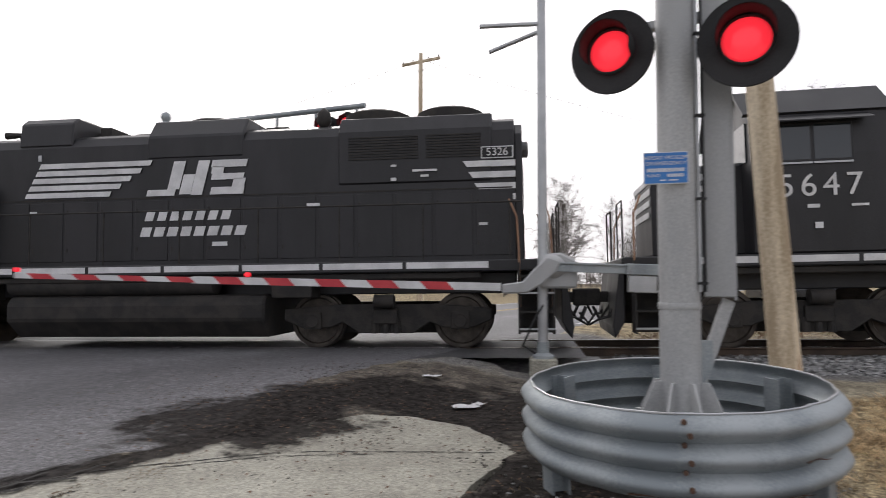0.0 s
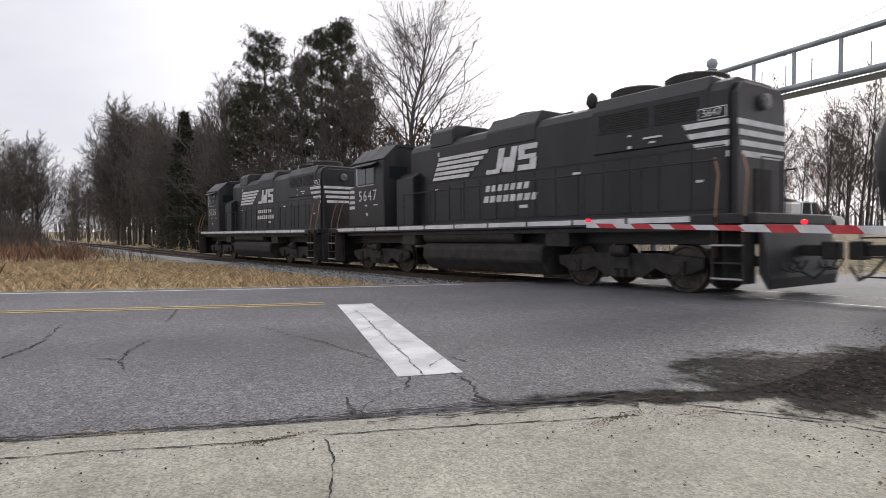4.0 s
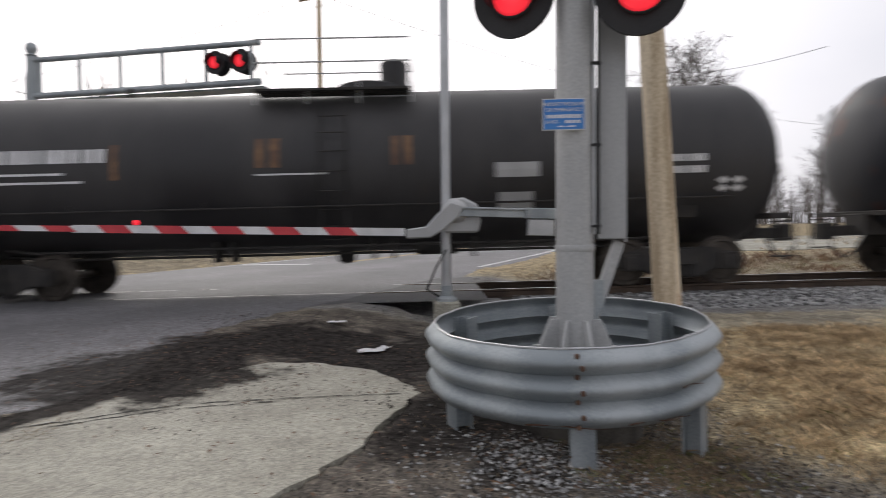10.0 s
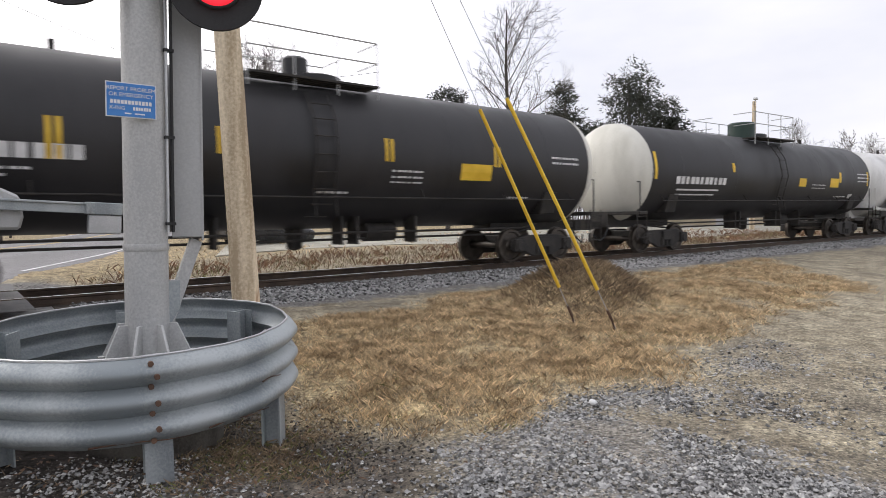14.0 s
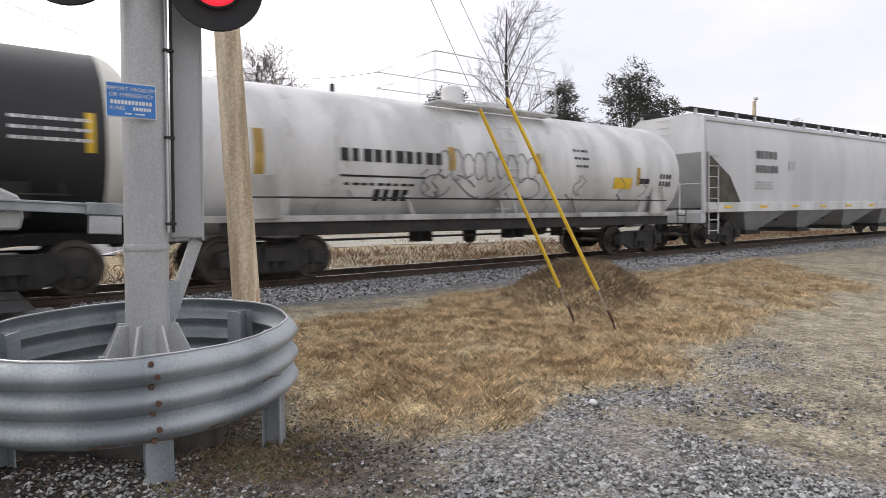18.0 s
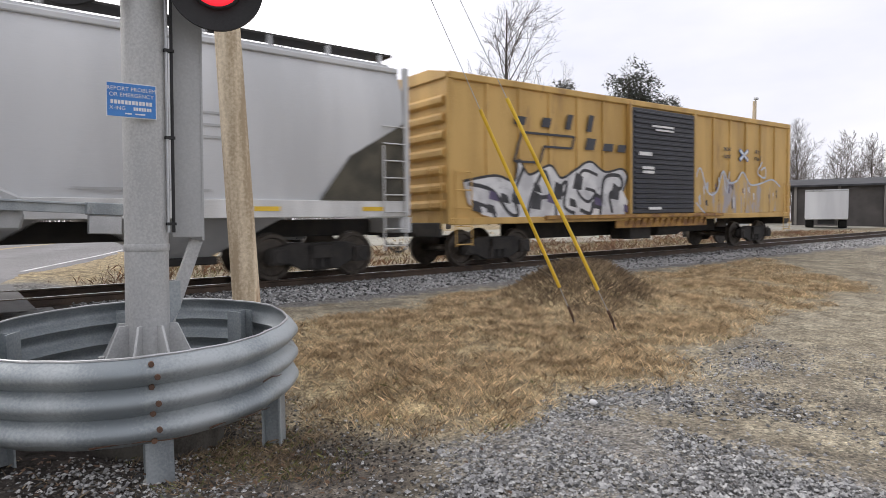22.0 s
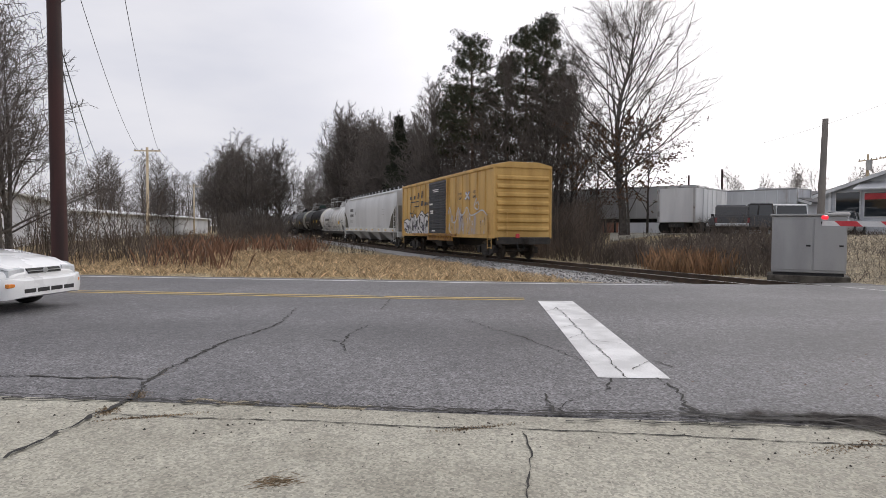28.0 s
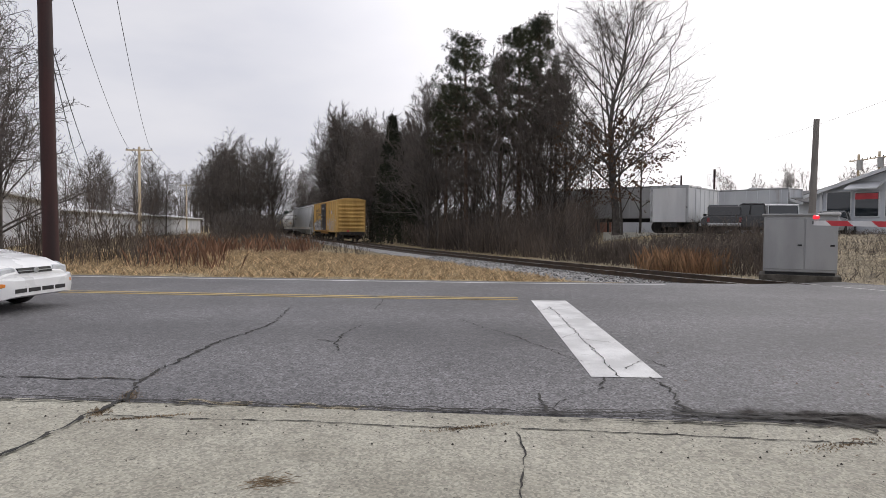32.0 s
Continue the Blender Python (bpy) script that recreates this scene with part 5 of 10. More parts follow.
def hopper_car(u, length):
    car = thing("covered_hopper_car", "light grey four-bay covered hopper car with ladders on its sloping ends", "hopper car", group="train")
    h = length / 2 - 0.45
    G = HOPPER_GREY
    # rounded body between the end slopes
    sec = [(-1.5, 1.35), (-1.56, 2.2), (-1.57, 3.0), (-1.52, 3.7), (-1.35, 4.12), (-1.0, 4.36), (1.0, 4.36), (1.35, 4.12), (1.52, 3.7), (1.57, 3.0), (1.56, 2.2), (1.5, 1.35)]
    m = Mesh()
    rows = []
    for x, lift in ((-h + 0.1, 1.75), (-h + 1.35, 0.0), (h - 1.35, 0.0), (h - 0.1, 1.75)):
        rows.append([(x, y, z + max(0, lift - (z - 1.35)) if lift else z) for y, z in sec])
    grid = [r + r[:1] for r in rows]
    m.sheet(grid)
    m.add(rows[0], [tuple(range(len(sec)))])
    m.add(rows[-1], [tuple(range(len(sec) - 1, -1, -1))])
    part("body", m, G, car, "smooth pale grey curved steel body", smooth=30)
    part("side_sill", Mesh().box(-h + 0.1, h - 0.1, -1.58, -1.5, 1.18, 1.5).box(-h + 0.1, h - 0.1, 1.5, 1.58, 1.18, 1.5), TANK_WHITE, car, "pale side sill", bevel=0.01)
    part("roof_rail", Mesh().box(-h + 0.1, h - 0.1, -1.42, -1.3, 4.1, 4.2).box(-h + 0.1, h - 0.1, 1.3, 1.42, 4.1, 4.2), G, car, bevel=0.015)
    hatch = Mesh()
    for s in (-1, 1):
        part("roof_walkway", Mesh().box(-h, h, s * 0.55, s * 1.05, 4.52, 4.56), UNDER, car, "dark grated roof walkway")
        for k in range(17):
            x = -h + 0.3 + k * (2 * h - 0.6) / 16
            part("walkway_bracket", Mesh().box(x - 0.03, x + 0.03, s * 0.98, s * 1.06, 4.2, 4.53), G, car)
    hatch.box(-h + 1.2, h - 1.2, -0.32, 0.32, 4.34, 4.5)
    part("roof_hatch", hatch, G, car, "trough roof hatch", bevel=0.02)
    part("centre_sill", Mesh().box(-h - 0.1, h + 0.1, -0.3, 0.3, 0.8, 1.15), UNDER, car, bevel=0.015)
    for x in (-5.7, -1.95, 1.95, 5.7):
        for y0, y1 in ((-1.45, -0.15),):
            hp = Mesh()
            a, b = 1.75, 0.35
            top, bot = 1.32, 0.48
            vs = [(x - a, -1.45, top), (x + a, -1.45, top), (x + a, 1.45, top), (x - a, 1.45, top), (x - b, -0.75, bot), (x + b, -0.75, bot), (x + b, 0.75, bot), (x - b, 0.75, bot)]
            hp.add(vs, [(0, 1, 2, 3), (7, 6, 5, 4), (0, 4, 5, 1), (1, 5, 6, 2), (2, 6, 7, 3), (3, 7, 4, 0)])
            part("hopper_bay", hp, GREY_PAINT, car, "sloping hopper bay", bevel=0.02)
            part("outlet_gate", Mesh().box(x - 0.5, x + 0.5, -0.85, 0.85, 0.36, 0.5), UNDER, car, bevel=0.02)
    for s in (-1, 1):
        # dark triangle painting the shade of the end opening, slope sheet, platform, ladders
        xa, xb = s * (h - 0.12), s * (h - 2.0)
        part("slope_shade_plate", Mesh().prism([(xa, 1.5), (xb, 1.5), (s * (h - 1.35), 2.35), (xa, 3.05)], -1.585, -1.572, "y"), OPENING_SHADE, car, "dark triangular plate painted as the shaded end opening")
        ld = Mesh()
        for x in (s * (h - 0.1), s * (h - 0.62)):
            ld.tube([(x, -1.62, 0.5), (x, -1.62, 3.05 if x * s > h - 0.3 else 2.6)], 0.02, 6)
        for k in range(8):
            ld.tube([(s * (h - 0.1), -1.62, 0.6 + k * 0.34), (s * (h - 0.62), -1.62, 0.6 + k * 0.34)], 0.016, 5)
        part("ladder", ld, TANK_WHITE, car, "white end ladder")
        fr = Mesh()
        fr.box(s * h - 0.06, s * h + 0.06, -1.55, -1.45, 1.2, 4.2).box(s * h - 0.06, s * h + 0.06, 1.45, 1.55, 1.2, 4.2)
        fr.box(s * h - 0.05, s * h + 0.05, -1.5, 1.5, 1.16, 1.26)
        fr.tube([(s * h, -1.5, 2.1), (s * h, 1.5, 2.1)], 0.02, 5)
        part("end_post", fr, G, car, bevel=0.01)
        pc = Mesh()
        for k in range(12):
            pc.tube([(s * (h - 0.05), -0.25, 1.6 + k * 0.24), (s * (h - 0.05), 0.25, 1.6 + k * 0.24)], 0.014, 5)
        part("end_ladder", pc, TANK_WHITE, car)
        part("end_sill", Mesh().box(s * (h - 0.15), s * (h + 0.12), -1.5, 1.5, 0.85, 1.18), G, car, bevel=0.015)
        coupler(car, s * (h + 0.05), s)
        bogie(car, s * (h - 1.75), 0.44, 1.78)
    bars(car, "mark_bar", [(-h + 3.0 + k * 0.28, -h + 3.22 + k * 0.28, 2.98, 3.24) for k in range(5)] + [(-h + 2.98 + k * 0.25, -h + 3.18 + k * 0.25, 2.5, 2.75) for k in range(6)], FADED_MARK, -1.582, "faded dark bars in two rows")
    bars(car, "data_bar", [(-h + 2.95, -h + 4.1, 2.16, 2.2), (-h + 2.95, -h + 4.0, 2.06, 2.1), (-h + 2.95, -h + 4.1, 1.96, 2.0), (-h + 5.2, -h + 5.6, 2.65, 2.95), (h - 4.2, h - 3.4, 2.9, 2.94), (h - 4.2, h - 3.4, 2.7, 2.74), (h - 4.2, h - 3.5, 2.5, 2.54), (h - 6, h - 4, 1.62, 1.66)], GREY_PAINT, -1.582, "small grey lettering bar")
    bars(car, "reflector", [(-h + 1.0 + k * 2.2, -h + 1.5 + k * 2.2, 1.3, 1.38) for k in range(9)], YELLOW, -1.586, "yellow sill reflector")
    CARS.append((car, u, 2 * (h - 1.75)))


def boxcar(u, length):
    car = thing("boxcar", "spray-painted yellow steel boxcar with a dark sliding door", "boxcar", group="train")
    h = length / 2
    Y = BOX_YELLOW
    body = [(-1.42, 1.02), (-1.42, 4.30), (-0.75, 4.44), (0.75, 4.44), (1.42, 4.30), (1.42, 1.02)]
    part("body", Mesh().prism(body, -h, h, "x"), Y, car, "weathered yellow steel body")
    d0, d1 = -h + 6.28, -h + 9.33
    for s in (-1, 1):
        for k in range(14):
            x = -h + 0.08 + k * 1.02 if k < 7 else h - 0.08 - (k - 7) * 1.0
            if d0 - 0.1 < x < d1 + 0.1:
                continue
            part("side_rib", Mesh().box(x - 0.05, x + 0.05, s * 1.42 - 0.045, s * 1.42 + 0.045, 1.1, 4.2), Y, car, bevel=0.015)
        part("side_plate", Mesh().box(-h, h, s * 1.44 - 0.05, s * 1.44 + 0.05, 4.17, 4.33), Y, car, "roof edge plate", bevel=0.02)
        part("side_sill", Mesh().box(-h, h, s * 1.44 - 0.04, s * 1.44 + 0.04, 0.98, 1.14), Y, car, bevel=0.015)
        door = part("door", Mesh().box(d0, d1, s * 1.49 - 0.05, s * 1.49 + 0.05, 1.18, 4.12), DOOR_BLUE, car, "dark blue-grey ribbed sliding door", bevel=0.015)
        for k in range(20):
            z = 1.3 + k * 0.14
            part("door_rib", Mesh().prism([(s * 1.535, z), (s * 1.58, z + 0.025), (s * 1.58, z + 0.06), (s * 1.535, z + 0.085)], d0 + 0.1, d1 - 0.1, "x"), DOOR_BLUE, door)
        for a, b in ((d0 - 0.1, d0), (d1, d1 + 0.1)):
            part("door_post", Mesh().box(a, b, s * 1.49 - 0.06, s * 1.49 + 0.06, 1.1, 4.2), DOOR_BLUE if s > 0 else Y, car, bevel=0.01)
        part("door_track", Mesh().box(d0 - 3.4, d1 + 1.6, s * 1.54 - 0.05, s * 1.54 + 0.05, 1.06, 1.16), RUSTY, car, "rusty door track", bevel=0.01)
        gus = Mesh()
        for k in range(14):
            x = d0 - 0.1 + k * 0.29
            gus.prism([(s * 1.46, 0.8), (s * 1.56, 1.04), (s * 1.46, 1.04)], x, x + 0.05, "x")
        part("sill_gusset", gus, RUSTY, car)
        part("side_beam", Mesh().box(d0 - 0.6, d1 + 0.8, s * 1.44 - 0.03, s * 1.44 + 0.03, 0.78, 1.0), RUSTY, car, bevel=0.01)
    roof = Mesh()
    for k in range(14):
        x = -h + 0.5 + k * (2 * h - 1) / 13
        roof.prism([(-1.36, 4.32), (-0.75, 4.45), (0.75, 4.45), (1.36, 4.32), (1.36, 4.36), (0.75, 4.49), (-0.75, 4.49), (-1.36, 4.36)], x - 0.04, x + 0.04, "x")
    part("roof_ribs", roof, ALU, car)
    for s in (-1, 1):
        x = s * h
        for k in range(7):
            z = 1.3 + k * 0.385
            part("end_rib", Mesh().prism([(x, z), (x + s * 0.09, z + 0.06), (x + s * 0.09, z + 0.18), (x, z + 0.25)], -1.3, 1.3, "y"), Y, car, bevel=0.01)
        part("end_post", Mesh().box(x - 0.04, x + 0.05, -1.46, -1.38, 1.0, 4.3).box(x - 0.04, x + 0.05, 1.38, 1.46, 1.0, 4.3), Y, car, bevel=0.01)
        part("end_cap", Mesh().prism([(-1.44, 4.2), (-1.44, 4.32), (-0.75, 4.47), (0.75, 4.47), (1.44, 4.32), (1.44, 4.2)], x - 0.02, x + s * 0.06, "x"), Y, car, bevel=0.01)
        ld = Mesh()
        for y in (-1.3, -0.85):
            ld.tube([(x + s * 0.14, y, 0.9), (x + s * 0.14, y, 2.3)], 0.016, 5)
        for k in range(4):
            ld.tube([(x + s * 0.14, -1.3, 1.0 + k * 0.4), (x + s * 0.14, -0.85, 1.0 + k * 0.4)], 0.014, 5)
        part("end_ladder", ld, Y, car)
        sl = Mesh()
        for k in range(5):
            sl.tube([(x - s * 0.1, -1.52, 0.55 + k * 0.4), (x - s * 0.55, -1.52, 0.55 + k * 0.4)], 0.014, 5)
        for dx in (0.1, 0.55):
            sl.tube([(x - s * dx, -1.52, 0.5), (x - s * dx, -1.52, 2.2)], 0.014, 5)
        part("side_ladder", sl, Y, car)
        part("end_sill", Mesh().box(x - 0.1, x + s * 0.25, -1.3, 1.3, 0.72, 1.04), UNDER, car, "dark end sill", bevel=0.015)
        coupler(car, x + s * 0.2, s)
        bogie(car, s * (h - 1.7), 0.42, 1.75)
    part("rear_marker", Mesh().box(h + 0.3, h + 0.36, -0.5, -0.32, 1.0, 1.2), RED_STRIPE, car, "small red rear marker", bevel=0.02)
    part("floor_equipment", Mesh().box(-h + 3, h - 3, -0.3, 0.3, 0.55, 1.0).box(-1.2, -0.2, -1.2, -0.5, 0.45, 0.95).cyl((0.3, -0.9, 0.7), (1.5, -0.9, 0.7), 0.2, 12), UNDER, car, bevel=0.02)
    # faded name as plain shapes
    bars(car, "name_bar", [(-h + 1.9, -h + 2.25, 3.32, 3.52), (-h + 2.8, -h + 3.1, 3.32, 3.55), (-h + 3.65, -h + 3.85, 3.32, 3.7), (-h + 4.45, -h + 4.65, 3.32, 3.75), (-h + 4.4, -h + 4.75, 2.85, 3.15), (-h + 5.1, -h + 5.5, 2.85, 3.05), (-h + 5.7, -h + 6.05, 2.85, 3.05)], DOOR_BLUE, -1.472, "faded dark name bars", slant=0.3)
    m = Mesh()
    bent = [(-h + 1.9, 2.45), (-h + 2.15, 3.15), (-h + 4.0, 3.15), (-h + 3.9, 2.85), (-h + 2.9, 2.85), (-h + 2.75, 2.45), (-h + 1.9, 2.45)]
    for a, b in zip(bent, bent[1:]):
        m.bar((a[0], -1.472, a[1]), (b[0], -1.472, b[1]), 0.012, 0.055)
    part("bent_arrow_outline", m, DOOR_BLUE, car, "dark outline of a bent arrow")
    for txt, x in (("next\nload", h - 4.3), ("any\nroad", h - 2.35)):
        letters("slogan", txt, 0.24, DOOR_BLUE, car, pose(x, -1.474, 3.12, 90), "dark slogan letters")
    m = Mesh().bar((h - 3.5, -1.476, 2.92), (h - 3.02, -1.476, 3.22), 0.012, 0.08).bar((h - 3.5, -1.476, 3.22), (h - 3.02, -1.476, 2.92), 0.012, 0.08)
    part("cross_emblem", m, WHITE, car, "white crossed emblem")
    part("cross_emblem_edge", Mesh().bar((h - 3.53, -1.471, 2.9), (h - 2.99, -1.471, 3.24), 0.01, 0.12).bar((h - 3.53, -1.471, 3.24), (h - 2.99, -1.471, 2.9), 0.01, 0.12), BLUE_SIGN, car, "blue edge of the crossed emblem")
    bars(car, "door_stencil", [(d0 + 0.85, d0 + 1.9, 3.62, 3.68), (d0 + 1.0, d0 + 1.9, 3.52, 3.57), (d0 + 0.25, d0 + 0.85, 2.8, 2.9), (d0 + 0.4, d0 + 0.95, 2.3, 2.38), (d0 + 0.4, d0 + 0.95, 2.42, 2.5), (d0 + 0.7, d0 + 1.3, 1.28, 1.36)], WHITE, -1.585, "white stencil bar on the door")
    # spray paint: pale fills with dark outlines
    rnd = random.Random(5)
    fill = Mesh()
    top = [(-h + 0.35, 1.95), (-h + 1.3, 2.1), (-h + 1.9, 2.0), (-h + 2.05, 2.5), (-h + 2.4, 2.15), (-h + 3.1, 2.4), (-h + 3.5, 2.1), (-h + 4.0, 2.3), (-h + 4.6, 2.55), (-h + 5.2, 2.3), (-h + 5.9, 2.4), (-h + 6.15, 2.2), (-h + 5.95, 1.8), (-h + 6.2, 1.5), (-h + 6.0, 1.1), (-h + 4.4, 1.08), (-h + 3.0, 1.12), (-h + 1.5, 1.08), (-h + 0.9, 1.2), (-h + 0.5, 1.45)]
    fill.prism(top, -1.469, -1.466, "y")
    part("graffiti_fill", fill, GRAFFITI_WHITE, car, "pale spray-painted fill")
    ink = Mesh()

    def stroke(pts, wd):
        p = [Vector((x, -1.4725, z)) for x, z in pts]
        dense = []
        for i in range(len(p) - 1):
            p0, p1, p2, p3 = p[max(i - 1, 0)], p[i], p[i + 1], p[min(i + 2, len(p) - 1)]
            for k in range(6):
                t = k / 6
                dense.append(0.5 * ((2 * p1) + (p2 - p0) * t + (2 * p0 - 5 * p1 + 4 * p2 - p3) * t * t + (3 * p1 - p0 - 3 * p2 + p3) * t**3))
        dense.append(p[-1])
        grid = []
        for i, q in enumerate(dense):
            dd = (dense[min(i + 1, len(dense) - 1)] - dense[max(i - 1, 0)]).normalized()
            s = Vector((-dd.z, 0, dd.x)) * wd / 2
            grid.append([q - s, q + s])
        return grid

    for pts, wd in (
        (top[:13], 0.06),
        ([(-h + 0.5, 1.9), (-h + 1.2, 1.75), (-h + 1.7, 1.25), (-h + 2.0, 1.2), (-h + 1.9, 1.7), (-h + 2.2, 2.3)], 0.09),
        ([(-h + 2.3, 1.15), (-h + 2.5, 1.7), (-h + 2.9, 2.25), (-h + 3.1, 1.7), (-h + 2.8, 1.6)], 0.1),
        ([(-h + 3.3, 1.15), (-h + 3.35, 1.7), (-h + 3.7, 2.0), (-h + 3.6, 1.4), (-h + 4.0, 1.2)], 0.09),
        ([(-h + 4.9, 2.2), (-h + 4.3, 2.3), (-h + 4.1, 1.8), (-h + 4.5, 1.5), (-h + 4.8, 1.75), (-h + 4.4, 1.85)], 0.08),
        ([(-h + 4.2, 1.3), (-h + 4.6, 1.2), (-h + 4.7, 1.5)], 0.1),
        ([(-h + 5.0, 1.1), (-h + 5.05, 1.6), (-h + 5.2, 2.15), (-h + 5.8, 2.2), (-h + 5.9, 1.9), (-h + 5.4, 1.7), (-h + 5.5, 1.2)], 0.1),
        ([(-h + 0.6, 1.5), (-h + 1.1, 1.35), (-h + 1.3, 1.12)], 0.08),
    ):
        ink.sheet(stroke(pts, wd))
    part("graffiti_outline", ink, SPRAY, car, "dark spray-painted outlines")
    for k in range(5):
        x, z = -h + 2.6 + 0.75 * k, 1.5 + 0.25 * (k % 3)
        part("graffiti_infill", Mesh().prism([(x - 0.18, z - 0.16), (x + 0.16, z - 0.2), (x + 0.22, z + 0.14), (x - 0.05, z + 0.26)], -1.4735, -1.4715, "y"), SPRAY, car)
    haze, line = Mesh(), Mesh()
    wave = [(d1 + 0.2, 2.25), (d1 + 0.45, 2.55), (d1 + 0.9, 1.8), (d1 + 1.4, 1.85), (d1 + 1.75, 2.5), (d1 + 2.1, 2.15), (d1 + 2.6, 2.2), (d1 + 3.0, 2.5), (d1 + 3.5, 2.1), (d1 + 4.2, 2.15), (d1 + 5.0, 2.3), (d1 + 5.6, 2.05)]
    haze.prism(wave + [(d1 + 5.7, 1.2), (d1 + 3.0, 1.12), (d1 + 0.3, 1.2)], -1.4665, -1.465, "y")
    part("graffiti_wash", haze, GRAFFITI_HAZE, car, "faint grey spray over yellow paint")
    line.sheet(stroke(wave, 0.06)).sheet(stroke([(d1 + 1.75, 2.5), (d1 + 2.0, 1.8), (d1 + 2.15, 2.5)], 0.05)).sheet(stroke([(d1 + 4.3, 2.9), (d1 + 4.0, 2.5), (d1 + 4.5, 2.35), (d1 + 4.5, 2.7), (d1 + 4.2, 2.6)], 0.06)).sheet(stroke([(d1 + 0.2, 1.5), (d1 + 0.7, 1.15)], 0.06))
    rnd2 = random.Random(8)
    for k in range(20):  # drips and small tags over the wash
        x, z = d1 + rnd2.uniform(0.3, 5.6), rnd2.uniform(1.2, 2.1)
        w, t = rnd2.uniform(0.03, 0.11), rnd2.uniform(0.1, 0.35)
        part("graffiti_drip", Mesh().prism([(x, z), (x + w, z - 0.04), (x + w * 0.8, min(z + t, 2.3)), (x - 0.02, min(z + t * 0.8, 2.25))], -1.4715, -1.4695, "y"), (GRAFFITI_BLUE, SPRAY, GRAFFITI_WHITE, TAG_PURPLE)[k % 4], car, "short spray-painted mark")
    for k in range(11):
        x = -h + 0.5 + rnd2.uniform(0, 5.6)
        z = rnd2.uniform(1.2, 1.9)
        part("graffiti_drip", Mesh().prism([(x, z), (x + 0.3, z - 0.06), (x + 0.22, z + 0.14), (x + 0.02, z + 0.2)], -1.4745, -1.4728, "y"), SPRAY if k % 3 else TAG_PURPLE, car, "short spray-painted mark")
    for k in range(9):  # rubbed and rusty marks low on the ribs
        x = -h + 0.9 + 1.65 * k
        part("rust_run", Mesh().prism([(x, 1.16), (x + 0.08, 1.16), (x + 0.06, 1.16 + rnd2.uniform(0.3, 0.9)), (x + 0.03, 1.2)], -1.4685, -1.4665, "y"), RUSTY, car, "rust run")
    part("graffiti_line", line, GRAFFITI_BLUE, car, "pale blue spray-painted line")
    CARS.append((car, u, 2 * (h - 1.7)))


RUSTY = surf("rusty_yellow", (0.20, 0.10, 0.045), (0.42, 0.24, 0.07), 4.0, 0.8, bump=0.004)
GRAFFITI_WHITE = surf("spray_white", (0.48, 0.48, 0.50), (0.72, 0.72, 0.73), 2.2, 0.5, spots=(0.16, 0.16, 0.19), spot_at=0.6)
GRAFFITI_HAZE = surf("spray_haze", (0.45, 0.285, 0.085), (0.58, 0.39, 0.15), 2.4, 0.55, streak=4.0, spots=(0.36, 0.33, 0.34), spot_at=0.5)
TAG_PURPLE = surf("spray_purple", (0.07, 0.055, 0.12), (0.14, 0.11, 0.2), 4.0, 0.6)
GRAFFITI_BLUE = surf("spray_pale_blue", (0.40, 0.45, 0.54), (0.56, 0.60, 0.66), 3.0, 0.5)

locomotive(-8.83, "5326")
locomotive(8.96, "5647")
tank_car(26.5, 15.7, TANK_BLACK_HAZED, None, "black tank car with white lettering bars, rolling behind the engines", panels="w,-6.3,-4.8,2.28,2.36,9 w,-6.3,-4.8,2.1,2.16,9 a,-4.4,-1.8,1.95,2.55,5 w,0.15,1.15,2.15,2.45,5 w,0.45,1.05,1.85,2.1,3 a,3.5,4.05,1.95,1.99 a,3.5,4.05,2.17,2.21 a,3.5,3.56,1.99,2.17 a,3.99,4.05,1.99,2.17 w,2.2,2.9,2.1,2.15,5 a,4.8,6.0,2.44,2.48 w,4.8,6.0,2.3,2.36,9 w,4.8,6.0,2.18,2.23,9 w,4.8,6.0,2.06,2.1,9 w,6.6,7.2,2.75,2.81,4 w,6.6,7.2,2.9,2.96,4 d,6.3,6.5,1.76,1.8", valve=0.1, drop=0.33)
tank_car(42.95, 16.1, TANK_BLACK_HAZED, None, "dark brown-black tank car with dull amber tabs", panels="o,-3.5,-3.3,2.2,2.6 o,0.04,0.14,2.2,2.62 o,0.18,0.28,2.2,2.62 o,1.15,1.25,2.2,2.62 o,1.29,1.39,2.2,2.62 o,6.1,6.3,2.2,2.8 w,-6.05,-4.95,2.06,2.24,6 w,-4.8,-4.0,2.06,2.24,5 w,-5.4,-4.3,1.82,1.87,8 w,3.9,5.2,2.5,2.56 w,3.9,5.2,2.2,2.7,7 a,2.0,2.9,2.0,2.25", valve=-0.3, drop=0.26)
tank_car(60.3, 16.5, TANK_BLACK_HAZED, None, "dark tank car with a pale number bar, streaked with dirt", panels="w,-5.8,-3.75,2.7,2.93,10 w,-5.7,-4.5,2.5,2.54 w,-5.7,-4.2,2.36,2.4 o,-3.7,-3.6,2.4,3.0 o,-1.28,-1.17,2.55,3.05 o,-1.05,-0.9,2.55,3.05 w,-1.3,-0.1,2.42,2.45 o,1.0,1.12,2.55,3.05 o,1.22,1.34,2.55,3.05 a,2.75,3.5,2.3,2.55 a,2.8,3.4,1.75,2.05 w,5.6,6.4,2.5,2.62,5 w,5.6,6.4,2.3,2.42,5 d,6.7,6.9,2.0,2.2", tall=0.1, valve=1.0, drop=0.33)
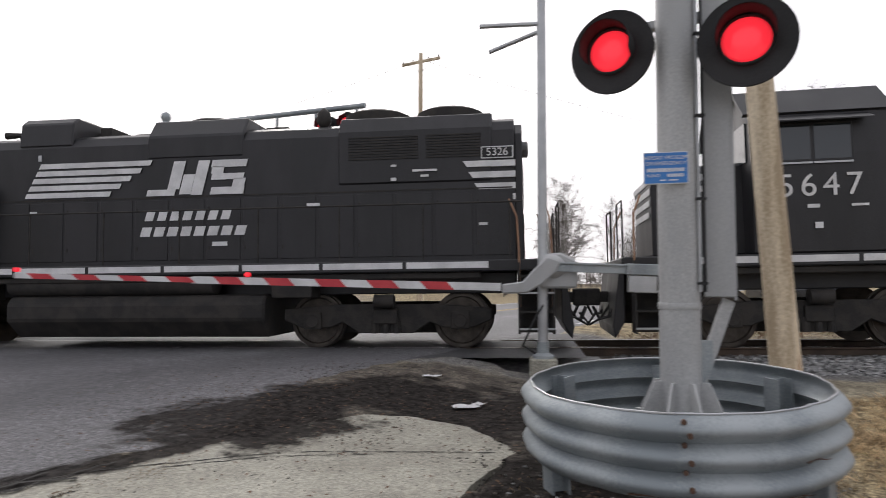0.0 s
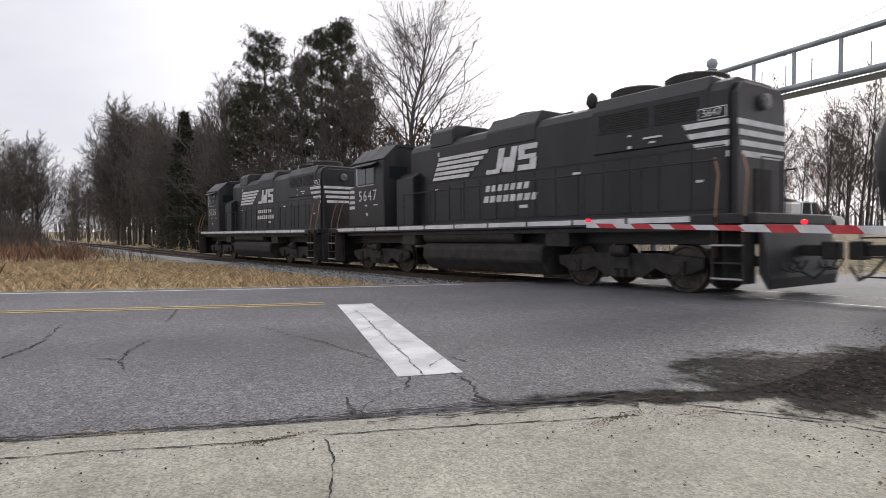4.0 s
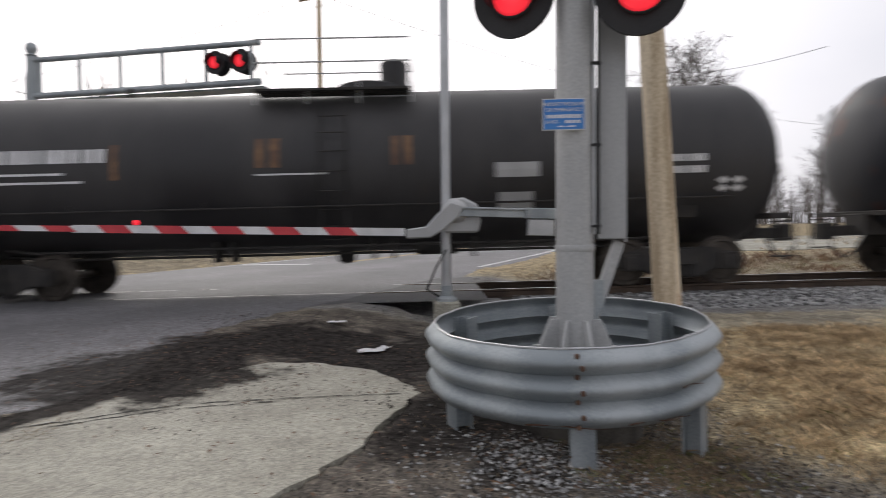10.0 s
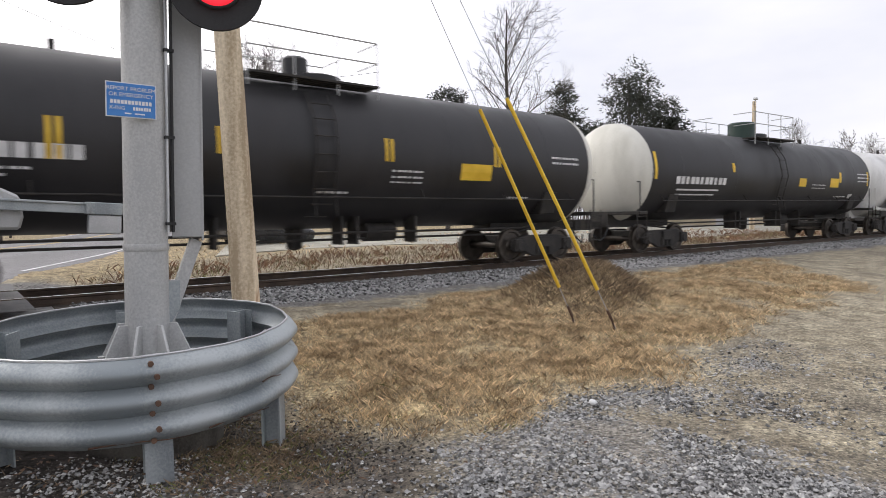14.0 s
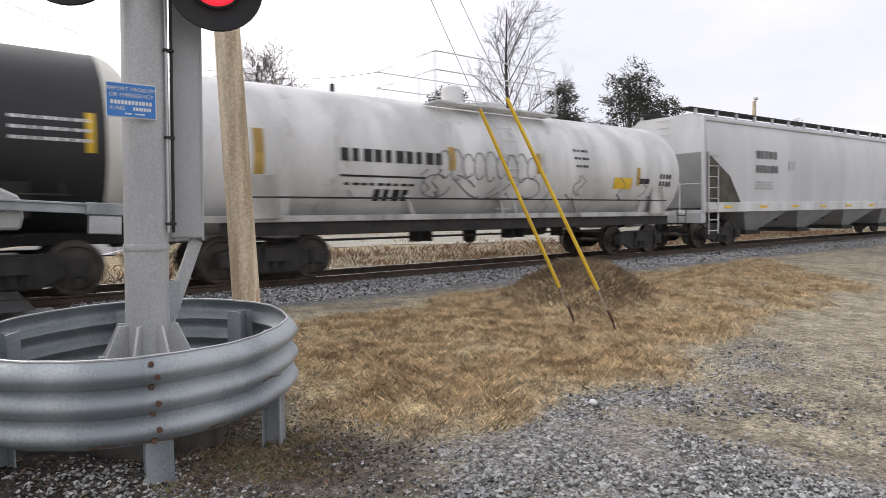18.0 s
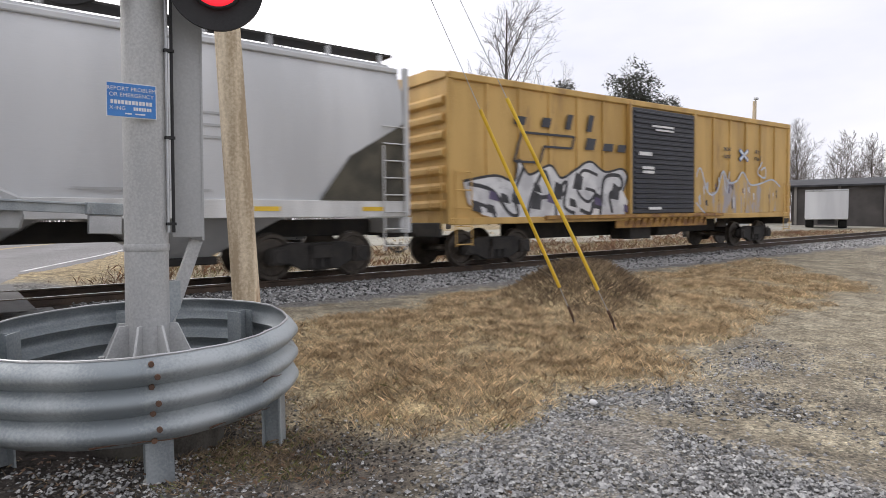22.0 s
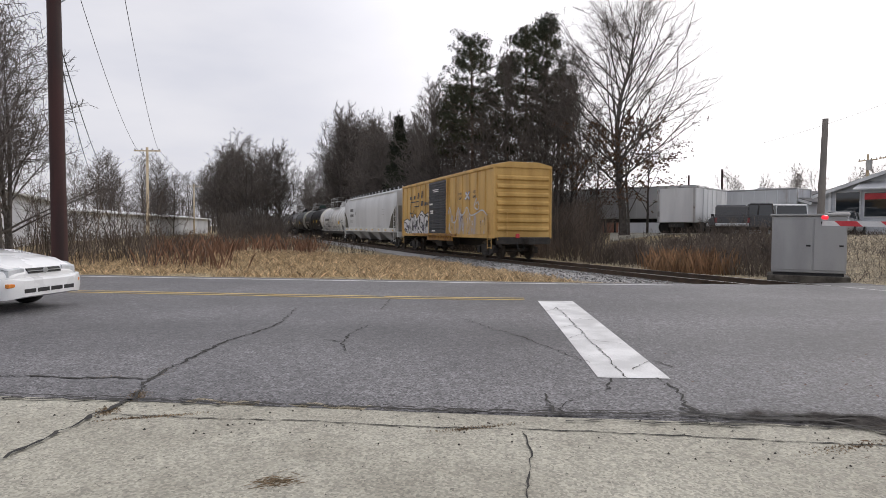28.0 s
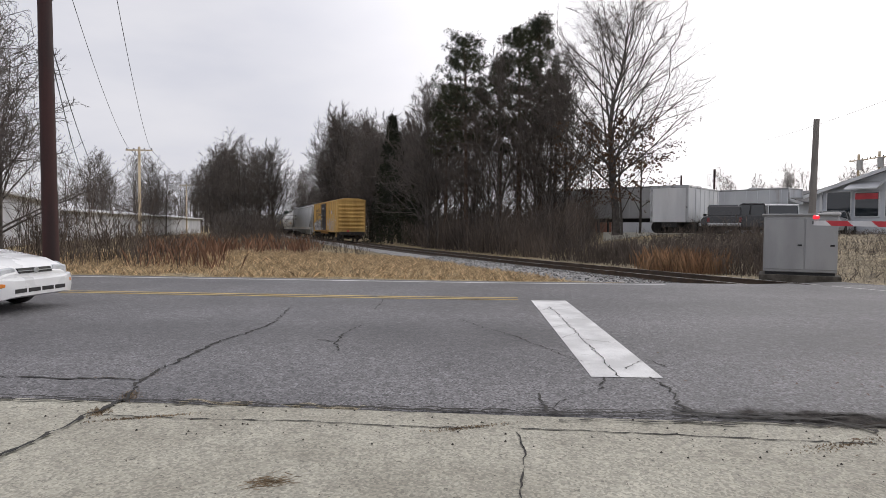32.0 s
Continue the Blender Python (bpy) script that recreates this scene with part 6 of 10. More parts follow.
tank_car(77.73, 15.75, TANK_RUST, None, "blue-black tank car with rust-red patches and amber tabs", panels="m,-7.24,-7.17,2.15,2.97 m,-7.11,-7.04,2.15,2.97 w,-6.3,-5.5,2.3,2.47,4 w,-5.4,-4.6,2.3,2.47,4 w,-6.3,-4.6,2.12,2.16,12 m,-4.48,-4.41,2.4,2.82 m,-4.35,-4.28,2.4,2.82 m,-1.78,-1.71,2.4,2.82 m,-1.65,-1.58,2.4,2.82 m,1.46,1.53,2.4,2.82 m,1.59,1.66,2.4,2.82 m,4.10,4.17,2.4,2.82 m,4.23,4.30,2.4,2.82 m,7.11,7.18,2.2,3.0 m,7.24,7.31,2.2,3.0 d,6.4,6.6,1.7,1.76 w,5.77,6.76,2.6,2.64,8 w,5.77,6.76,2.46,2.5,8 w,5.77,6.76,2.32,2.36,8 a,1.8,3.5,2.2,2.5,6 m,4.8,5.05,2.3,2.5", tall=0.1, drop=0.22)
tank_car(95.35, 17.05, TANK_BLACK, CREAM, "black tank car with cream-white ends and yellow tabs", panels="y,-7.75,-7.58,2.1,3.0 w,-6.7,-3.9,2.18,2.4,12 w,-6.65,-4.6,2.02,2.06,14 w,-6.65,-4.9,1.92,1.96,11 y,-4.45,-4.38,2.18,2.8 y,-4.32,-4.25,2.18,2.8 y,-2.01,-1.94,2.38,2.84 y,-1.88,-1.81,2.38,2.84 y,1.32,1.39,2.4,2.86 y,1.45,1.52,2.4,2.86 y,4.26,4.33,2.4,2.86 y,4.39,4.46,2.4,2.86 p,3.3,4.2,2.08,2.44 w,1.5,2.3,2.2,2.24,6 w,1.5,2.3,2.08,2.12,6 w,1.5,2.3,1.98,2.01,6 w,6.2,7.2,2.55,2.6,8 w,6.2,7.2,2.68,2.73,8 w,-0.1,0.6,1.75,1.79,5 w,4.9,5.6,1.7,1.74,5", style="low", valve=0.1, drop=0.12)
tank_car(113.4, 17.05, TANK_BLACK, CREAM, "black tank car with cream-white ends and a rust-stained leading head", panels="y,-7.48,-7.36,2.3,3.1 w,-6.4,-3.6,2.18,2.4,11 w,-6.3,-4.0,1.98,2.03 w,-6.3,-4.2,1.84,1.88 y,-3.3,-3.15,2.6,2.9 p,1.3,1.84,2.2,2.5 w,2.34,3.48,2.14,2.17,9 w,2.34,3.48,2.26,2.29,9 p,3.85,4.6,2.2,2.55 y,4.62,4.82,2.4,2.8 w,4.54,5.6,1.82,1.86,7 w,5.8,6.2,1.78,1.95,3 w,6.35,7.4,2.45,2.5,8 w,6.35,7.4,2.6,2.65,8 w,6.35,7.4,2.75,2.8,8 y,7.3,7.42,2.3,2.9", style="low", valve=-0.07, drop=0.12, housing=0.48, tall=0.05)
tank_car(129.4, 15.6, TANK_WHITE, None, "grimy white tank car with a railed top platform", style="white", panels="m,-6.1,-5.9,2.08,2.98 k,-4.4,-1.9,2.48,2.73,10 k,-4.4,-2.4,2.18,2.22 m,-1.8,-1.6,2.38,2.88 m,0.9,1.05,2.38,2.88 k,-4.3,-2.6,2.02,2.07,9 k,-3.6,-2.7,1.72,1.95,4 k,2.3,2.9,3.0,3.06,4 k,2.3,2.9,2.8,2.86,4 k,2.35,2.85,2.6,2.66,4 p,3.9,4.7,2.08,2.38 m,4.9,5.05,2.18,2.68 k,5.0,5.5,2.23,2.38 k,6.0,6.6,2.18,2.53,4", drop=0.22)
dress_white_tank(CARS[-1][0], 15.6)
hopper_car(147.65, 20.6)
boxcar(166.57, 15.65)


# ---- crossing signals, gate, poles
FACE = -R_DIR  # towards the traffic on the eye's side


def face_pose(x, y, z, d=None):
    """A pose whose -y axis looks along d (level)."""
    d = d or FACE
    return Matrix.Translation((x, y, z)) @ Matrix.Rotation(math.atan2(d.x, -d.y), 4, "Z")


def flasher(parent, at, lit, r=0.3):
    """A round crossing lamp: black background disc, visor and red lens; looks along -y."""
    disc = part("backing_disc", Mesh().lathe([(-0.02, r - 0.02), (-0.03, r), (0.0, r), (0.012, r - 0.015)], 40, "y"), BLACK_MATT, parent, "round black backing disc", at=at, smooth=40)
    part("lens", Mesh().lathe([(-0.028, 0.158), (-0.06, 0.14), (-0.08, 0.08), (-0.086, 0.004)], 28, "y"), RED_LIT if lit else RED_DARK, disc, "lit red lens" if lit else "dark red lens", smooth=True)
    part("lens_rim", Mesh().lathe([(-0.03, 0.155), (-0.055, 0.16), (-0.055, 0.172), (-0.03, 0.178)], 28, "y", closed=False), BLACK_MATT, disc, smooth=True)
    v = Mesh()
    rows = []
    for k in range(25):
        a = radians(-25 + 230 * k / 24)
        rows.append([(0.175 * math.cos(a), -0.03, 0.175 * math.sin(a)), (0.18 * math.cos(a), -0.21 if 0 < math.sin(a) + 0.3 else -0.12, 0.18 * math.sin(a))])
    v.sheet(rows).sheet([[(x * 1.03, y, z * 1.03) for x, y, z in row] for row in rows])
    part("visor", v, BLACK_MATT, disc, "black lamp visor")
    part("lamp_housing", Mesh().lathe([(0.01, 0.16), (0.12, 0.14), (0.16, 0.05), (0.165, 0.004)], 20, "y"), BLACK_MATT, disc, smooth=True)
    return disc


FOOTING = surf("stained_concrete", (0.05, 0.043, 0.036), (0.11, 0.10, 0.085), 5.0, 0.95, bump=0.006)


def build_mast():
    x0, y0 = at_angle(-13.43, 4.85)
    gz = ground_z(x0, y0) + 0.156  # the footing stands proud of the dip
    mast = thing("crossing_signal_mast", "grey steel signal mast with red lamps inside a guard ring", "crossing signal", at=pose(x0, y0, gz))
    part("foundation", Mesh().lathe([(-0.36, 0.5), (0.30, 0.5), (0.34, 0.46), (0.34, 0.0)], 24), FOOTING, mast, "soil-stained round concrete footing", smooth=40)
    part("pole", Mesh().lathe([(0.36, 0.143), (5.6, 0.135)], 32), MAST_GREY, mast, "grey galvanised mast tube", smooth=40)
    part("pole_band", Mesh().lathe([(1.17, 0.146), (1.18, 0.149), (1.21, 0.149), (1.22, 0.146)], 32, closed=False), MAST_GREY, mast, smooth=40)
    part("base_flange", Mesh().lathe([(0.34, 0.33), (0.385, 0.33), (0.385, 0.14)], 24), MAST_GREY, mast, "bolted base flange", bevel=0.004)
    for k in range(8):
        a = math.tau * (k + 0.3) / 8
        part("gusset", Mesh().prism([(0.135, 0.385), (0.31, 0.385), (0.31, 0.42), (0.2, 0.66), (0.135, 0.66)], -0.009, 0.009, "y", m=Matrix.Rotation(a, 4, "Z")), MAST_GREY, mast, "triangular base gusset", bevel=0.003)
        part("anchor_nut", Mesh().cyl((0.29 * math.cos(a + 0.4), 0.29 * math.sin(a + 0.4), 0.385), (0.29 * math.cos(a + 0.4), 0.29 * math.sin(a + 0.4), 0.45), 0.025, 6), MAST_GREY, mast)
    # long cable box, conduits and its stay, seen beside the pole
    bx, by = at_angle(-16.6, 4.98)
    box = part("cable_box", Mesh().box(-0.105, 0.105, -0.06, 0.06, 1.26, 5.2), GREY_PAINT, mast, "long pale grey cable box beside the pole", at=pose(bx - x0, by - y0, -gz, 0, 0, -16), bevel=0.008)
    part("box_edge", Mesh().box(0.098, 0.112, -0.066, 0.066, 1.24, 5.2), GREY_PAINT, box)
    cx, cy = at_angle(-15.28, 4.78)
    for dx in (-0.013, 0.02):
        part("conduit", Mesh().tube([(cx - x0 + dx, cy - y0, 1.3 - gz), (cx - x0 + dx, cy - y0, 5.0)], 0.011, 8), ALU if dx < 0 else BLACK_MATT, mast, "thin conduit along the mast")
    for z in (1.35, 1.95, 2.55, 3.15):
        part("conduit_clamp", Mesh().box(cx - x0 - 0.03, cx - x0 + 0.035, cy - y0 - 0.02, cy - y0 + 0.02, z - gz, z - gz + 0.02), BLACK_MATT, mast)
    part("stay", Mesh().bar((bx - x0 + 0.06, by - y0, 1.24 - gz), (0.12, 0.0, 0.62), 0.03, 0.09), MAST_GREY, mast, "slanting steel stay")
    part("stay_plate", Mesh().prism([(0.1, 0.55), (0.22, 0.75), (0.22, 0.95), (0.1, 0.95)], -0.01, 0.01, "y"), GALV, mast)
    arm = part("cross_arm", Mesh().box(-0.62, 0.62, -0.04, 0.04, -0.035, 0.035), GREY_PAINT, mast, "lamp cross arm", at=face_pose(0, -0.0, 3.36 - gz) @ pose(0.03, 0.16, 0), bevel=0.008)
    for off, lit, z in ((-0.42, True, 3.09), (0.49, True, 3.0)):
        # the lamp on the left of the face is the one further across the road
        flasher(mast, face_pose(0, 0, z - gz) @ pose(off, -0.16, 0, 0, 0, 6 * off), lit, 0.315)
    for off in (-0.46, 0.46):
        part("lamp_hanger", Mesh().box(-0.03, 0.03, -0.03, 0.03, -0.3, 0.0), BLACK_MATT, mast, at=face_pose(0, 0, 3.36 - gz) @ pose(off, 0.05, 0))
    sx, sy = at_angle(-12.5, 4.66)
    sign = part("notice_plate", Mesh().box(-0.152, 0.152, -0.003, 0.003, -0.115, 0.115), WHITE, mast, "small blue emergency notice plate", at=face_pose(sx - x0, sy - y0, 2.175 - gz, Vector((-0.12, -0.99))), bevel=0.002)
    part("plate_face", Mesh().box(-0.145, 0.145, -0.006, -0.003, -0.108, 0.108), BLUE_SIGN, sign, "blue face of the plate")
    for txt, z, sz in (("REPORT PROBLEM", 0.072, 0.036), ("OR EMERGENCY", 0.032, 0.036)):
        letters("notice_line", txt, sz, WHITE, sign, pose(0, -0.0075, z, 90), "white notice words", 0.002)
    bars(sign, "notice_bar", [(-0.125 + k * 0.021, -0.109 + k * 0.021, -0.028, -0.002) for k in range(12)], WHITE, -0.0065, "white bars", 0.001)
    letters("notice_line", "X-ING", 0.034, WHITE, sign, pose(-0.085, -0.0075, -0.055, 90), "white notice words", 0.002)
    bars(sign, "notice_bar", [(0.01 + k * 0.016, 0.022 + k * 0.016, -0.065, -0.043) for k in range(7)] + [(-0.04, 0.0, -0.092, -0.083), (0.02, 0.08, -0.092, -0.083)], WHITE, -0.0065, "white bars", 0.001)


build_mast()


BOLT = surf("rusted_bolt", (0.07, 0.04, 0.028), (0.15, 0.085, 0.055), 8.0, 0.8)


def build_ring():
    cx, cy = at_angle(-12.73, 4.85)
    gz = ground_z(cx, cy)
    R, z0, z1 = 1.045, 0.165, 0.662
    ring = thing("guard_ring", "round galvanised corrugated guardrail on steel posts round the signal mast", "guardrail", at=pose(cx, cy, 0.41) @ Matrix.Rotation(radians(2.7), 4, (cy, -cx, 0)) @ Matrix.Rotation(radians(-1.4), 4, (cx, cy, 0)) @ pose(0, 0, -0.41))
    front = math.atan2(-cy, -cx) + 0.05

    def prof(t):
        """Radius along the beam's height, t from 0 to 1: three ridges."""
        return R - 0.045 + 0.075 * (0.5 - 0.5 * math.cos(math.tau * 3 * t)) ** 0.5 * (1.0 if 0.02 < t < 0.98 else 0.3)

    for half in (0, 1):
        m = Mesh()
        a0 = front + math.pi * half - 0.03
        a1 = a0 + math.pi + 0.10
        out = 0.006 * (1 - half)
        rows_o, rows_i = [], []
        for k in range(57):
            a = a0 + (a1 - a0) * k / 56
            dent = 0.006 * math.sin(a * 9) + 0.004 * math.sin(a * 23)
            rows_o.append([((prof(t) + out + dent) * math.cos(a), (prof(t) + out + dent) * math.sin(a), z0 + (z1 - z0) * t) for t in (j / 30 for j in range(31))])
            rows_i.append([((prof(t) + out + dent - 0.004) * math.cos(a), (prof(t) + out + dent - 0.004) * math.sin(a), z0 + (z1 - z0) * t) for t in (j / 30 for j in range(31))])
        m.sheet(rows_o).sheet([r[::-1] for r in rows_i])
        for j in (0, 30):
            m.sheet([[r[j], q[j]] for r, q in zip(rows_o, rows_i)])
        for k in (0, 56):
            m.sheet([[p, q] for p, q in zip(rows_o[k], rows_i[k])])
        lip = Mesh().tube([(r[30][0], r[30][1], r[30][2] + 0.002) for r in rows_o], 0.008, 6)
        beam = part("corrugated_beam", m, GALV, ring, "three-ridged galvanised beam", smooth=50)
        part("rolled_lip", lip, ALU, beam, "worn bright upper lip")
        for a, t, wd in ((0.25, 0.06, 0.34), (0.62, 0.42, 0.2), (-0.35, 0.05, 0.5), (0.5, 0.03, 0.22)):
            a += front + 0.05 + math.pi * half
            pts = [((prof(t) + 0.016) * math.cos(a + wd * q), (prof(t) + 0.016) * math.sin(a + wd * q), z0 + (z1 - z0) * t + 0.012 * math.sin(5 * q)) for q in (0, 0.25, 0.5, 0.75, 1)]
            part("scrape_mark", Mesh().tube(pts, 0.006, 4, 0.002), BOLT, beam, "dark scraped dent")
        for j, da in ((0.06, 0.02), (0.2, 0.045), (0.36, 0.02), (0.5, 0.045), (0.66, 0.02), (0.8, 0.045), (0.94, 0.02)):
            a = a0 + 0.02 + da
            rr = prof(j) + 0.008
            part("splice_bolt", Mesh().cyl((rr * math.cos(a), rr * math.sin(a), z0 + (z1 - z0) * j), ((rr + 0.02) * math.cos(a), (rr + 0.02) * math.sin(a), z0 + (z1 - z0) * j), 0.016, 8), BOLT, ring, "rusty splice bolt")
    for k in range(6):
        a = front + 0.04 + math.tau * k / 6
        zb = ground_z(cx + math.cos(a), cy + math.sin(a)) - 0.25
        m = Mesh().box(-0.012, 0.0, -0.075, 0.075, zb, 0.60).box(-0.13, -0.118, -0.075, 0.075, zb, 0.60).box(-0.12, -0.01, -0.005, 0.005, zb, 0.60)
        part("post", m, GALV, ring, "steel guardrail post", at=Matrix.Rotation(a, 4, "Z") @ pose(R - 0.052, 0, 0))


build_ring()


def build_gate():
    gx, gy = 0.30, 9.55
    gz = ground_z(gx, gy)
    gate = thing("crossing_gate", "lowered crossing gate with a long red and white striped arm", "crossing gate", at=pose(gx, gy, gz))
    part("footing", Mesh().box(-0.2, 0.2, -0.2, 0.2, -0.15, 0.26), CONCRETE, gate, "concrete footing block", bevel=0.02)
    part("post", Mesh().lathe([(0.26, 0.075), (6.6, 0.07)], 20), ALU, gate, "slender silver gate post", smooth=40)
    for a, b in (((0, 0, 5.38), (-0.95, -0.1, 5.34)), ((0, 0, 5.27), (-0.82, 0.35, 5.1))):
        part("post_bracket", Mesh().tube([a, b], 0.035, 8), ALU, gate, "side bracket on the gate post")
    part("post_collar", Mesh().lathe([(0.26, 0.16), (0.3, 0.16), (0.34, 0.09), (0.5, 0.085)], 16), GALV, gate, smooth=40)
    mech = part("gate_motor", Mesh().prism([(-0.1, -0.26), (0.42, -0.26), (0.46, -0.1), (0.42, 0.16), (0.2, 0.27), (-0.02, 0.25), (-0.14, 0.1)], -0.17, 0.17, "y"), GREY_PAINT, gate, "grey gate motor housing", at=pose(0.06, -0.05, 1.55 - gz), bevel=0.03)
    part("motor_cover", Mesh().lathe([(-0.26, 0.0), (-0.26, 0.1), (-0.2, 0.17), (-0.16, 0.18)], 20, "y", m=pose(0.08, 0, 0.06)), GREY_PAINT, mech, smooth=40)
    part("counterweight_arm", Mesh().box(0.1, 1.15, -0.02, 0.02, -0.06, 0.08).box(0.1, 1.15, -0.05, 0.05, 0.05, 0.08), GALV, mech, "counterweight arm", at=pose(0, -0.25, 0.05, 0, 2), bevel=0.006)
    part("counterweight", Mesh().box(1.12, 1.55, -0.09, 0.09, -0.07, 0.09), GALV, mech, "steel counterweight", at=pose(0, -0.25, 0.05, 0, 2), bevel=0.01)
    part("hanging_weight", Mesh().box(1.15, 1.54, -0.07, 0.07, -0.32, -0.075), ALU, mech, "hanging pale weight plate", at=pose(0, -0.25, 0.05, 0, 2), bevel=0.01)
    part("arm_socket", Mesh().prism([(0.2, 0.14), (0.0, 0.2), (-0.2, 0.02), (-0.36, -0.16), (-0.66, -0.2), (-0.66, -0.34), (-0.3, -0.33), (-0.08, -0.2), (0.12, -0.02)], -0.05, 0.05, "y"), GREY_PAINT, mech, "curved arm socket", at=pose(0, -0.26, 0), bevel=0.02)
    # the striped arm, in two telescoping lengths
    root, tip = Vector((-0.62, -0.28, 1.31 - gz)), Vector((-8.72, -0.10, 1.47 - gz))
    d = (tip - root).normalized()
    arm = part("arm", Mesh().bar(root, root + d * 4.9, 0.03, 0.115).bar(root + d * 4.7, tip, 0.022, 0.085), WHITE, gate, "white gate arm")
    x, k = 0.75, 0
    length = (tip - root).length
    while x < length:
        hgt = 0.118 if x < 4.9 else 0.088
        w = 0.41
        a, b = root + d * x, root + d * min(x + w, length)
        m = Mesh()
        sl = d * 0.06
        for yy in (-0.0175, 0.0175):
            m.add([a + Vector((0, yy, -hgt / 2)) - sl, b + Vector((0, yy, -hgt / 2)) - sl, b + Vector((0, yy, hgt / 2)) + sl, a + Vector((0, yy, hgt / 2)) + sl], [(0, 1, 2, 3)])
        part("red_stripe", m, RED_STRIPE, arm, "red reflective stripe", fix=False)
        x += 0.83
    for f in (0.49, 0.995):
        p = root + d * (length * f) + Vector((0, 0, 0.1))
        part("arm_light", Mesh().lathe([(-0.05, 0.015), (-0.04, 0.036), (0.04, 0.036), (0.05, 0.015)], 12, "y", m=Matrix.Translation(p)), RED_LIT, arm, "small red arm light", smooth=40)
    part("flex_cable", Mesh().tube([(0.1, 0, 1.2 - gz), (-0.15, -0.15, 0.8), (-0.3, -0.1, 0.45), (-0.1, 0.0, 0.32)], 0.018, 6), BLACK_MATT, gate)


build_gate()


def build_cantilever():
    bx, by = at_angle(31.5, 20.3)
    gz = ground_z(bx, by)
    c = thing("cantilever_signal", "tall cantilever signal with red lamps over the road", "crossing signal", at=pose(bx, by, gz))
    part("foundation", Mesh().box(-0.45, 0.45, -0.45, 0.45, -0.3, 0.45), CONCRETE, c, "concrete foundation block", bevel=0.03)
    part("mast", Mesh().lathe([(0.45, 0.14), (6.1 - gz, 0.13)], 20), GALV, c, smooth=40)
    part("ball_finial", Mesh().lathe([(6.1 - gz, 0.13), (6.14 - gz, 0.16), (6.18 - gz, 0.1), (6.3 - gz, 0.16), (6.42 - gz, 0.14), (6.5 - gz, 0.02)], 16), GALV, c, smooth=50)
    d = Vector((0.97, -0.24, 0)).normalized()
    L = 6.75
    for z in (6.0, 5.04):
        part("arm_tube", Mesh().tube([(0, 0, z - gz), d * L + Vector((0, 0, z - gz))], 0.075 if z > 5.5 else 0.085, 10), GALV, c, "horizontal arm tube", smooth=40)
    for k in range(6):
        p = d * (0.25 + k * (L - 0.5) / 5)
        part("arm_upright", Mesh().tube([p + Vector((0, 0, 5.04 - gz)), p + Vector((0, 0, 6.0 - gz))], 0.05, 8), GALV, c, smooth=40)
    walk_ = Mesh()
    walk_.bar(d * 0.3 + Vector((0.1, 0.4, 4.95 - gz)), d * L + Vector((0.1, 0.4, 4.95 - gz)), 0.5, 0.04)
    part("catwalk", walk_, GALV, c, "grated catwalk")
    for k in range(9):
        p = d * (0.5 + k * (L - 0.6) / 8) + Vector((0.1, 0.62, 0))
        part("catwalk_post", Mesh().tube([p + Vector((0, 0, 4.95 - gz)), p + Vector((0, 0, 5.85 - gz))], 0.016, 5), ALU, c)
    ld = Mesh()
    for dx in (-0.2, 0.2):
        ld.tube([(-0.3, dx, 0.8), (-0.3, dx, 5.6 - gz), (-0.2, dx, 6.0 - gz)], 0.02, 6)
    for k in range(15):
        ld.tube([(-0.3, -0.2, 1.0 + k * 0.3), (-0.3, 0.2, 1.0 + k * 0.3)], 0.014, 5)
    part("ladder", ld, ALU, c, "mast ladder")
    for k, off in enumerate((L - 1.15, L - 0.45)):
        p = d * off + Vector((0, 0, 5.55 - gz))
        for s in (1, -1):
            flasher(c, face_pose(p.x, p.y, p.z, FACE * s) @ pose(0, -0.12, 0), s > 0, 0.29)
    for k in (-1, 1):
        part("crossbuck_blade", Mesh().box(-0.6, 0.6, -0.012, 0.0, -0.11, 0.11), WHITE, c, "white crossbuck blade", at=face_pose(0, 0, 3.85 - gz) @ pose(0, -0.18 + 0.012 * k, 0, 0, 45 * k))
    for off in (-0.4, 0.4):
        flasher(c, face_pose(0, 0, 2.75 - gz) @ pose(off, -0.2, 0), off > 0, 0.28)
    part("lamp_bar", Mesh().box(-0.5, 0.5, -0.12, -0.06, -0.04, 0.04), GALV, c, at=face_pose(0, 0, 2.75 - gz))
    part("gate_motor", Mesh().box(-0.3, 0.3, -0.45, -0.15, 0.9, 1.5), GREY_PAINT, c, "grey gate motor housing", bevel=0.04)


build_cantilever()


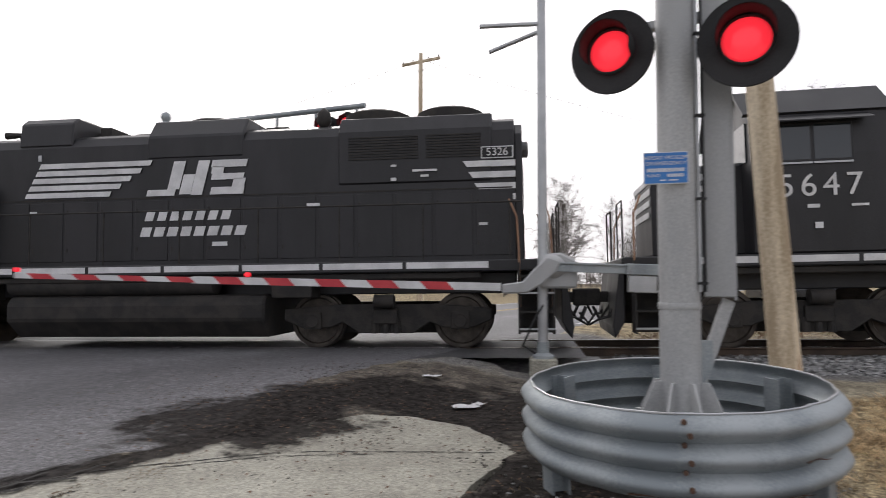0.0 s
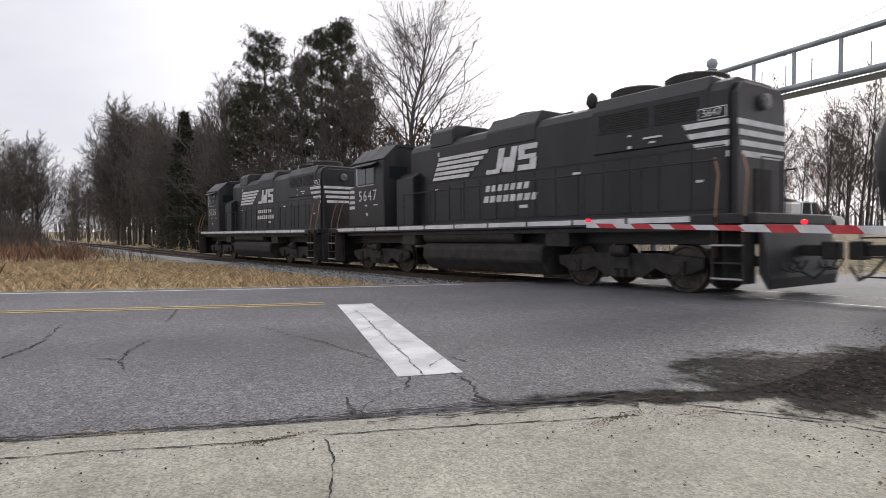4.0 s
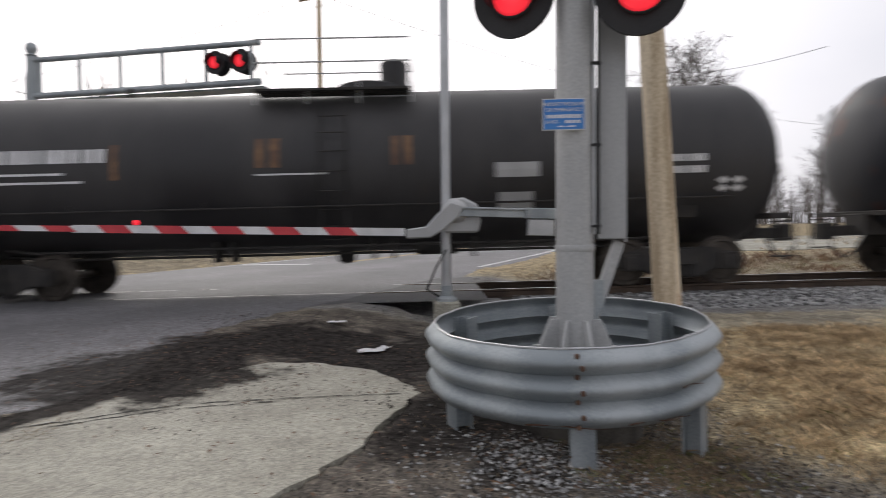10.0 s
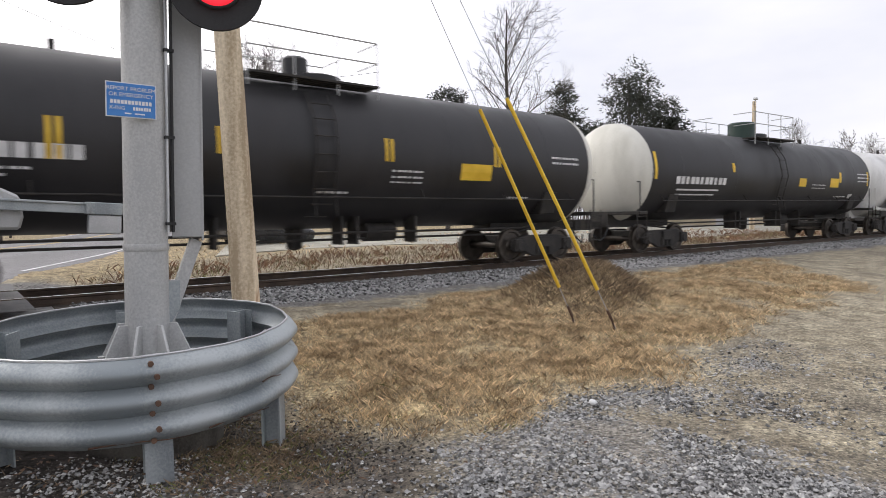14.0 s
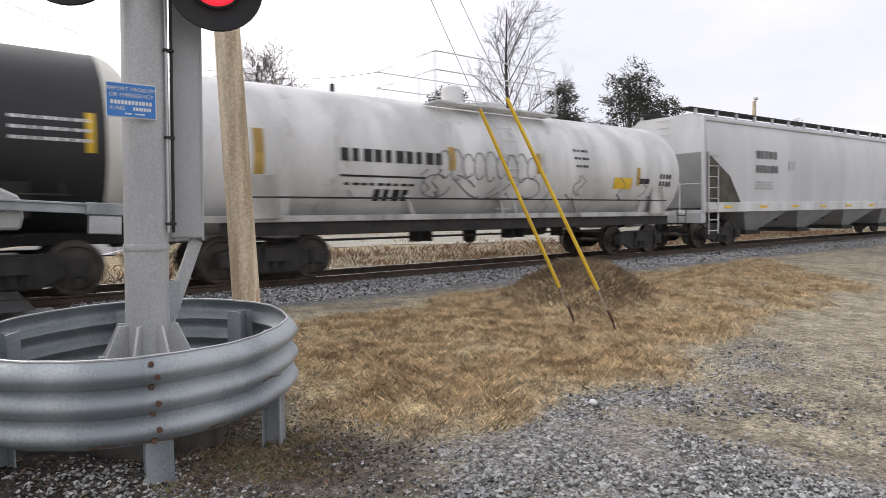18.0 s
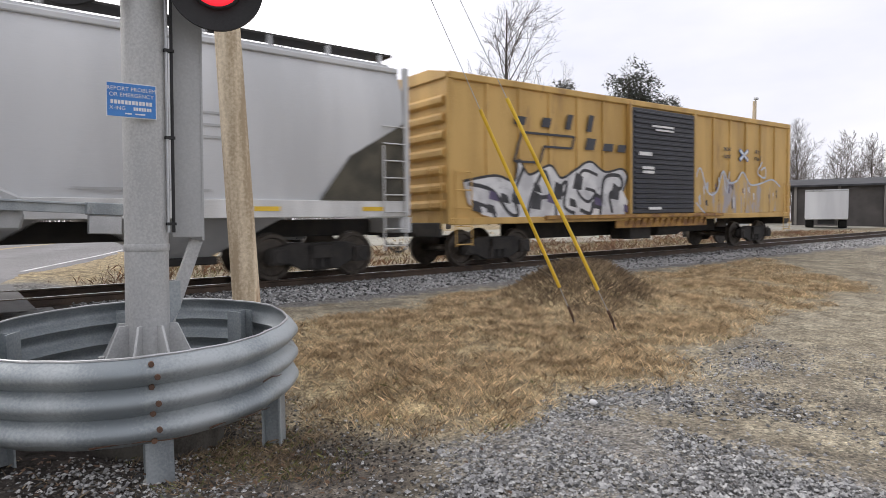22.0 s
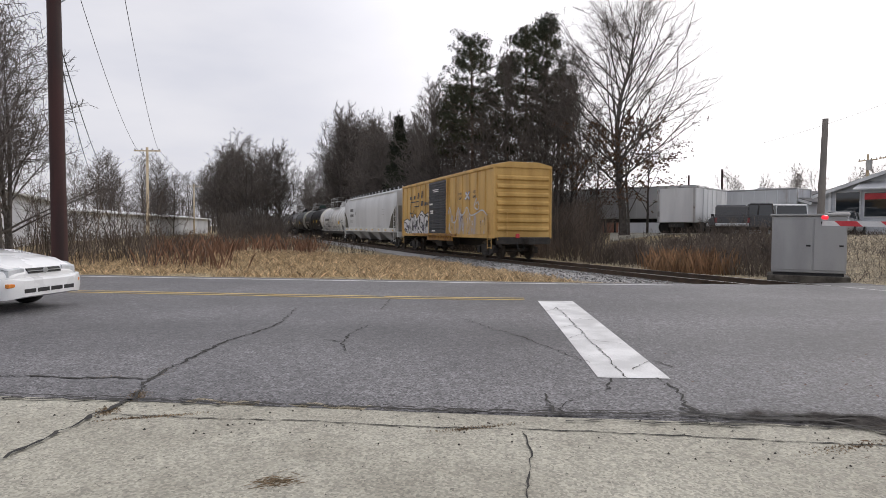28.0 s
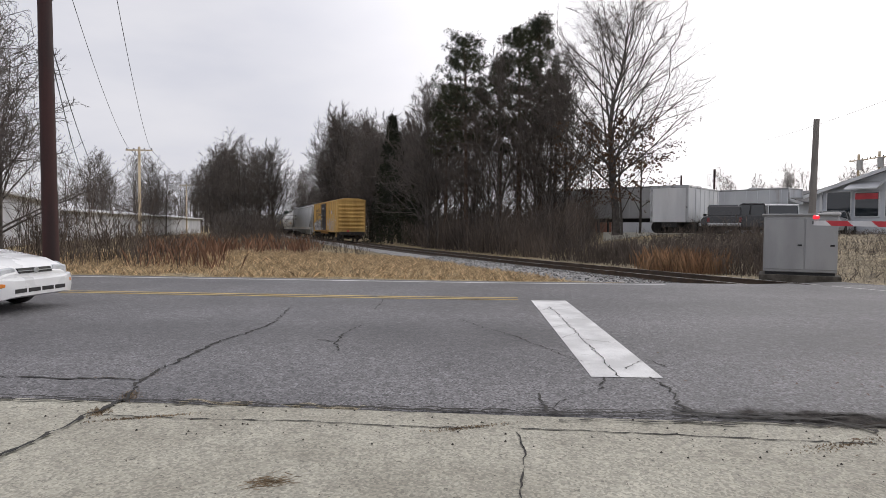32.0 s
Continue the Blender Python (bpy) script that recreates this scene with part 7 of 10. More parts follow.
def utility_pole(x, y, top, r=0.15, lean=(0, 0), arms=(), material=None, label="weathered wooden utility pole", name="utility_pole", arm_dir=(1, 0), gear=True):
    gz = ground_z(x, y)
    pole = thing(name, label, "utility pole", at=pose(x, y, gz))
    h = top - gz
    n = 9
    pts = [(lean[0] * k / n, lean[1] * k / n, -0.3 + (h + 0.3) * k / n) for k in range(n + 1)]
    part("shaft", Mesh().tube(pts, r, 16, r * 0.72), material or POLE_WOOD, pole, "tapered round pole", smooth=40)
    ax = Vector((*arm_dir, 0)).normalized()
    for z, w in arms:
        p = Vector((lean[0] * (z - gz) / h, lean[1] * (z - gz) / h, z - gz))
        part("cross_arm", Mesh().bar(p - ax * w / 2, p + ax * w / 2, 0.1, 0.12), POLE_WOOD, pole, "wooden cross arm")
        for k in (-0.46, -0.2, 0.2, 0.46):
            part("insulator", Mesh().lathe([(0.06, 0.02), (0.1, 0.05), (0.16, 0.05), (0.2, 0.02)], 8, m=Matrix.Translation(p + ax * w * k)), GLASS_DARK, pole)
        if gear:
            part("arm_brace", Mesh().bar(p + ax * w * 0.3, p + Vector((0, 0, -0.6)), 0.03, 0.03).bar(p - ax * w * 0.3, p + Vector((0, 0, -0.6)), 0.03, 0.03), GALV, pole)
    return pole


def hang_wire(a, b, sag, r=0.012, name="overhead_wire"):
    a, b = Vector(a), Vector(b)
    pts = [a.lerp(b, k / 16) - Vector((0, 0, sag * 4 * (k / 16) * (1 - k / 16))) for k in range(17)]
    solo(name, Mesh().tube(pts, r, 5), BLACK_MATT, "thin dark overhead wire strung between poles", "wire", smooth=True)


def build_poles():
    # stayed wooden pole behind the guard ring, with its two yellow-guarded stays
    px, py = at_angle(-21.6, 7.8)
    pole = utility_pole(px, py, 10.2, 0.165, lean=(-0.62, 0.05), label="split and weathered wooden pole leaning beside the track")
    for (ax, ay), zt, seed in ((at_angle(-51.05, 8.45), 9.7, 1), (at_angle(-54.63, 8.15), 10.0, 2)):
        g = ground_z(ax, ay)
        stay = thing("pole_stay", "steel pole stay with a yellow plastic guard, anchored in dry grass", "guy wire", at=pose(ax, ay, g))
        a, b = Vector((0, 0, -0.05)), Vector((px - 0.6 - ax, py - ay, zt - g))
        part("wire", Mesh().tube([a, b], 0.005, 6), ALU, stay)
        part("guard", Mesh().tube([a.lerp(b, 0.056), a.lerp(b, 0.29)], 0.023, 10), YELLOW, stay, "yellow plastic guard", smooth=40)
        part("turnbuckle", Mesh().tube([a.lerp(b, 0.015), a.lerp(b, 0.022), a.lerp(b, 0.03)], 0.017, 8), BOLT, stay)
        part("anchor_rod", Mesh().tube([Vector((0, 0, -0.2)), a.lerp(b, 0.016)], 0.012, 6), BOLT, stay)
    # tall pole beyond the crossing
    fx, fy = -4.9, 29.6
    utility_pole(fx, fy, 12.6, 0.16, arms=((12.2, 2.2),), arm_dir=(0.92, -0.39), label="tall wooden utility pole beyond the crossing")
    # pole with a lamp bracket by the track
    rx, ry = at_angle(-65.15, 46)
    p = utility_pole(rx, ry, 9.5, 0.16, label="wooden pole with a small bracket lamp", name="lamp_pole")
    part("bracket", Mesh().tube([(0, 0, 8.2), (-0.9, -0.5, 8.4)], 0.03, 6), ALU, p)
    part("lamp_head", Mesh().box(-1.15, -0.85, -0.65, -0.45, 8.3, 8.45), ALU, p, bevel=0.03)
    # brown pole across the road, and a row of poles leading away
    bx, by = at_angle(104.5, 20.5)
    utility_pole(bx, by, 14.0, 0.21, lean=(0.12, -0.1), material=BROWN_POLE, label="dark red-brown utility pole beside the road", arms=((7.95, 2.4),), arm_dir=(0.2, -1.0))
    tops = [(bx + 0.05, by, 13.2)]
    for az, dist, top in ((98.27, 62, 8.3), (94.7, 112, 8.2), (92.2, 170, 8.4)):
        x, y = at_angle(az, dist)
        utility_pole(x, y, top, 0.15, arms=((top - 0.3, 2.3),), arm_dir=(0.25, 1), label="distant wooden utility pole with a cross arm")
        tops.append((x, y, top - 0.1))
    for a, b in zip(tops, tops[1:]):
        for off in (-0.9, 0.9):
            hang_wire((a[0] + 0.2 * off, a[1] + off, a[2]), (b[0] + 0.2 * off, b[1] + off, b[2]), 1.2 if a is tops[0] else 0.6, 0.014)
    hang_wire((bx, by, 6.6), (-62, -12, 5.6), 1.0, 0.016)
    hang_wire((bx, by, 6.3), (-62, -13, 5.2), 1.1, 0.016)
    for dz, dy in ((8.0, -1.0), (8.0, -0.4), (8.0, 0.5)):
        hang_wire((bx, by + dy, dz), (bx - 14, by - 40, 6.2), 0.8, 0.014)
    # short leaning post behind the signal cabinet
    lx, ly = at_angle(41.95, 25.5)
    utility_pole(lx, ly, 5.2, 0.13, lean=(0.12, 0.02), label="short grey wooden post leaning behind a cabinet", name="wooden_post", material=GREY_WOOD)
    for az, dist, top in ((38.9, 75, 8.9), (37.6, 75, 9.1)):
        x, y = at_angle(az, dist)
        q = utility_pole(x, y, top, 0.15, arms=((top - 0.6, 2.0),), label="wooden pole with a grey transformer can")
        part("transformer", Mesh().cyl((0.3, -0.2, top - 2.6), (0.3, -0.2, top - 1.6), 0.28, 14), GREY_PAINT, q, "grey transformer can", smooth=40)
    for az, dist, top in ((49.0, 60, 6.6), (51.6, 62, 6.3)):
        x, y = at_angle(az, dist)
        utility_pole(x, y, top, 0.12, label="thin dark pole behind parked trailers", material=BROWN_POLE)
    hang_wire(at_angle(-20, 60) + (15.5,), at_angle(-33, 30) + (8.6,), 0.6)
    hang_wire((-4.9, 29.6, 12.3), at_angle(-33, 60) + (9.5,), 1.0)
    hang_wire((-4.9, 29.6, 12.3), at_angle(46, 62) + (9.0,), 1.0)


BROWN_POLE = surf("brown_pole", (0.026, 0.013, 0.013), (0.065, 0.026, 0.024), 2.0, 0.8, streak=8.0)
GREY_WOOD = surf("grey_wood", (0.16, 0.15, 0.14), (0.27, 0.25, 0.23), 3.0, 0.9, streak=8.0)
build_poles()


def build_cabinet():
    cx, cy = at_angle(42.7, 21.7)
    gz = ground_z(cx, cy)
    cab = thing("signal_cabinet", "grey metal trackside signal cabinet on a concrete slab", "signal cabinet", at=pose(cx, cy, gz, 0, 0, 45))
    z0 = 0.02 - gz
    part("slab", Mesh().box(-1.05, 1.05, -0.75, 0.75, -0.3, z0), FOOTING, cab, "soil-stained concrete slab", bevel=0.02)
    part("body", Mesh().box(-0.95, 0.95, -0.62, 0.62, z0 + 0.08, z0 + 1.74), CAB_GREY, cab, "grey sheet-metal body", bevel=0.02)
    part("plinth", Mesh().box(-0.9, 0.9, -0.58, 0.58, z0, z0 + 0.09), BLACK_MATT, cab)
    part("roof", Mesh().box(-1.0, 1.0, -0.68, 0.68, z0 + 1.74, z0 + 1.80), CAB_GREY, cab, "overhanging metal roof", bevel=0.015)
    for x0, x1 in ((-0.92, 0.1), (0.14, 0.92)):
        d = part("door", Mesh().box(x0, x1, -0.645, -0.62, z0 + 0.16, z0 + 1.66), CAB_GREY, cab, "cabinet door", bevel=0.008)
        part("handle", Mesh().box(x1 - 0.16, x1 - 0.05, -0.67, -0.645, z0 + 0.85, z0 + 0.9), BLACK_MATT, d, "door handle")
    part("vent", Mesh().box(0.3, 0.5, -0.655, -0.645, z0 + 1.5, z0 + 1.58), BLACK_MATT, cab)


CAB_GREY = surf("cabinet_grey", (0.29, 0.292, 0.295), (0.37, 0.372, 0.375), 1.5, 0.55, 0.2, streak=4.0, spots=(0.15, 0.14, 0.13), spot_at=0.68)
build_cabinet()

# ---- trees and brush
BARK = surf("bark_grey", (0.05, 0.043, 0.038), (0.12, 0.107, 0.096), 6.0, 0.95, bump=0.02, fine=25)
BARK_PINE = surf("bark_pine", (0.06, 0.04, 0.03), (0.14, 0.095, 0.07), 5.0, 0.95, bump=0.02, fine=20)
TWIG = surf("twig_brown", (0.075, 0.064, 0.058), (0.16, 0.14, 0.126), 2.0, 0.95)
NEEDLE = surf("pine_needles", (0.03, 0.038, 0.022), (0.075, 0.08, 0.045), 0.6, 0.8, vary=0.4)
CEDAR = surf("cedar_leaf", (0.012, 0.018, 0.010), (0.032, 0.038, 0.020), 0.8, 0.85)
DEAD_LEAF = surf("dead_leaf", (0.075, 0.04, 0.024), (0.15, 0.085, 0.045), 0.9, 0.9)
EVERGREEN = surf("evergreen_leaf", (0.012, 0.016, 0.010), (0.036, 0.04, 0.022), 0.7, 0.8)


def bare_tree(seed, height, trunk_r, first=0.3, spread=0.75, upward=0.45, limbs=16, subs=(7, 6, 5), leaves=0, twist=0.12, thick=1.0):
    """Meshes of a leafless tree: stem with limbs, fine twigs, and clinging dead leaves."""
    rnd = random.Random(seed)
    wood, twigs, leaf = Mesh(), Mesh(), Mesh()

    def grow(p, d, length, r, level):
        n = 5 if level < 2 else 3 if level == 2 else 2
        pts = [p]
        for k in range(n):
            d = (d + Vector((rnd.uniform(-1, 1), rnd.uniform(-1, 1), rnd.uniform(-0.4, 1.0) * upward)) * (twist if level else twist * 0.35)).normalized()
            p = p + d * (length / n)
            pts.append(p)
        tip = r * (0.25 if level else 0.12)
        (wood if level < 2 else twigs).tube(pts, r, (9, 6, 4, 3, 3)[level], tip, caps=False)
        if level >= len(subs) + 1:
            return
        count = limbs if level == 0 else subs[level - 1]
        for k in range(count):
            t = (first + (1 - first) * (k + rnd.random()) / count) if level == 0 else 0.2 + 0.8 * (k + rnd.random()) / count
            t = min(t, 0.985)
            i = int(t * n)
            q = pts[i].lerp(pts[min(i + 1, n)], t * n - i)
            axis = (pts[min(i + 1, n)] - pts[i]).normalized()
            a = rnd.uniform(0, math.tau) if level else k * 2.4 + rnd.uniform(-0.5, 0.5)
            side = axis.orthogonal().normalized()
            side = (side * math.cos(a) + axis.cross(side) * math.sin(a)).normalized()
            s = spread * rnd.uniform(0.75, 1.2) * (1.0 if level else 1.15 - 0.6 * t)
            nd = (axis * math.cos(s) + side * math.sin(s)).normalized()
            if level == 0:
                ln = height * (0.52 - 0.34 * (t - first) / (1 - first)) * rnd.uniform(0.8, 1.1)
            else:
                ln = length * rnd.uniform(0.34, 0.58) * (1.15 - 0.5 * t)
            rr = max((r + (tip - r) * t) * rnd.uniform(0.38, 0.55), (0.02, 0.02, 0.011 * thick, 0.008 * thick, 0.006 * thick)[min(level + 1, 4)])
            grow(q, nd, ln, rr, level + 1)
            if leaves and level >= 1:
                for _ in range(leaves):
                    c = q + nd * ln * rnd.random() + Vector((rnd.uniform(-0.1, 0.1), rnd.uniform(-0.1, 0.1), rnd.uniform(-0.12, 0.02)))
                    e1 = Vector((rnd.uniform(-1, 1), rnd.uniform(-1, 1), rnd.uniform(-1, 1))).normalized() * 0.1
                    e2 = e1.orthogonal().normalized() * 0.06
                    leaf.add([c - e1, c + e2, c + e1, c - e2], [(0, 1, 2, 3)])

    grow(Vector((0, 0, -0.2)), Vector((0, 0, 1)), height * 0.93, trunk_r, 0)
    return wood, twigs, leaf


def needle_clump(m, c, r, rnd, n, long=0.22):
    """A tuft of flat needle sprays round a centre."""
    for _ in range(n):
        d = Vector((rnd.gauss(0, 1), rnd.gauss(0, 1), rnd.gauss(0, 0.7)))
        d = d.normalized() * r * rnd.random() ** 0.4
        p = c + d
        e = (d.normalized() + Vector((rnd.uniform(-0.6, 0.6), rnd.uniform(-0.6, 0.6), rnd.uniform(-0.2, 0.6)))).normalized()
        s = e.orthogonal().normalized() * long * 0.28
        m.add([p - s, p + s, p + e * long * rnd.uniform(0.7, 1.4)], [(0, 1, 2)])


def pine(seed, height, crown_from=0.48, r=0.22, width=2.6):
    """A tall pine: bare stem, tiers of rising boughs that carry rounded needle clumps."""
    rnd = random.Random(seed)
    wood, tuft = Mesh(), Mesh()
    lean = Vector((rnd.uniform(-0.5, 0.5), rnd.uniform(-0.5, 0.5), 0))
    pts = [Vector((0, 0, -0.2)) + lean * (k / 6) ** 2 + Vector((0, 0, (height - 0.2) * k / 6)) for k in range(7)]
    wood.tube(pts, r, 9, 0.05, caps=False)
    z, a = crown_from * height, rnd.uniform(0, math.tau)
    while z < height - 0.5:
        f = (z / height - crown_from) / (1 - crown_from)
        reach = width * math.sin(math.pi * min(0.2 + 0.78 * f, 1.0)) ** 0.65
        for _ in range(rnd.randint(3, 5)):  # one tier
            a += 2.4 + rnd.uniform(-0.5, 0.5)
            ln = reach * rnd.uniform(0.55, 1.1)
            b = lean * (z / height) ** 2 + Vector((0, 0, z + rnd.uniform(-0.25, 0.25)))
            d = Vector((math.cos(a), math.sin(a), rnd.uniform(0.05, 0.35) + 0.5 * f)).normalized()
            e = b + d * ln
            mid = b.lerp(e, 0.55) + Vector((0, 0, -0.07 * ln))
            wood.tube([b, mid, e], 0.05 * (1 - 0.5 * f), 4, 0.012, caps=False)
            for k in range(rnd.randint(4, 7)):
                t = rnd.uniform(0.4, 1.05)
                c = b.lerp(e, t) + Vector((rnd.uniform(-0.4, 0.4), rnd.uniform(-0.4, 0.4), rnd.uniform(0.0, 0.3)))
                needle_clump(tuft, c, rnd.uniform(0.26, 0.46), rnd, 50, 0.13)
        z += rnd.uniform(0.42, 0.7)
    for k in range(10):
        needle_clump(tuft, lean + Vector((rnd.gauss(0, 0.4), rnd.gauss(0, 0.4), height - rnd.uniform(0, 0.9))), 0.34, rnd, 55, 0.13)
    for k in range(16):  # dead stubs below the crown
        z = height * rnd.uniform(0.15, crown_from + 0.1)
        a = rnd.uniform(0, math.tau)
        q = Vector((math.cos(a), math.sin(a), 0)) * rnd.uniform(0.7, 1.8)
        wood.tube([(0, 0, z), q * 0.6 + Vector((0, 0, z + 0.1)), q + Vector((0, 0, z + rnd.uniform(-0.3, 0.4)))], 0.028, 3, 0.008, caps=False)
    return wood, tuft


def rounded_tree(seed, height, r0, fork, wide, limbs=30, leaves=0, subs=(0, 9, 7, 5)):
    """A leafless tree whose limbs rise and spread to fill an egg-shaped crown."""
    rnd = random.Random(seed)
    wood, twigs, leaf = Mesh(), Mesh(), Mesh()

    def within(p):
        """Below 1 inside the crown's egg shape."""
        return (math.hypot(p.x, p.y) / wide) ** 2 + ((p.z - 0.58 * height) / (0.43 * height)) ** 2

    def arc(p, d, ln, bend, n):
        out = [p]
        for _ in range(n):
            d = (d + bend / n + Vector((rnd.gauss(0, 1), rnd.gauss(0, 1), rnd.gauss(0, 0.7))) * 0.09).normalized()
            p = p + d * (ln / n)
            out.append(p)
        return out, d

    def bough(pts, r, level, ln):
        (wood if level < 2 else twigs).tube(pts, r, (9, 6, 4, 3, 3)[level], r * (0.18 if level == 1 else 0.3), caps=False)
        if level == 4:
            return
        n = len(pts) - 1
        count = subs[level]
        for k in range(count):
            t = min(0.22 + 0.78 * (k + rnd.random()) / count, 0.98)
            i = int(t * n)
            q = pts[i].lerp(pts[i + 1], t * n - i)
            axis = (pts[i + 1] - pts[i]).normalized()
            out = Vector((q.x, q.y, 0))
            out = out.normalized() if out.length > 0.3 else Vector((rnd.uniform(-1, 1), rnd.uniform(-1, 1), 0))
            d = (axis * 0.8 + out * 0.25 + Vector((rnd.gauss(0, 0.7), rnd.gauss(0, 0.7), rnd.gauss(0.05, 0.55)))).normalized()
            sub = ln * rnd.uniform(0.36, 0.6) * (1.25 - 0.6 * t)
            if within(q + d * sub) > 1.12:
                sub *= 0.55
            p2, _ = arc(q, d, sub, Vector((0, 0, 0.25)), 3 if level < 3 else 2)
            bough(p2, max(r * rnd.uniform(0.28, 0.42), (0, 0, 0.013, 0.008, 0.006)[level + 1]), level + 1, sub)
            if leaves and level == 3 and q.z < height * 0.42 and rnd.random() < 0.22:
                for _ in range(leaves):
                    c = p2[-1] + Vector((rnd.gauss(0, 0.1), rnd.gauss(0, 0.1), rnd.gauss(-0.05, 0.08)))
                    e1 = Vector((rnd.uniform(-1, 1), rnd.uniform(-1, 1), rnd.uniform(-1, 1))).normalized() * 0.07
                    e2 = e1.orthogonal().normalized() * 0.04
                    leaf.add([c - e1, c + e2, c + e1, c - e2], [(0, 1, 2, 3)])

    stem, _ = arc(Vector((0, 0, -0.2)), Vector((0, 0, 1)), height * 0.9, Vector((0, 0, 0.4)), 8)
    wood.tube(stem, r0, 10, 0.03, caps=False)
    for k in range(limbs):
        t = fork + (0.93 - fork) * (k + rnd.random()) / limbs
        i = min(int(t * 8), 7)
        q = stem[i].lerp(stem[i + 1], t * 8 - i)
        a = k * 2.4 + rnd.uniform(-0.4, 0.4)
        f = (t - fork) / (0.93 - fork)
        up = 0.5 + 1.1 * f
        d = Vector((math.cos(a), math.sin(a), up)).normalized()
        ln = 0.6
        while within(q + d * (ln + 0.2)) < 1.0 and ln < height * 0.6:
            ln += 0.2
        ln *= rnd.uniform(0.86, 1.0)
        pts, _ = arc(q, d, ln, Vector((0, 0, 0.4 * (1 - 0.7 * f))), 5)
        bough(pts, r0 * (0.3 - 0.2 * f), 1, ln)
    return wood, twigs, leaf


def cone_tree(seed, height, width, per=9, dense=34):
    rnd = random.Random(seed)
    wood, tuft = Mesh(), Mesh()
    wood.tube([(0, 0, -0.2), (0, 0, height * 0.97)], 0.16, 8, 0.02, caps=False)
    z = 0.4
    while z < height:
        f = z / height
        w = width * (1 - f) ** 0.8 * rnd.uniform(0.75, 1.12) + 0.06
        for k in range(per):
            a = rnd.uniform(0, math.tau)
            c = Vector((math.cos(a) * w * rnd.uniform(0.35, 1), math.sin(a) * w * rnd.uniform(0.35, 1), z + rnd.uniform(-0.2, 0.2)))
            needle_clump(tuft, c, 0.3 + 0.16 * (1 - f), rnd, dense // 2, 0.2)
        z += 0.26
    return wood, tuft


def round_evergreen(seed, height, width):
    rnd = random.Random(seed)
    wood, tuft = Mesh(), Mesh()
    wood.tube([(0, 0, -0.2), (0.1, 0, height * 0.5), (0, 0.1, height * 0.85)], 0.25, 8, 0.06, caps=False)
    lobes = [Vector((rnd.uniform(-1, 1) * width * 0.55, rnd.uniform(-1, 1) * width * 0.55, height * rnd.uniform(0.42, 0.9))) for _ in range(15)]
    for c in lobes:
        wood.tube([(0, 0, height * 0.35), c], 0.07, 4, 0.02, caps=False)
        for _ in range(26):
            q = Vector((rnd.gauss(0, 1), rnd.gauss(0, 1), rnd.gauss(0, 0.8))).normalized() * width * 0.36 * rnd.random() ** 0.4
            needle_clump(tuft, c + q, 0.42, rnd, 20, 0.26)
    return wood, tuft


def tree_thing(name, label, x, y, parts_, turn=0.0, scale=1.0, group="", wide=1.0):
    t = thing(name, label, "tree", at=Matrix.Translation((x, y, ground_z(x, y))) @ Matrix.Rotation(turn, 4, "Z") @ Matrix.Diagonal((scale * wide, scale * wide, scale, 1)), group=group)
    for pname, data, mat in parts_:
        if len(data.vertices if isinstance(data, bpy.types.Mesh) else data.v):
            part(pname, data, mat, t)
    return t


def ready(meshes, names, mats):
    return [(n, m.data(n, mat, fix=False), mat) for m, n, mat in zip(meshes, names, mats) if m.v]


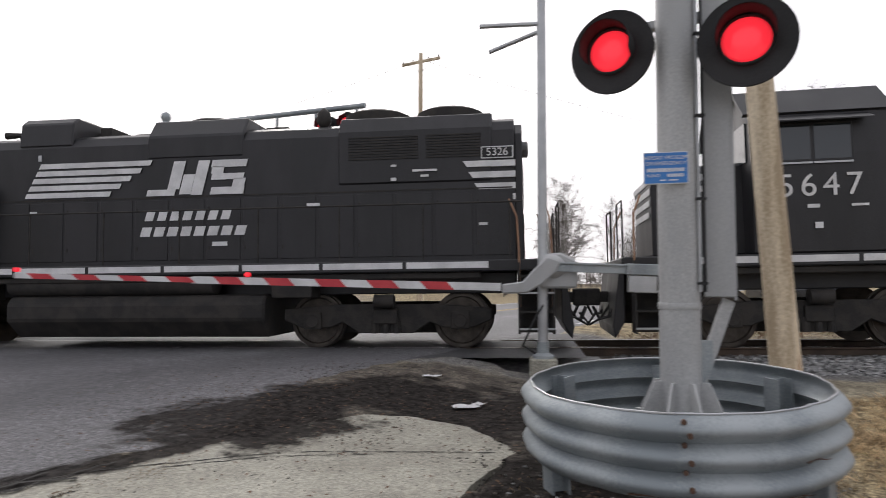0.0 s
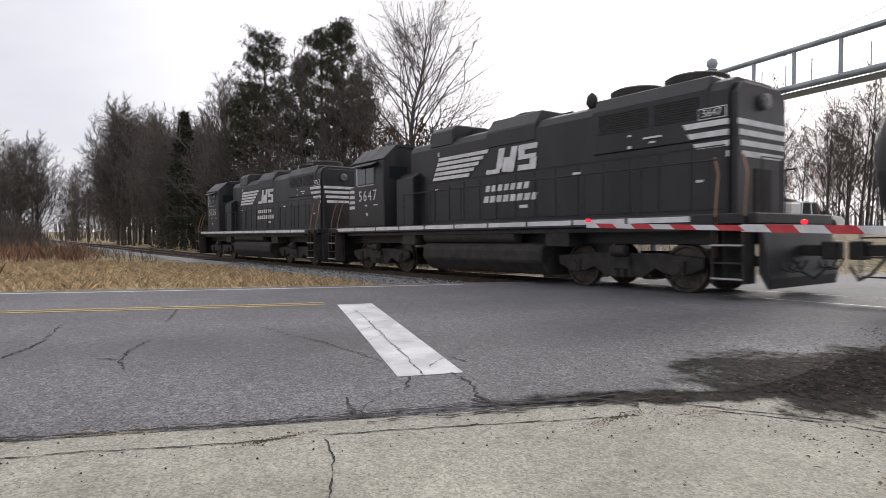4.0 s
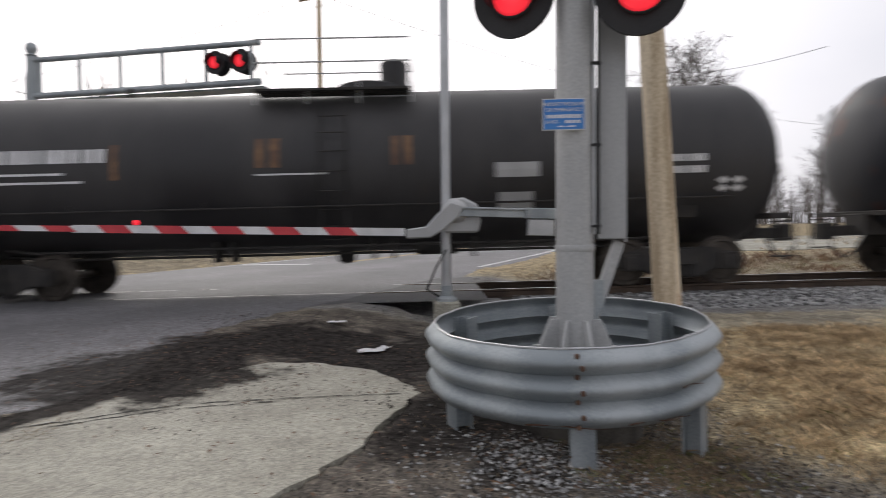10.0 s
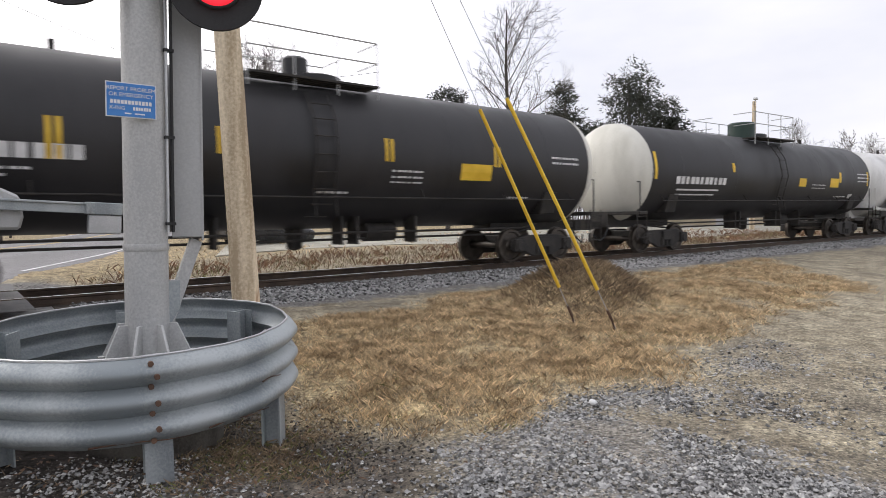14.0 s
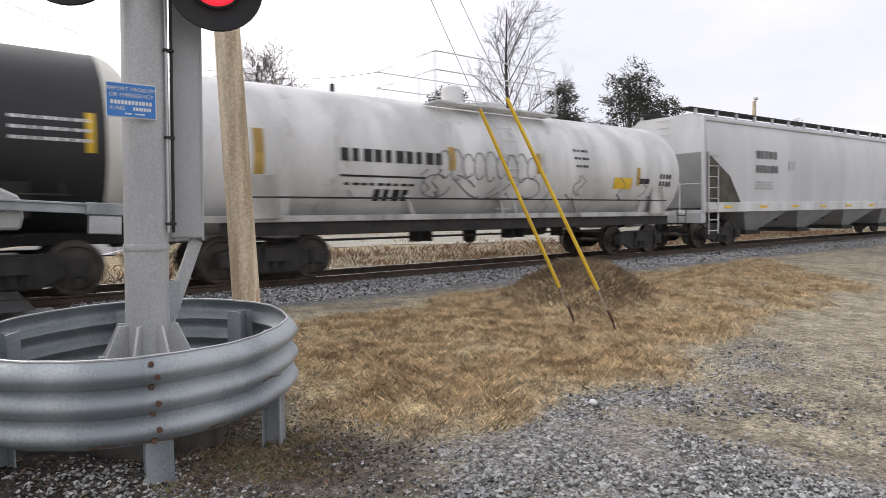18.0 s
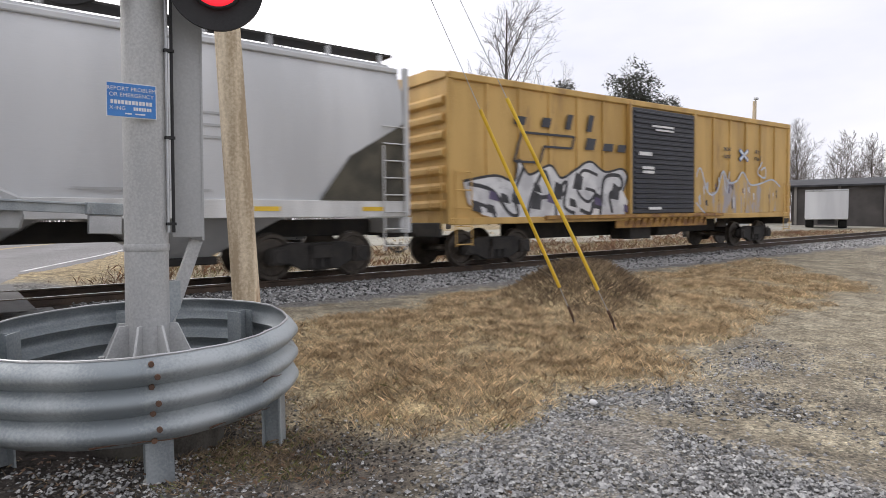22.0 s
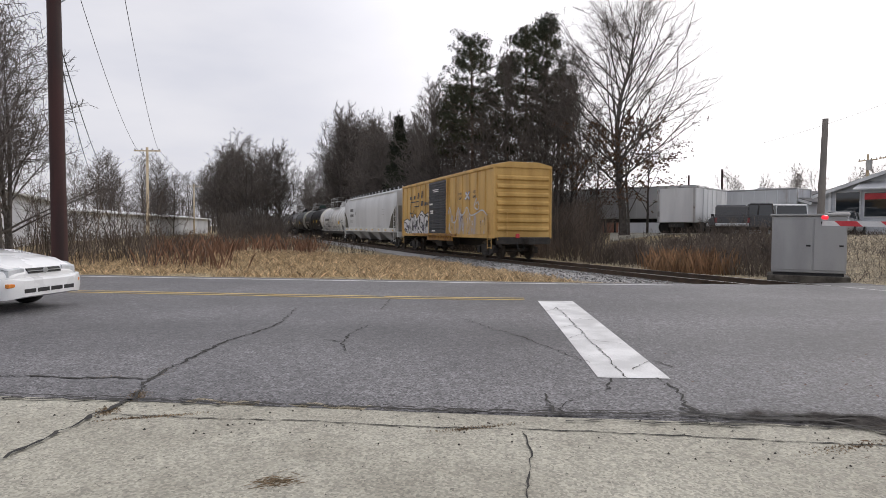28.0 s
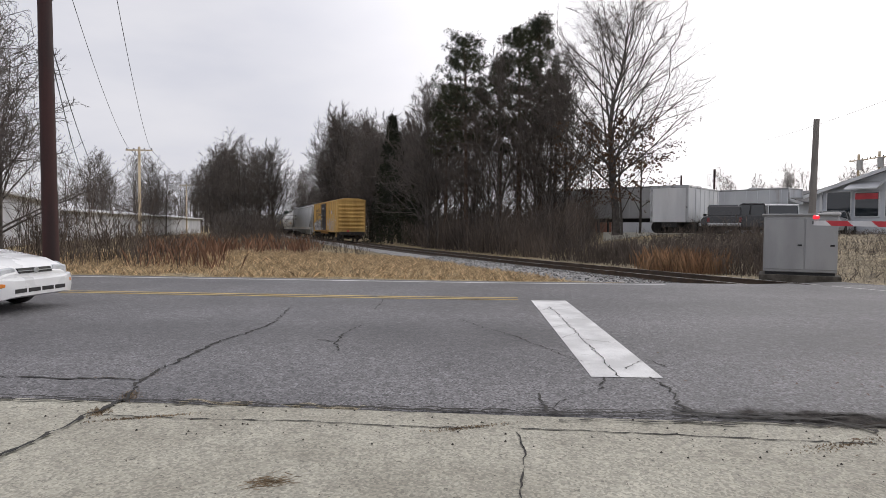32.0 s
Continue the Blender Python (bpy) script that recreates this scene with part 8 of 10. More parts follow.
def build_trees():
    # the big bare oak with a few brown leaves, and its neighbour behind the gravel lot
    oak = ready(rounded_tree(11, 17.8, 0.30, 0.2, 6.2, 46, 3), ("trunk", "crown", "dead_foliage"), (BARK, TWIG, DEAD_LEAF))
    x, y = at_angle(56.9, 45)
    tree_thing("bare_oak_tree", "large leafless oak with a wide rounded crown", x, y, oak)
    low = ready(bare_tree(31, 8.0, 0.1, first=0.15, spread=0.95, upward=0.1, limbs=12, subs=(6, 4), leaves=3), ("trunk", "crown", "dead_foliage"), (BARK, TWIG, DEAD_LEAF))
    for az, d in ((56.4, 44.5), (54.9, 46.0), (59.4, 47)):
        tree_thing("small_oak_tree", "small oak holding brown dead leaves", *at_angle(az, d), low, turn=az)
    rt = ready(rounded_tree(17, 15.6, 0.22, 0.26, 3.6, 30, subs=(0, 8, 5, 3)), ("trunk", "crown", "dead_foliage"), (BARK, TWIG, DEAD_LEAF))
    tree_thing("bare_tree", "tall leafless tree beyond the track", *at_angle(-45.9, 41), rt)
    # pines
    for k, (az, d, h, cf, w) in enumerate(((70.3, 50, 16.9, 0.5, 2.9), (65.5, 50, 16.8, 0.48, 2.6), (63.6, 51, 17.4, 0.5, 2.0), (72.2, 53, 13.8, 0.58, 2.2), (67.2, 52, 15.0, 0.5, 2.1), (62.3, 53, 13.6, 0.58, 1.6))):
        tree_thing("pine_tree", "tall pine with a bare trunk and ragged dark crown", *at_angle(az, d), ready(pine(50 + k, h - 0.2, cf, 0.2, w), ("trunk", "crown"), (BARK_PINE, NEEDLE)), group="pines by the track")
    tree_thing("cedar_tree", "dark pointed cedar standing before bare woods", *at_angle(77.05, 66), ready(cone_tree(70, 13.2, 2.9, 14), ("trunk", "crown"), (BARK, CEDAR)))
    tree_thing("cedar_tree", "dark pointed cedar standing before bare woods", *at_angle(74.6, 62), ready(cone_tree(71, 8.5, 2.0, 12), ("trunk", "crown"), (BARK, CEDAR)))
    for k, (az, d, h, w) in enumerate(((-55.4, 52, 12.9, 4.2), (-49.9, 50, 12.0, 3.2), (-39.3, 58, 13.6, 2.2), (-58.0, 55, 10.8, 3.2), (-53.0, 56, 10.6, 3.0))):
        tree_thing("evergreen_tree", "dense dark evergreen tree beyond the track", *at_angle(az, d), ready(round_evergreen(80 + k, h, w), ("trunk", "crown"), (BARK, EVERGREEN)))
    # bare woods: five kinds, repeated
    kinds = [ready(bare_tree(90 + k, 12.0, 0.13, first=0.1 + 0.08 * (k % 2), spread=0.62 + 0.07 * k, upward=0.7, limbs=22, subs=(7, 5, 3), thick=1.9), ("trunk", "crown", "dead_foliage"), (BARK, TWIG, DEAD_LEAF)) for k in range(5)]
    rnd = random.Random(4)
    spots = []
    for az0, az1, d0, d1, n, h0, h1 in ((60.5, 75, 46, 60, 27, 9.5, 14.5), (74, 79, 68, 84, 40, 11.0, 14.0), (78.5, 82.5, 88, 112, 40, 14.0, 18.5), (82.0, 86.5, 125, 155, 26, 9, 14), (87.3, 92.8, 84, 104, 30, 9.5, 13.0), (92.5, 97, 120, 150, 10, 8, 12), (96, 104, 90, 125, 16, 8, 11), (107.6, 113, 24, 34, 6, 6.5, 9.0), (30, 36, 60, 85, 6, 8, 11), (36, 50, 80, 110, 22, 6.5, 10), (8, 30, 55, 90, 26, 8, 13), (-12, 8, 70, 110, 22, 9, 13), (-30, -14, 44, 60, 8, 10, 13.5), (-44, -28, 75, 105, 14, 9, 13), (-75, -58, 85, 120, 18, 9, 12)):
        for _ in range(n):
            spots.append((rnd.uniform(az0, az1), rnd.uniform(d0, d1), rnd.uniform(h0, h1)))
    for k, (az, d, h) in enumerate(spots):
        x, y = at_angle(az, d)
        if abs(y - float(track_y(x))) < 4.0:
            continue
        r, n = road_rn(x, y)
        if 3.0 < n < 17.0:
            continue
        tree_thing("bare_tree", "slender leafless tree in winter woods", x, y, kinds[k % 5], rnd.uniform(0, 6.28), h / 12.0, group="winter woods")
    # a denser round one seen past the mast
    dense = ready(bare_tree(120, 12.5, 0.2, first=0.2, spread=0.8, upward=0.3, limbs=24, subs=(9, 6, 3), thick=1.8), ("trunk", "crown", "dead_foliage"), (BARK, TWIG, DEAD_LEAF))
    for az, d, s in ((-22.6, 45, 1.0), (-25.0, 48, 0.85), (11.5, 52, 0.8), (14.0, 60, 0.9), (-3.5, 58, 0.85)):
        tree_thing("bare_tree", "bushy leafless tree beyond the crossing", *at_angle(az, d), dense, turn=az, scale=s)


build_trees()


def build_brush():
    """Thickets, weeds and grass as uncountable stuff."""
    rnd = random.Random(9)

    def stems(name, label, material, spots, per, h0, h1, r, fan=0.35, forks=2, category="brush"):
        m = Mesh()
        for x, y, s in spots:
            g = ground_z(x, y)
            for _ in range(per):
                px, py = x + rnd.gauss(0, 0.35), y + rnd.gauss(0, 0.35)
                p = Vector((px, py, g - 0.03))
                h = rnd.uniform(h0, h1) * s
                d = Vector((rnd.gauss(0, fan), rnd.gauss(0, fan), 1)).normalized()
                mid, top = p + d * h * 0.5, p + d * h + Vector((rnd.gauss(0, 0.1), rnd.gauss(0, 0.1), 0)) * h
                m.tube([p, mid, top], r, 3, r * 0.4, caps=False)
                for _ in range(forks):
                    t = rnd.uniform(0.35, 0.9)
                    q = p + d * h * t
                    m.tube([q, q + Vector((rnd.gauss(0, 0.4), rnd.gauss(0, 0.4), rnd.uniform(0.2, 0.8))) * h * 0.35], r * 0.6, 3, r * 0.3, caps=False)
        tagged(solo(name, m, material, label, category, fix=False), kind="stuff")

    def scatter(n, az0, az1, d0, d1, ok):
        out = []
        while len(out) < n:
            az, d = rnd.uniform(az0, az1), math.sqrt(rnd.uniform(d0 * d0, d1 * d1))
            x, y = at_angle(az, d)
            if ok(x, y):
                out.append((x, y, rnd.uniform(0.7, 1.2)))
        return out

    off = lambda x, y: y - mid_y(x)
    across = lambda x, y: road_rn(x, y)[1]
    stems("roadside_thicket", "tangled grey-brown winter thicket beside the road", THICKET, scatter(460, 76, 112, 22, 60, lambda x, y: off(x, y) < -4.5 and across(x, y) > (19.5 if y < -2 else 36)), 7, 0.4, 1.25, 0.012, 0.3, 3)
    stems("far_thicket", "dark thicket under the woods", THICKET, scatter(620, 59, 80, 30, 62, lambda x, y: off(x, y) > 4.0), 8, 0.9, 3.2, 0.018, 0.3, 3)
    stems("woodland_saplings", "dense dark saplings in the woods", TWIG, scatter(260, 60, 84, 46, 90, lambda x, y: off(x, y) > 6.0), 4, 2.5, 6.5, 0.022, 0.14, 4)
    stems("woodland_scrub", "grey-brown scrub along the foot of far woods", TWIG, scatter(220, 82, 92.5, 74, 108, lambda x, y: off(x, y) < -6.0 or off(x, y) > 6.0), 6, 1.4, 3.8, 0.03, 0.25, 4)
    stems("bank_thicket", "dark scrub on the bank behind the track", THICKET, scatter(330, 44, 62, 22, 36, lambda x, y: 3.8 < off(x, y) < 12), 8, 0.5, 1.3, 0.012, 0.35, 3)
    stems("far_side_weeds", "brown weeds along the far side of the track", WEED, scatter(640, -75, -2, 14, 44, lambda x, y: 2.9 < off(x, y) < 7.5 and across(x, y) < 3.8), 8, 0.1, 0.36, 0.006, 0.45, 1)
    stems("lot_bank_weeds", "brown weeds on the bank below the parking lot", THICKET, scatter(420, 31, 44, 22, 36, lambda x, y: off(x, y) > 3.2 and across(x, y) > 16.2), 9, 0.1, 0.4, 0.006, 0.5, 1)

    def blades(name, label, material, spots, per, h0, h1, w, lean=0.5, spread=0.12, category="grass"):
        v, f = [], []
        for x, y, s in spots:
            for _ in range(per):
                px, py = x + rnd.gauss(0, spread), y + rnd.gauss(0, spread)
                g = surface(px, py) - 0.01
                a, h = rnd.uniform(0, math.tau), rnd.uniform(h0, h1) * s
                lx, ly = rnd.gauss(0, lean) * h, rnd.gauss(0, lean) * h
                cx, cy = math.cos(a) * w, math.sin(a) * w
                k = len(v)
                v += [(px - cx, py - cy, g), (px + cx, py + cy, g), (px + lx * 0.4 + cx * 0.6, py + ly * 0.4 + cy * 0.6, g + h * 0.62), (px + lx, py + ly, g + h)]
                f += [(k, k + 1, k + 2), (k, k + 2, k + 3)]
        me = bpy.data.meshes.new(name)
        me.from_pydata(v, [], f)
        me.materials.append(material)
        tagged(new(name, me), label, category, kind="stuff")

    blades("tall_orange_grass", "tall rust-orange dry grass beside the track", ORANGE_GRASS, scatter(190, 48, 59, 20, 28, lambda x, y: 3.2 < off(x, y) < 4.8 and math.sin(x * 2.3) + math.sin(x * 0.9 + 1) > -0.1), 12, 0.35, 0.95, 0.007, 0.18, 0.2)
    stems("roadside_shrubs", "tall grey-brown shrubs before white buildings", THICKET, scatter(34, 97.5, 106, 23, 32, lambda x, y: across(x, y) > 19.5), 4, 1.6, 3.6, 0.014, 0.2, 6)
    blades("roadside_weeds", "rust-brown tall weeds beside the road", RUST_WEED, scatter(110, 84, 98, 20, 46, lambda x, y: across(x, y) > (19.0 if y < -1 else 30) and off(x, y) < -4), 12, 0.4, 1.0, 0.012, 0.25, 0.3)
    blades("verge_grass", "straw-coloured dry grass between road and track", STRAW, scatter(2600, 62, 108, 15, 36, lambda x, y: across(x, y) > 15.9 and off(x, y) < -3.0), 30, 0.04, 0.2, 0.006, 0.55, 0.22)
    blades("far_side_rust_weeds", "rust-brown low weeds beyond the track", RUST_WEED, scatter(420, -75, -2, 14, 44, lambda x, y: 3.0 < off(x, y) < 9.5 and across(x, y) < 3.8), 16, 0.05, 0.26, 0.008, 0.6, 0.3)
    blades("far_side_green", "olive-green blades beyond the track", GREEN_GRASS, scatter(200, -75, -2, 14, 44, lambda x, y: 3.0 < off(x, y) < 7.0 and across(x, y) < 3.8), 12, 0.04, 0.14, 0.008, 0.6, 0.25)
    spots = []
    while len(spots) < 5200:
        x, y = rnd.uniform(1.8, 20), rnd.uniform(2.6, 9.6)
        g, v, s = (q(x, y) for q in ZONE)
        if rnd.random() < g * (0.62 + 0.38 * math.sin(x * 2.1 + y * 1.3 + 1.7 * math.sin(y * 2.6 - x))) and off(x, y) < -2.9 and (x < 8 or rnd.random() < 0.5):
            spots.append((x, y, rnd.uniform(0.6, 1.2)))
    blades("dry_grass", "short straw-coloured winter grass", STRAW, spots, 34, 0.015, 0.075, 0.003, 0.6, 0.09)
    blades("green_grass", "sparse green blades among dry grass", GREEN_GRASS, spots[::14], 14, 0.015, 0.055, 0.003, 0.8, 0.08)
    heap = [(8.6 + rnd.gauss(0, 0.62), 6.9 + rnd.gauss(0, 0.46), rnd.uniform(0.7, 1.2)) for _ in range(420)]
    blades("heap_grass", "tangled brown grass on an earth heap", HEAP_GRASS, heap, 40, 0.03, 0.12, 0.004, 0.6, 0.13)
    ringweeds = [(1.07 + rnd.gauss(0, 0.9), 4.6 + rnd.gauss(0, 0.8), rnd.uniform(0.6, 1.2)) for _ in range(300)]
    blades("ring_weeds", "dark weeds and dead leaves round the guard ring", HEAP_GRASS, [s for s in ringweeds if s[0] > -0.1], 4, 0.012, 0.045, 0.003, 0.9, 0.1)
    tufts = [(1.6 + rnd.gauss(0, 0.28), 3.95 + rnd.gauss(0, 0.35), rnd.uniform(0.6, 1.2)) for _ in range(260)]
    blades("ring_grass", "short olive-brown grass at the foot of the guard ring", HEAP_GRASS, tufts, 26, 0.012, 0.05, 0.003, 0.8, 0.06)
    blades("ring_green_grass", "green blades at the foot of the guard ring", GREEN_GRASS, tufts[::3], 14, 0.012, 0.05, 0.003, 0.8, 0.06)
    far = scatter(160, -76, -2, 15, 45, lambda x, y: off(x, y) > 3.2 and across(x, y) < 4.0)
    blades("far_grass", "pale dry grass beyond the track", STRAW, far, 14, 0.05, 0.2, 0.01, 0.6, 0.25)


STRAW = surf("straw_grass", (0.31, 0.22, 0.125), (0.67, 0.525, 0.33), 4.0, 0.9, world=True, vary=0.65, spread=0.1)
GREEN_GRASS = surf("green_grass", (0.10, 0.115, 0.035), (0.21, 0.21, 0.07), 2.0, 0.9, world=True, vary=0.55)
HEAP_GRASS = surf("brown_grass", (0.15, 0.105, 0.065), (0.30, 0.225, 0.14), 1.5, 0.9, world=True, vary=0.55)
ORANGE_GRASS = surf("orange_grass", (0.19, 0.105, 0.055), (0.35, 0.215, 0.12), 0.8, 0.9, world=True, vary=0.55)
THICKET = surf("thicket_stems", (0.06, 0.048, 0.04), (0.15, 0.12, 0.098), 0.4, 0.95, world=True, vary=0.4)
RUST_WEED = surf("rust_weed", (0.15, 0.08, 0.05), (0.28, 0.16, 0.10), 0.8, 0.95, world=True, vary=0.4)
WEED = surf("weed_stems", (0.14, 0.10, 0.06), (0.27, 0.20, 0.12), 0.8, 0.95, world=True, vary=0.4)


def surface(x, y):
    """The land's height with the earth heap on it."""
    return ground_z(x, y) + 0.6 * math.exp(-((((x - 8.6) / 1.15) ** 2 + ((y - 6.9) / 0.85) ** 2) ** 1.3)) + (BUMPS(x, y) if -6 < x < 20.9 and -3 < y < 10.9 else 0.0)


build_brush()


def build_stones():
    """Ballast and gravel as loose stones."""
    rnd = random.Random(21)
    octa = [(1, 0, 0), (-1, 0, 0), (0, 1, 0), (0, -1, 0), (0, 0, 1), (0, 0, -1)]
    tri = [(0, 2, 4), (2, 1, 4), (1, 3, 4), (3, 0, 4), (2, 0, 5), (1, 2, 5), (3, 1, 5), (0, 3, 5)]

    def stones(name, label, places, material):
        v, f = [], []
        for x, y, z, r in places:
            k = len(v)
            a = rnd.uniform(0, math.tau)
            ca, sa = math.cos(a), math.sin(a)
            sx, sy, sz = r * rnd.uniform(0.7, 1.3), r * rnd.uniform(0.7, 1.3), r * rnd.uniform(0.5, 0.9)
            for p, q, w in octa:
                p, q, w = p * sx + rnd.uniform(-0.3, 0.3) * r, q * sy + rnd.uniform(-0.3, 0.3) * r, w * sz
                v.append((x + p * ca - q * sa, y + p * sa + q * ca, z + w))
            f += [tuple(i + k for i in t) for t in tri]
        me = bpy.data.meshes.new(name)
        me.from_pydata(v, [], f)
        me.materials.append(material)
        tagged(new(name, me), label, "gravel", kind="stuff")

    along = [frame_at(-60 + k * 0.25) for k in range(440)]
    out = []
    for _ in range(26000):
        x = rnd.choice((rnd.uniform(1.6, 26), rnd.uniform(1.6, 14), rnd.uniform(-34, -12.6), rnd.uniform(26, 45)))
        o = rnd.uniform(-2.7, -0.6) if rnd.random() < 0.8 else rnd.uniform(-0.6, 2.4)
        p, d, n = along[int((x + 60) / 0.25)]
        p = p + d * ((x + 60) / 0.25 % 1 * 0.25)
        a = abs(o)
        zb = -0.16 if a < 1.55 else -0.17 - (a - 1.55) * 0.26 if a < 2.2 else -0.34 - (a - 2.2) * 0.145
        q = p + n * o
        out.append((q.x, q.y, p.z + zb + 0.01, rnd.uniform(0.022, 0.045)))
    stones("ballast_stones", "loose grey crushed stones along the track", out, BALLAST)
    out = []
    while len(out) < 46000:
        x, y = rnd.uniform(0.4, 7.5), rnd.uniform(-0.6, 5.5)
        if math.hypot(x, y) < 0.8:
            continue
        g, v, s = (q(x, y) for q in ZONE)
        if rnd.random() < 0.05 * (1 - g) + 0.95 * v * (1 - g) ** 2:
            r = rnd.uniform(0.005, 0.014) if rnd.random() < 0.93 else rnd.uniform(0.014, 0.024)
            out.append((x, y, surface(x, y) + r * 0.2, r))
    for _ in range(1200):
        x, y, r = rnd.gauss(0.75, 0.45), rnd.gauss(3.75, 0.35), rnd.uniform(0.006, 0.019)
        out.append((x, y, surface(x, y) + r * 0.2, r))
    stones("gravel", "loose grey driveway gravel", out, BALLAST)
    out = []
    for _ in range(9000):
        x, y = (rnd.uniform(-4.5, 2.6), rnd.uniform(3.0, 9.0)) if rnd.random() < 0.5 else (rnd.gauss(1.3, 0.9), rnd.gauss(3.9, 0.7))
        g, v, s = (q(x, y) for q in ZONE)
        if rnd.random() < s:
            out.append((x, y, surface(x, y) + 0.003, rnd.uniform(0.004, 0.015)))
    stones("dirt_clods", "dark clods and bits of broken asphalt in soil", out, CLOD)


BALLAST = surf("loose_stone", (0.12, 0.12, 0.122), (0.38, 0.377, 0.365), 22, 0.9, world=True, spread=0.2, vary=0.85)
CLOD = surf("dark_clods", (0.02, 0.018, 0.016), (0.085, 0.072, 0.06), 14, 0.95, world=True, spread=0.2, vary=0.5)
build_stones()

# ---- vehicles and buildings
CAR_WHITE = surf("car_white", (0.68, 0.69, 0.70), (0.76, 0.77, 0.78), 1.0, 0.25, coat=0.6)
CAR_DARK = surf("car_dark", (0.012, 0.013, 0.016), (0.025, 0.026, 0.03), 1.0, 0.25, coat=0.6)
CAR_SILVER = surf("car_silver", (0.34, 0.35, 0.36), (0.42, 0.43, 0.44), 1.0, 0.3, 0.5, coat=0.5)
TYRE = surf("tyre_rubber", (0.012, 0.012, 0.012), (0.025, 0.025, 0.025), 5.0, 0.85)
AMBER = surf("amber_lens", (0.62, 0.20, 0.03), (0.70, 0.27, 0.05), 5.0, 0.2)
LAMP_GLASS = surf("lamp_glass", (0.42, 0.44, 0.46), (0.60, 0.62, 0.64), 6.0, 0.12)
TRAILER_WHITE = surf("trailer_white", (0.52, 0.53, 0.55), (0.68, 0.69, 0.70), 0.8, 0.5, streak=5.0, spots=(0.40, 0.38, 0.36), spot_at=0.66)
WALL_WHITE = surf("wall_white", (0.55, 0.56, 0.58), (0.70, 0.71, 0.72), 0.7, 0.7)
WALL_TAN = surf("wall_tan", (0.48, 0.42, 0.30), (0.60, 0.53, 0.39), 0.6, 0.8)
WALL_DARK = surf("wall_dark", (0.06, 0.055, 0.052), (0.11, 0.10, 0.095), 0.6, 0.8)
WALL_METAL = surf("wall_metal", (0.44, 0.46, 0.50), (0.60, 0.62, 0.65), 0.5, 0.5, streak=6.0, spots=(0.30, 0.24, 0.22), spot_at=0.66)
ROOF_DARK = surf("roof_dark", (0.035, 0.036, 0.04), (0.08, 0.08, 0.085), 1.0, 0.85)
BRICK_RED = surf("brick_red", (0.20, 0.09, 0.065), (0.30, 0.15, 0.11), 2.0, 0.9)


def wheel_part(parent, x, y, r=0.31, w=0.2):
    t = part("wheel", Mesh().lathe([(-w / 2, r * 0.62), (-w / 2, r * 0.93), (-w / 2 + 0.03, r), (w / 2 - 0.03, r), (w / 2, r * 0.93), (w / 2, r * 0.62)], 24, "y"), TYRE, parent, "black tyre", at=pose(x, y, r), smooth=40)
    s = -1 if y < 0 else 1
    part("rim", Mesh().lathe([(s * (w / 2 - 0.02), r * 0.64), (s * (w / 2 - 0.03), r * 0.5), (s * (w / 2 - 0.05), r * 0.2), (s * (w / 2 - 0.02), r * 0.12), (s * (w / 2 - 0.02), 0.004)], 20, "y"), CAR_SILVER, t, "metal rim", smooth=40)
    return t


def loft(stations):
    """A closed body from cross-sections: (x, [(y, z), ...]) with equal counts."""
    m = Mesh()
    grid = [[(x, y, z) for y, z in sec] + [(x, sec[0][0], sec[0][1])] for x, sec in stations]
    m.sheet(grid)
    n = len(stations[0][1])
    m.add([(stations[0][0], y, z) for y, z in stations[0][1]], [tuple(range(n))])
    m.add([(stations[-1][0], y, z) for y, z in stations[-1][1]], [tuple(range(n - 1, -1, -1))])
    return m


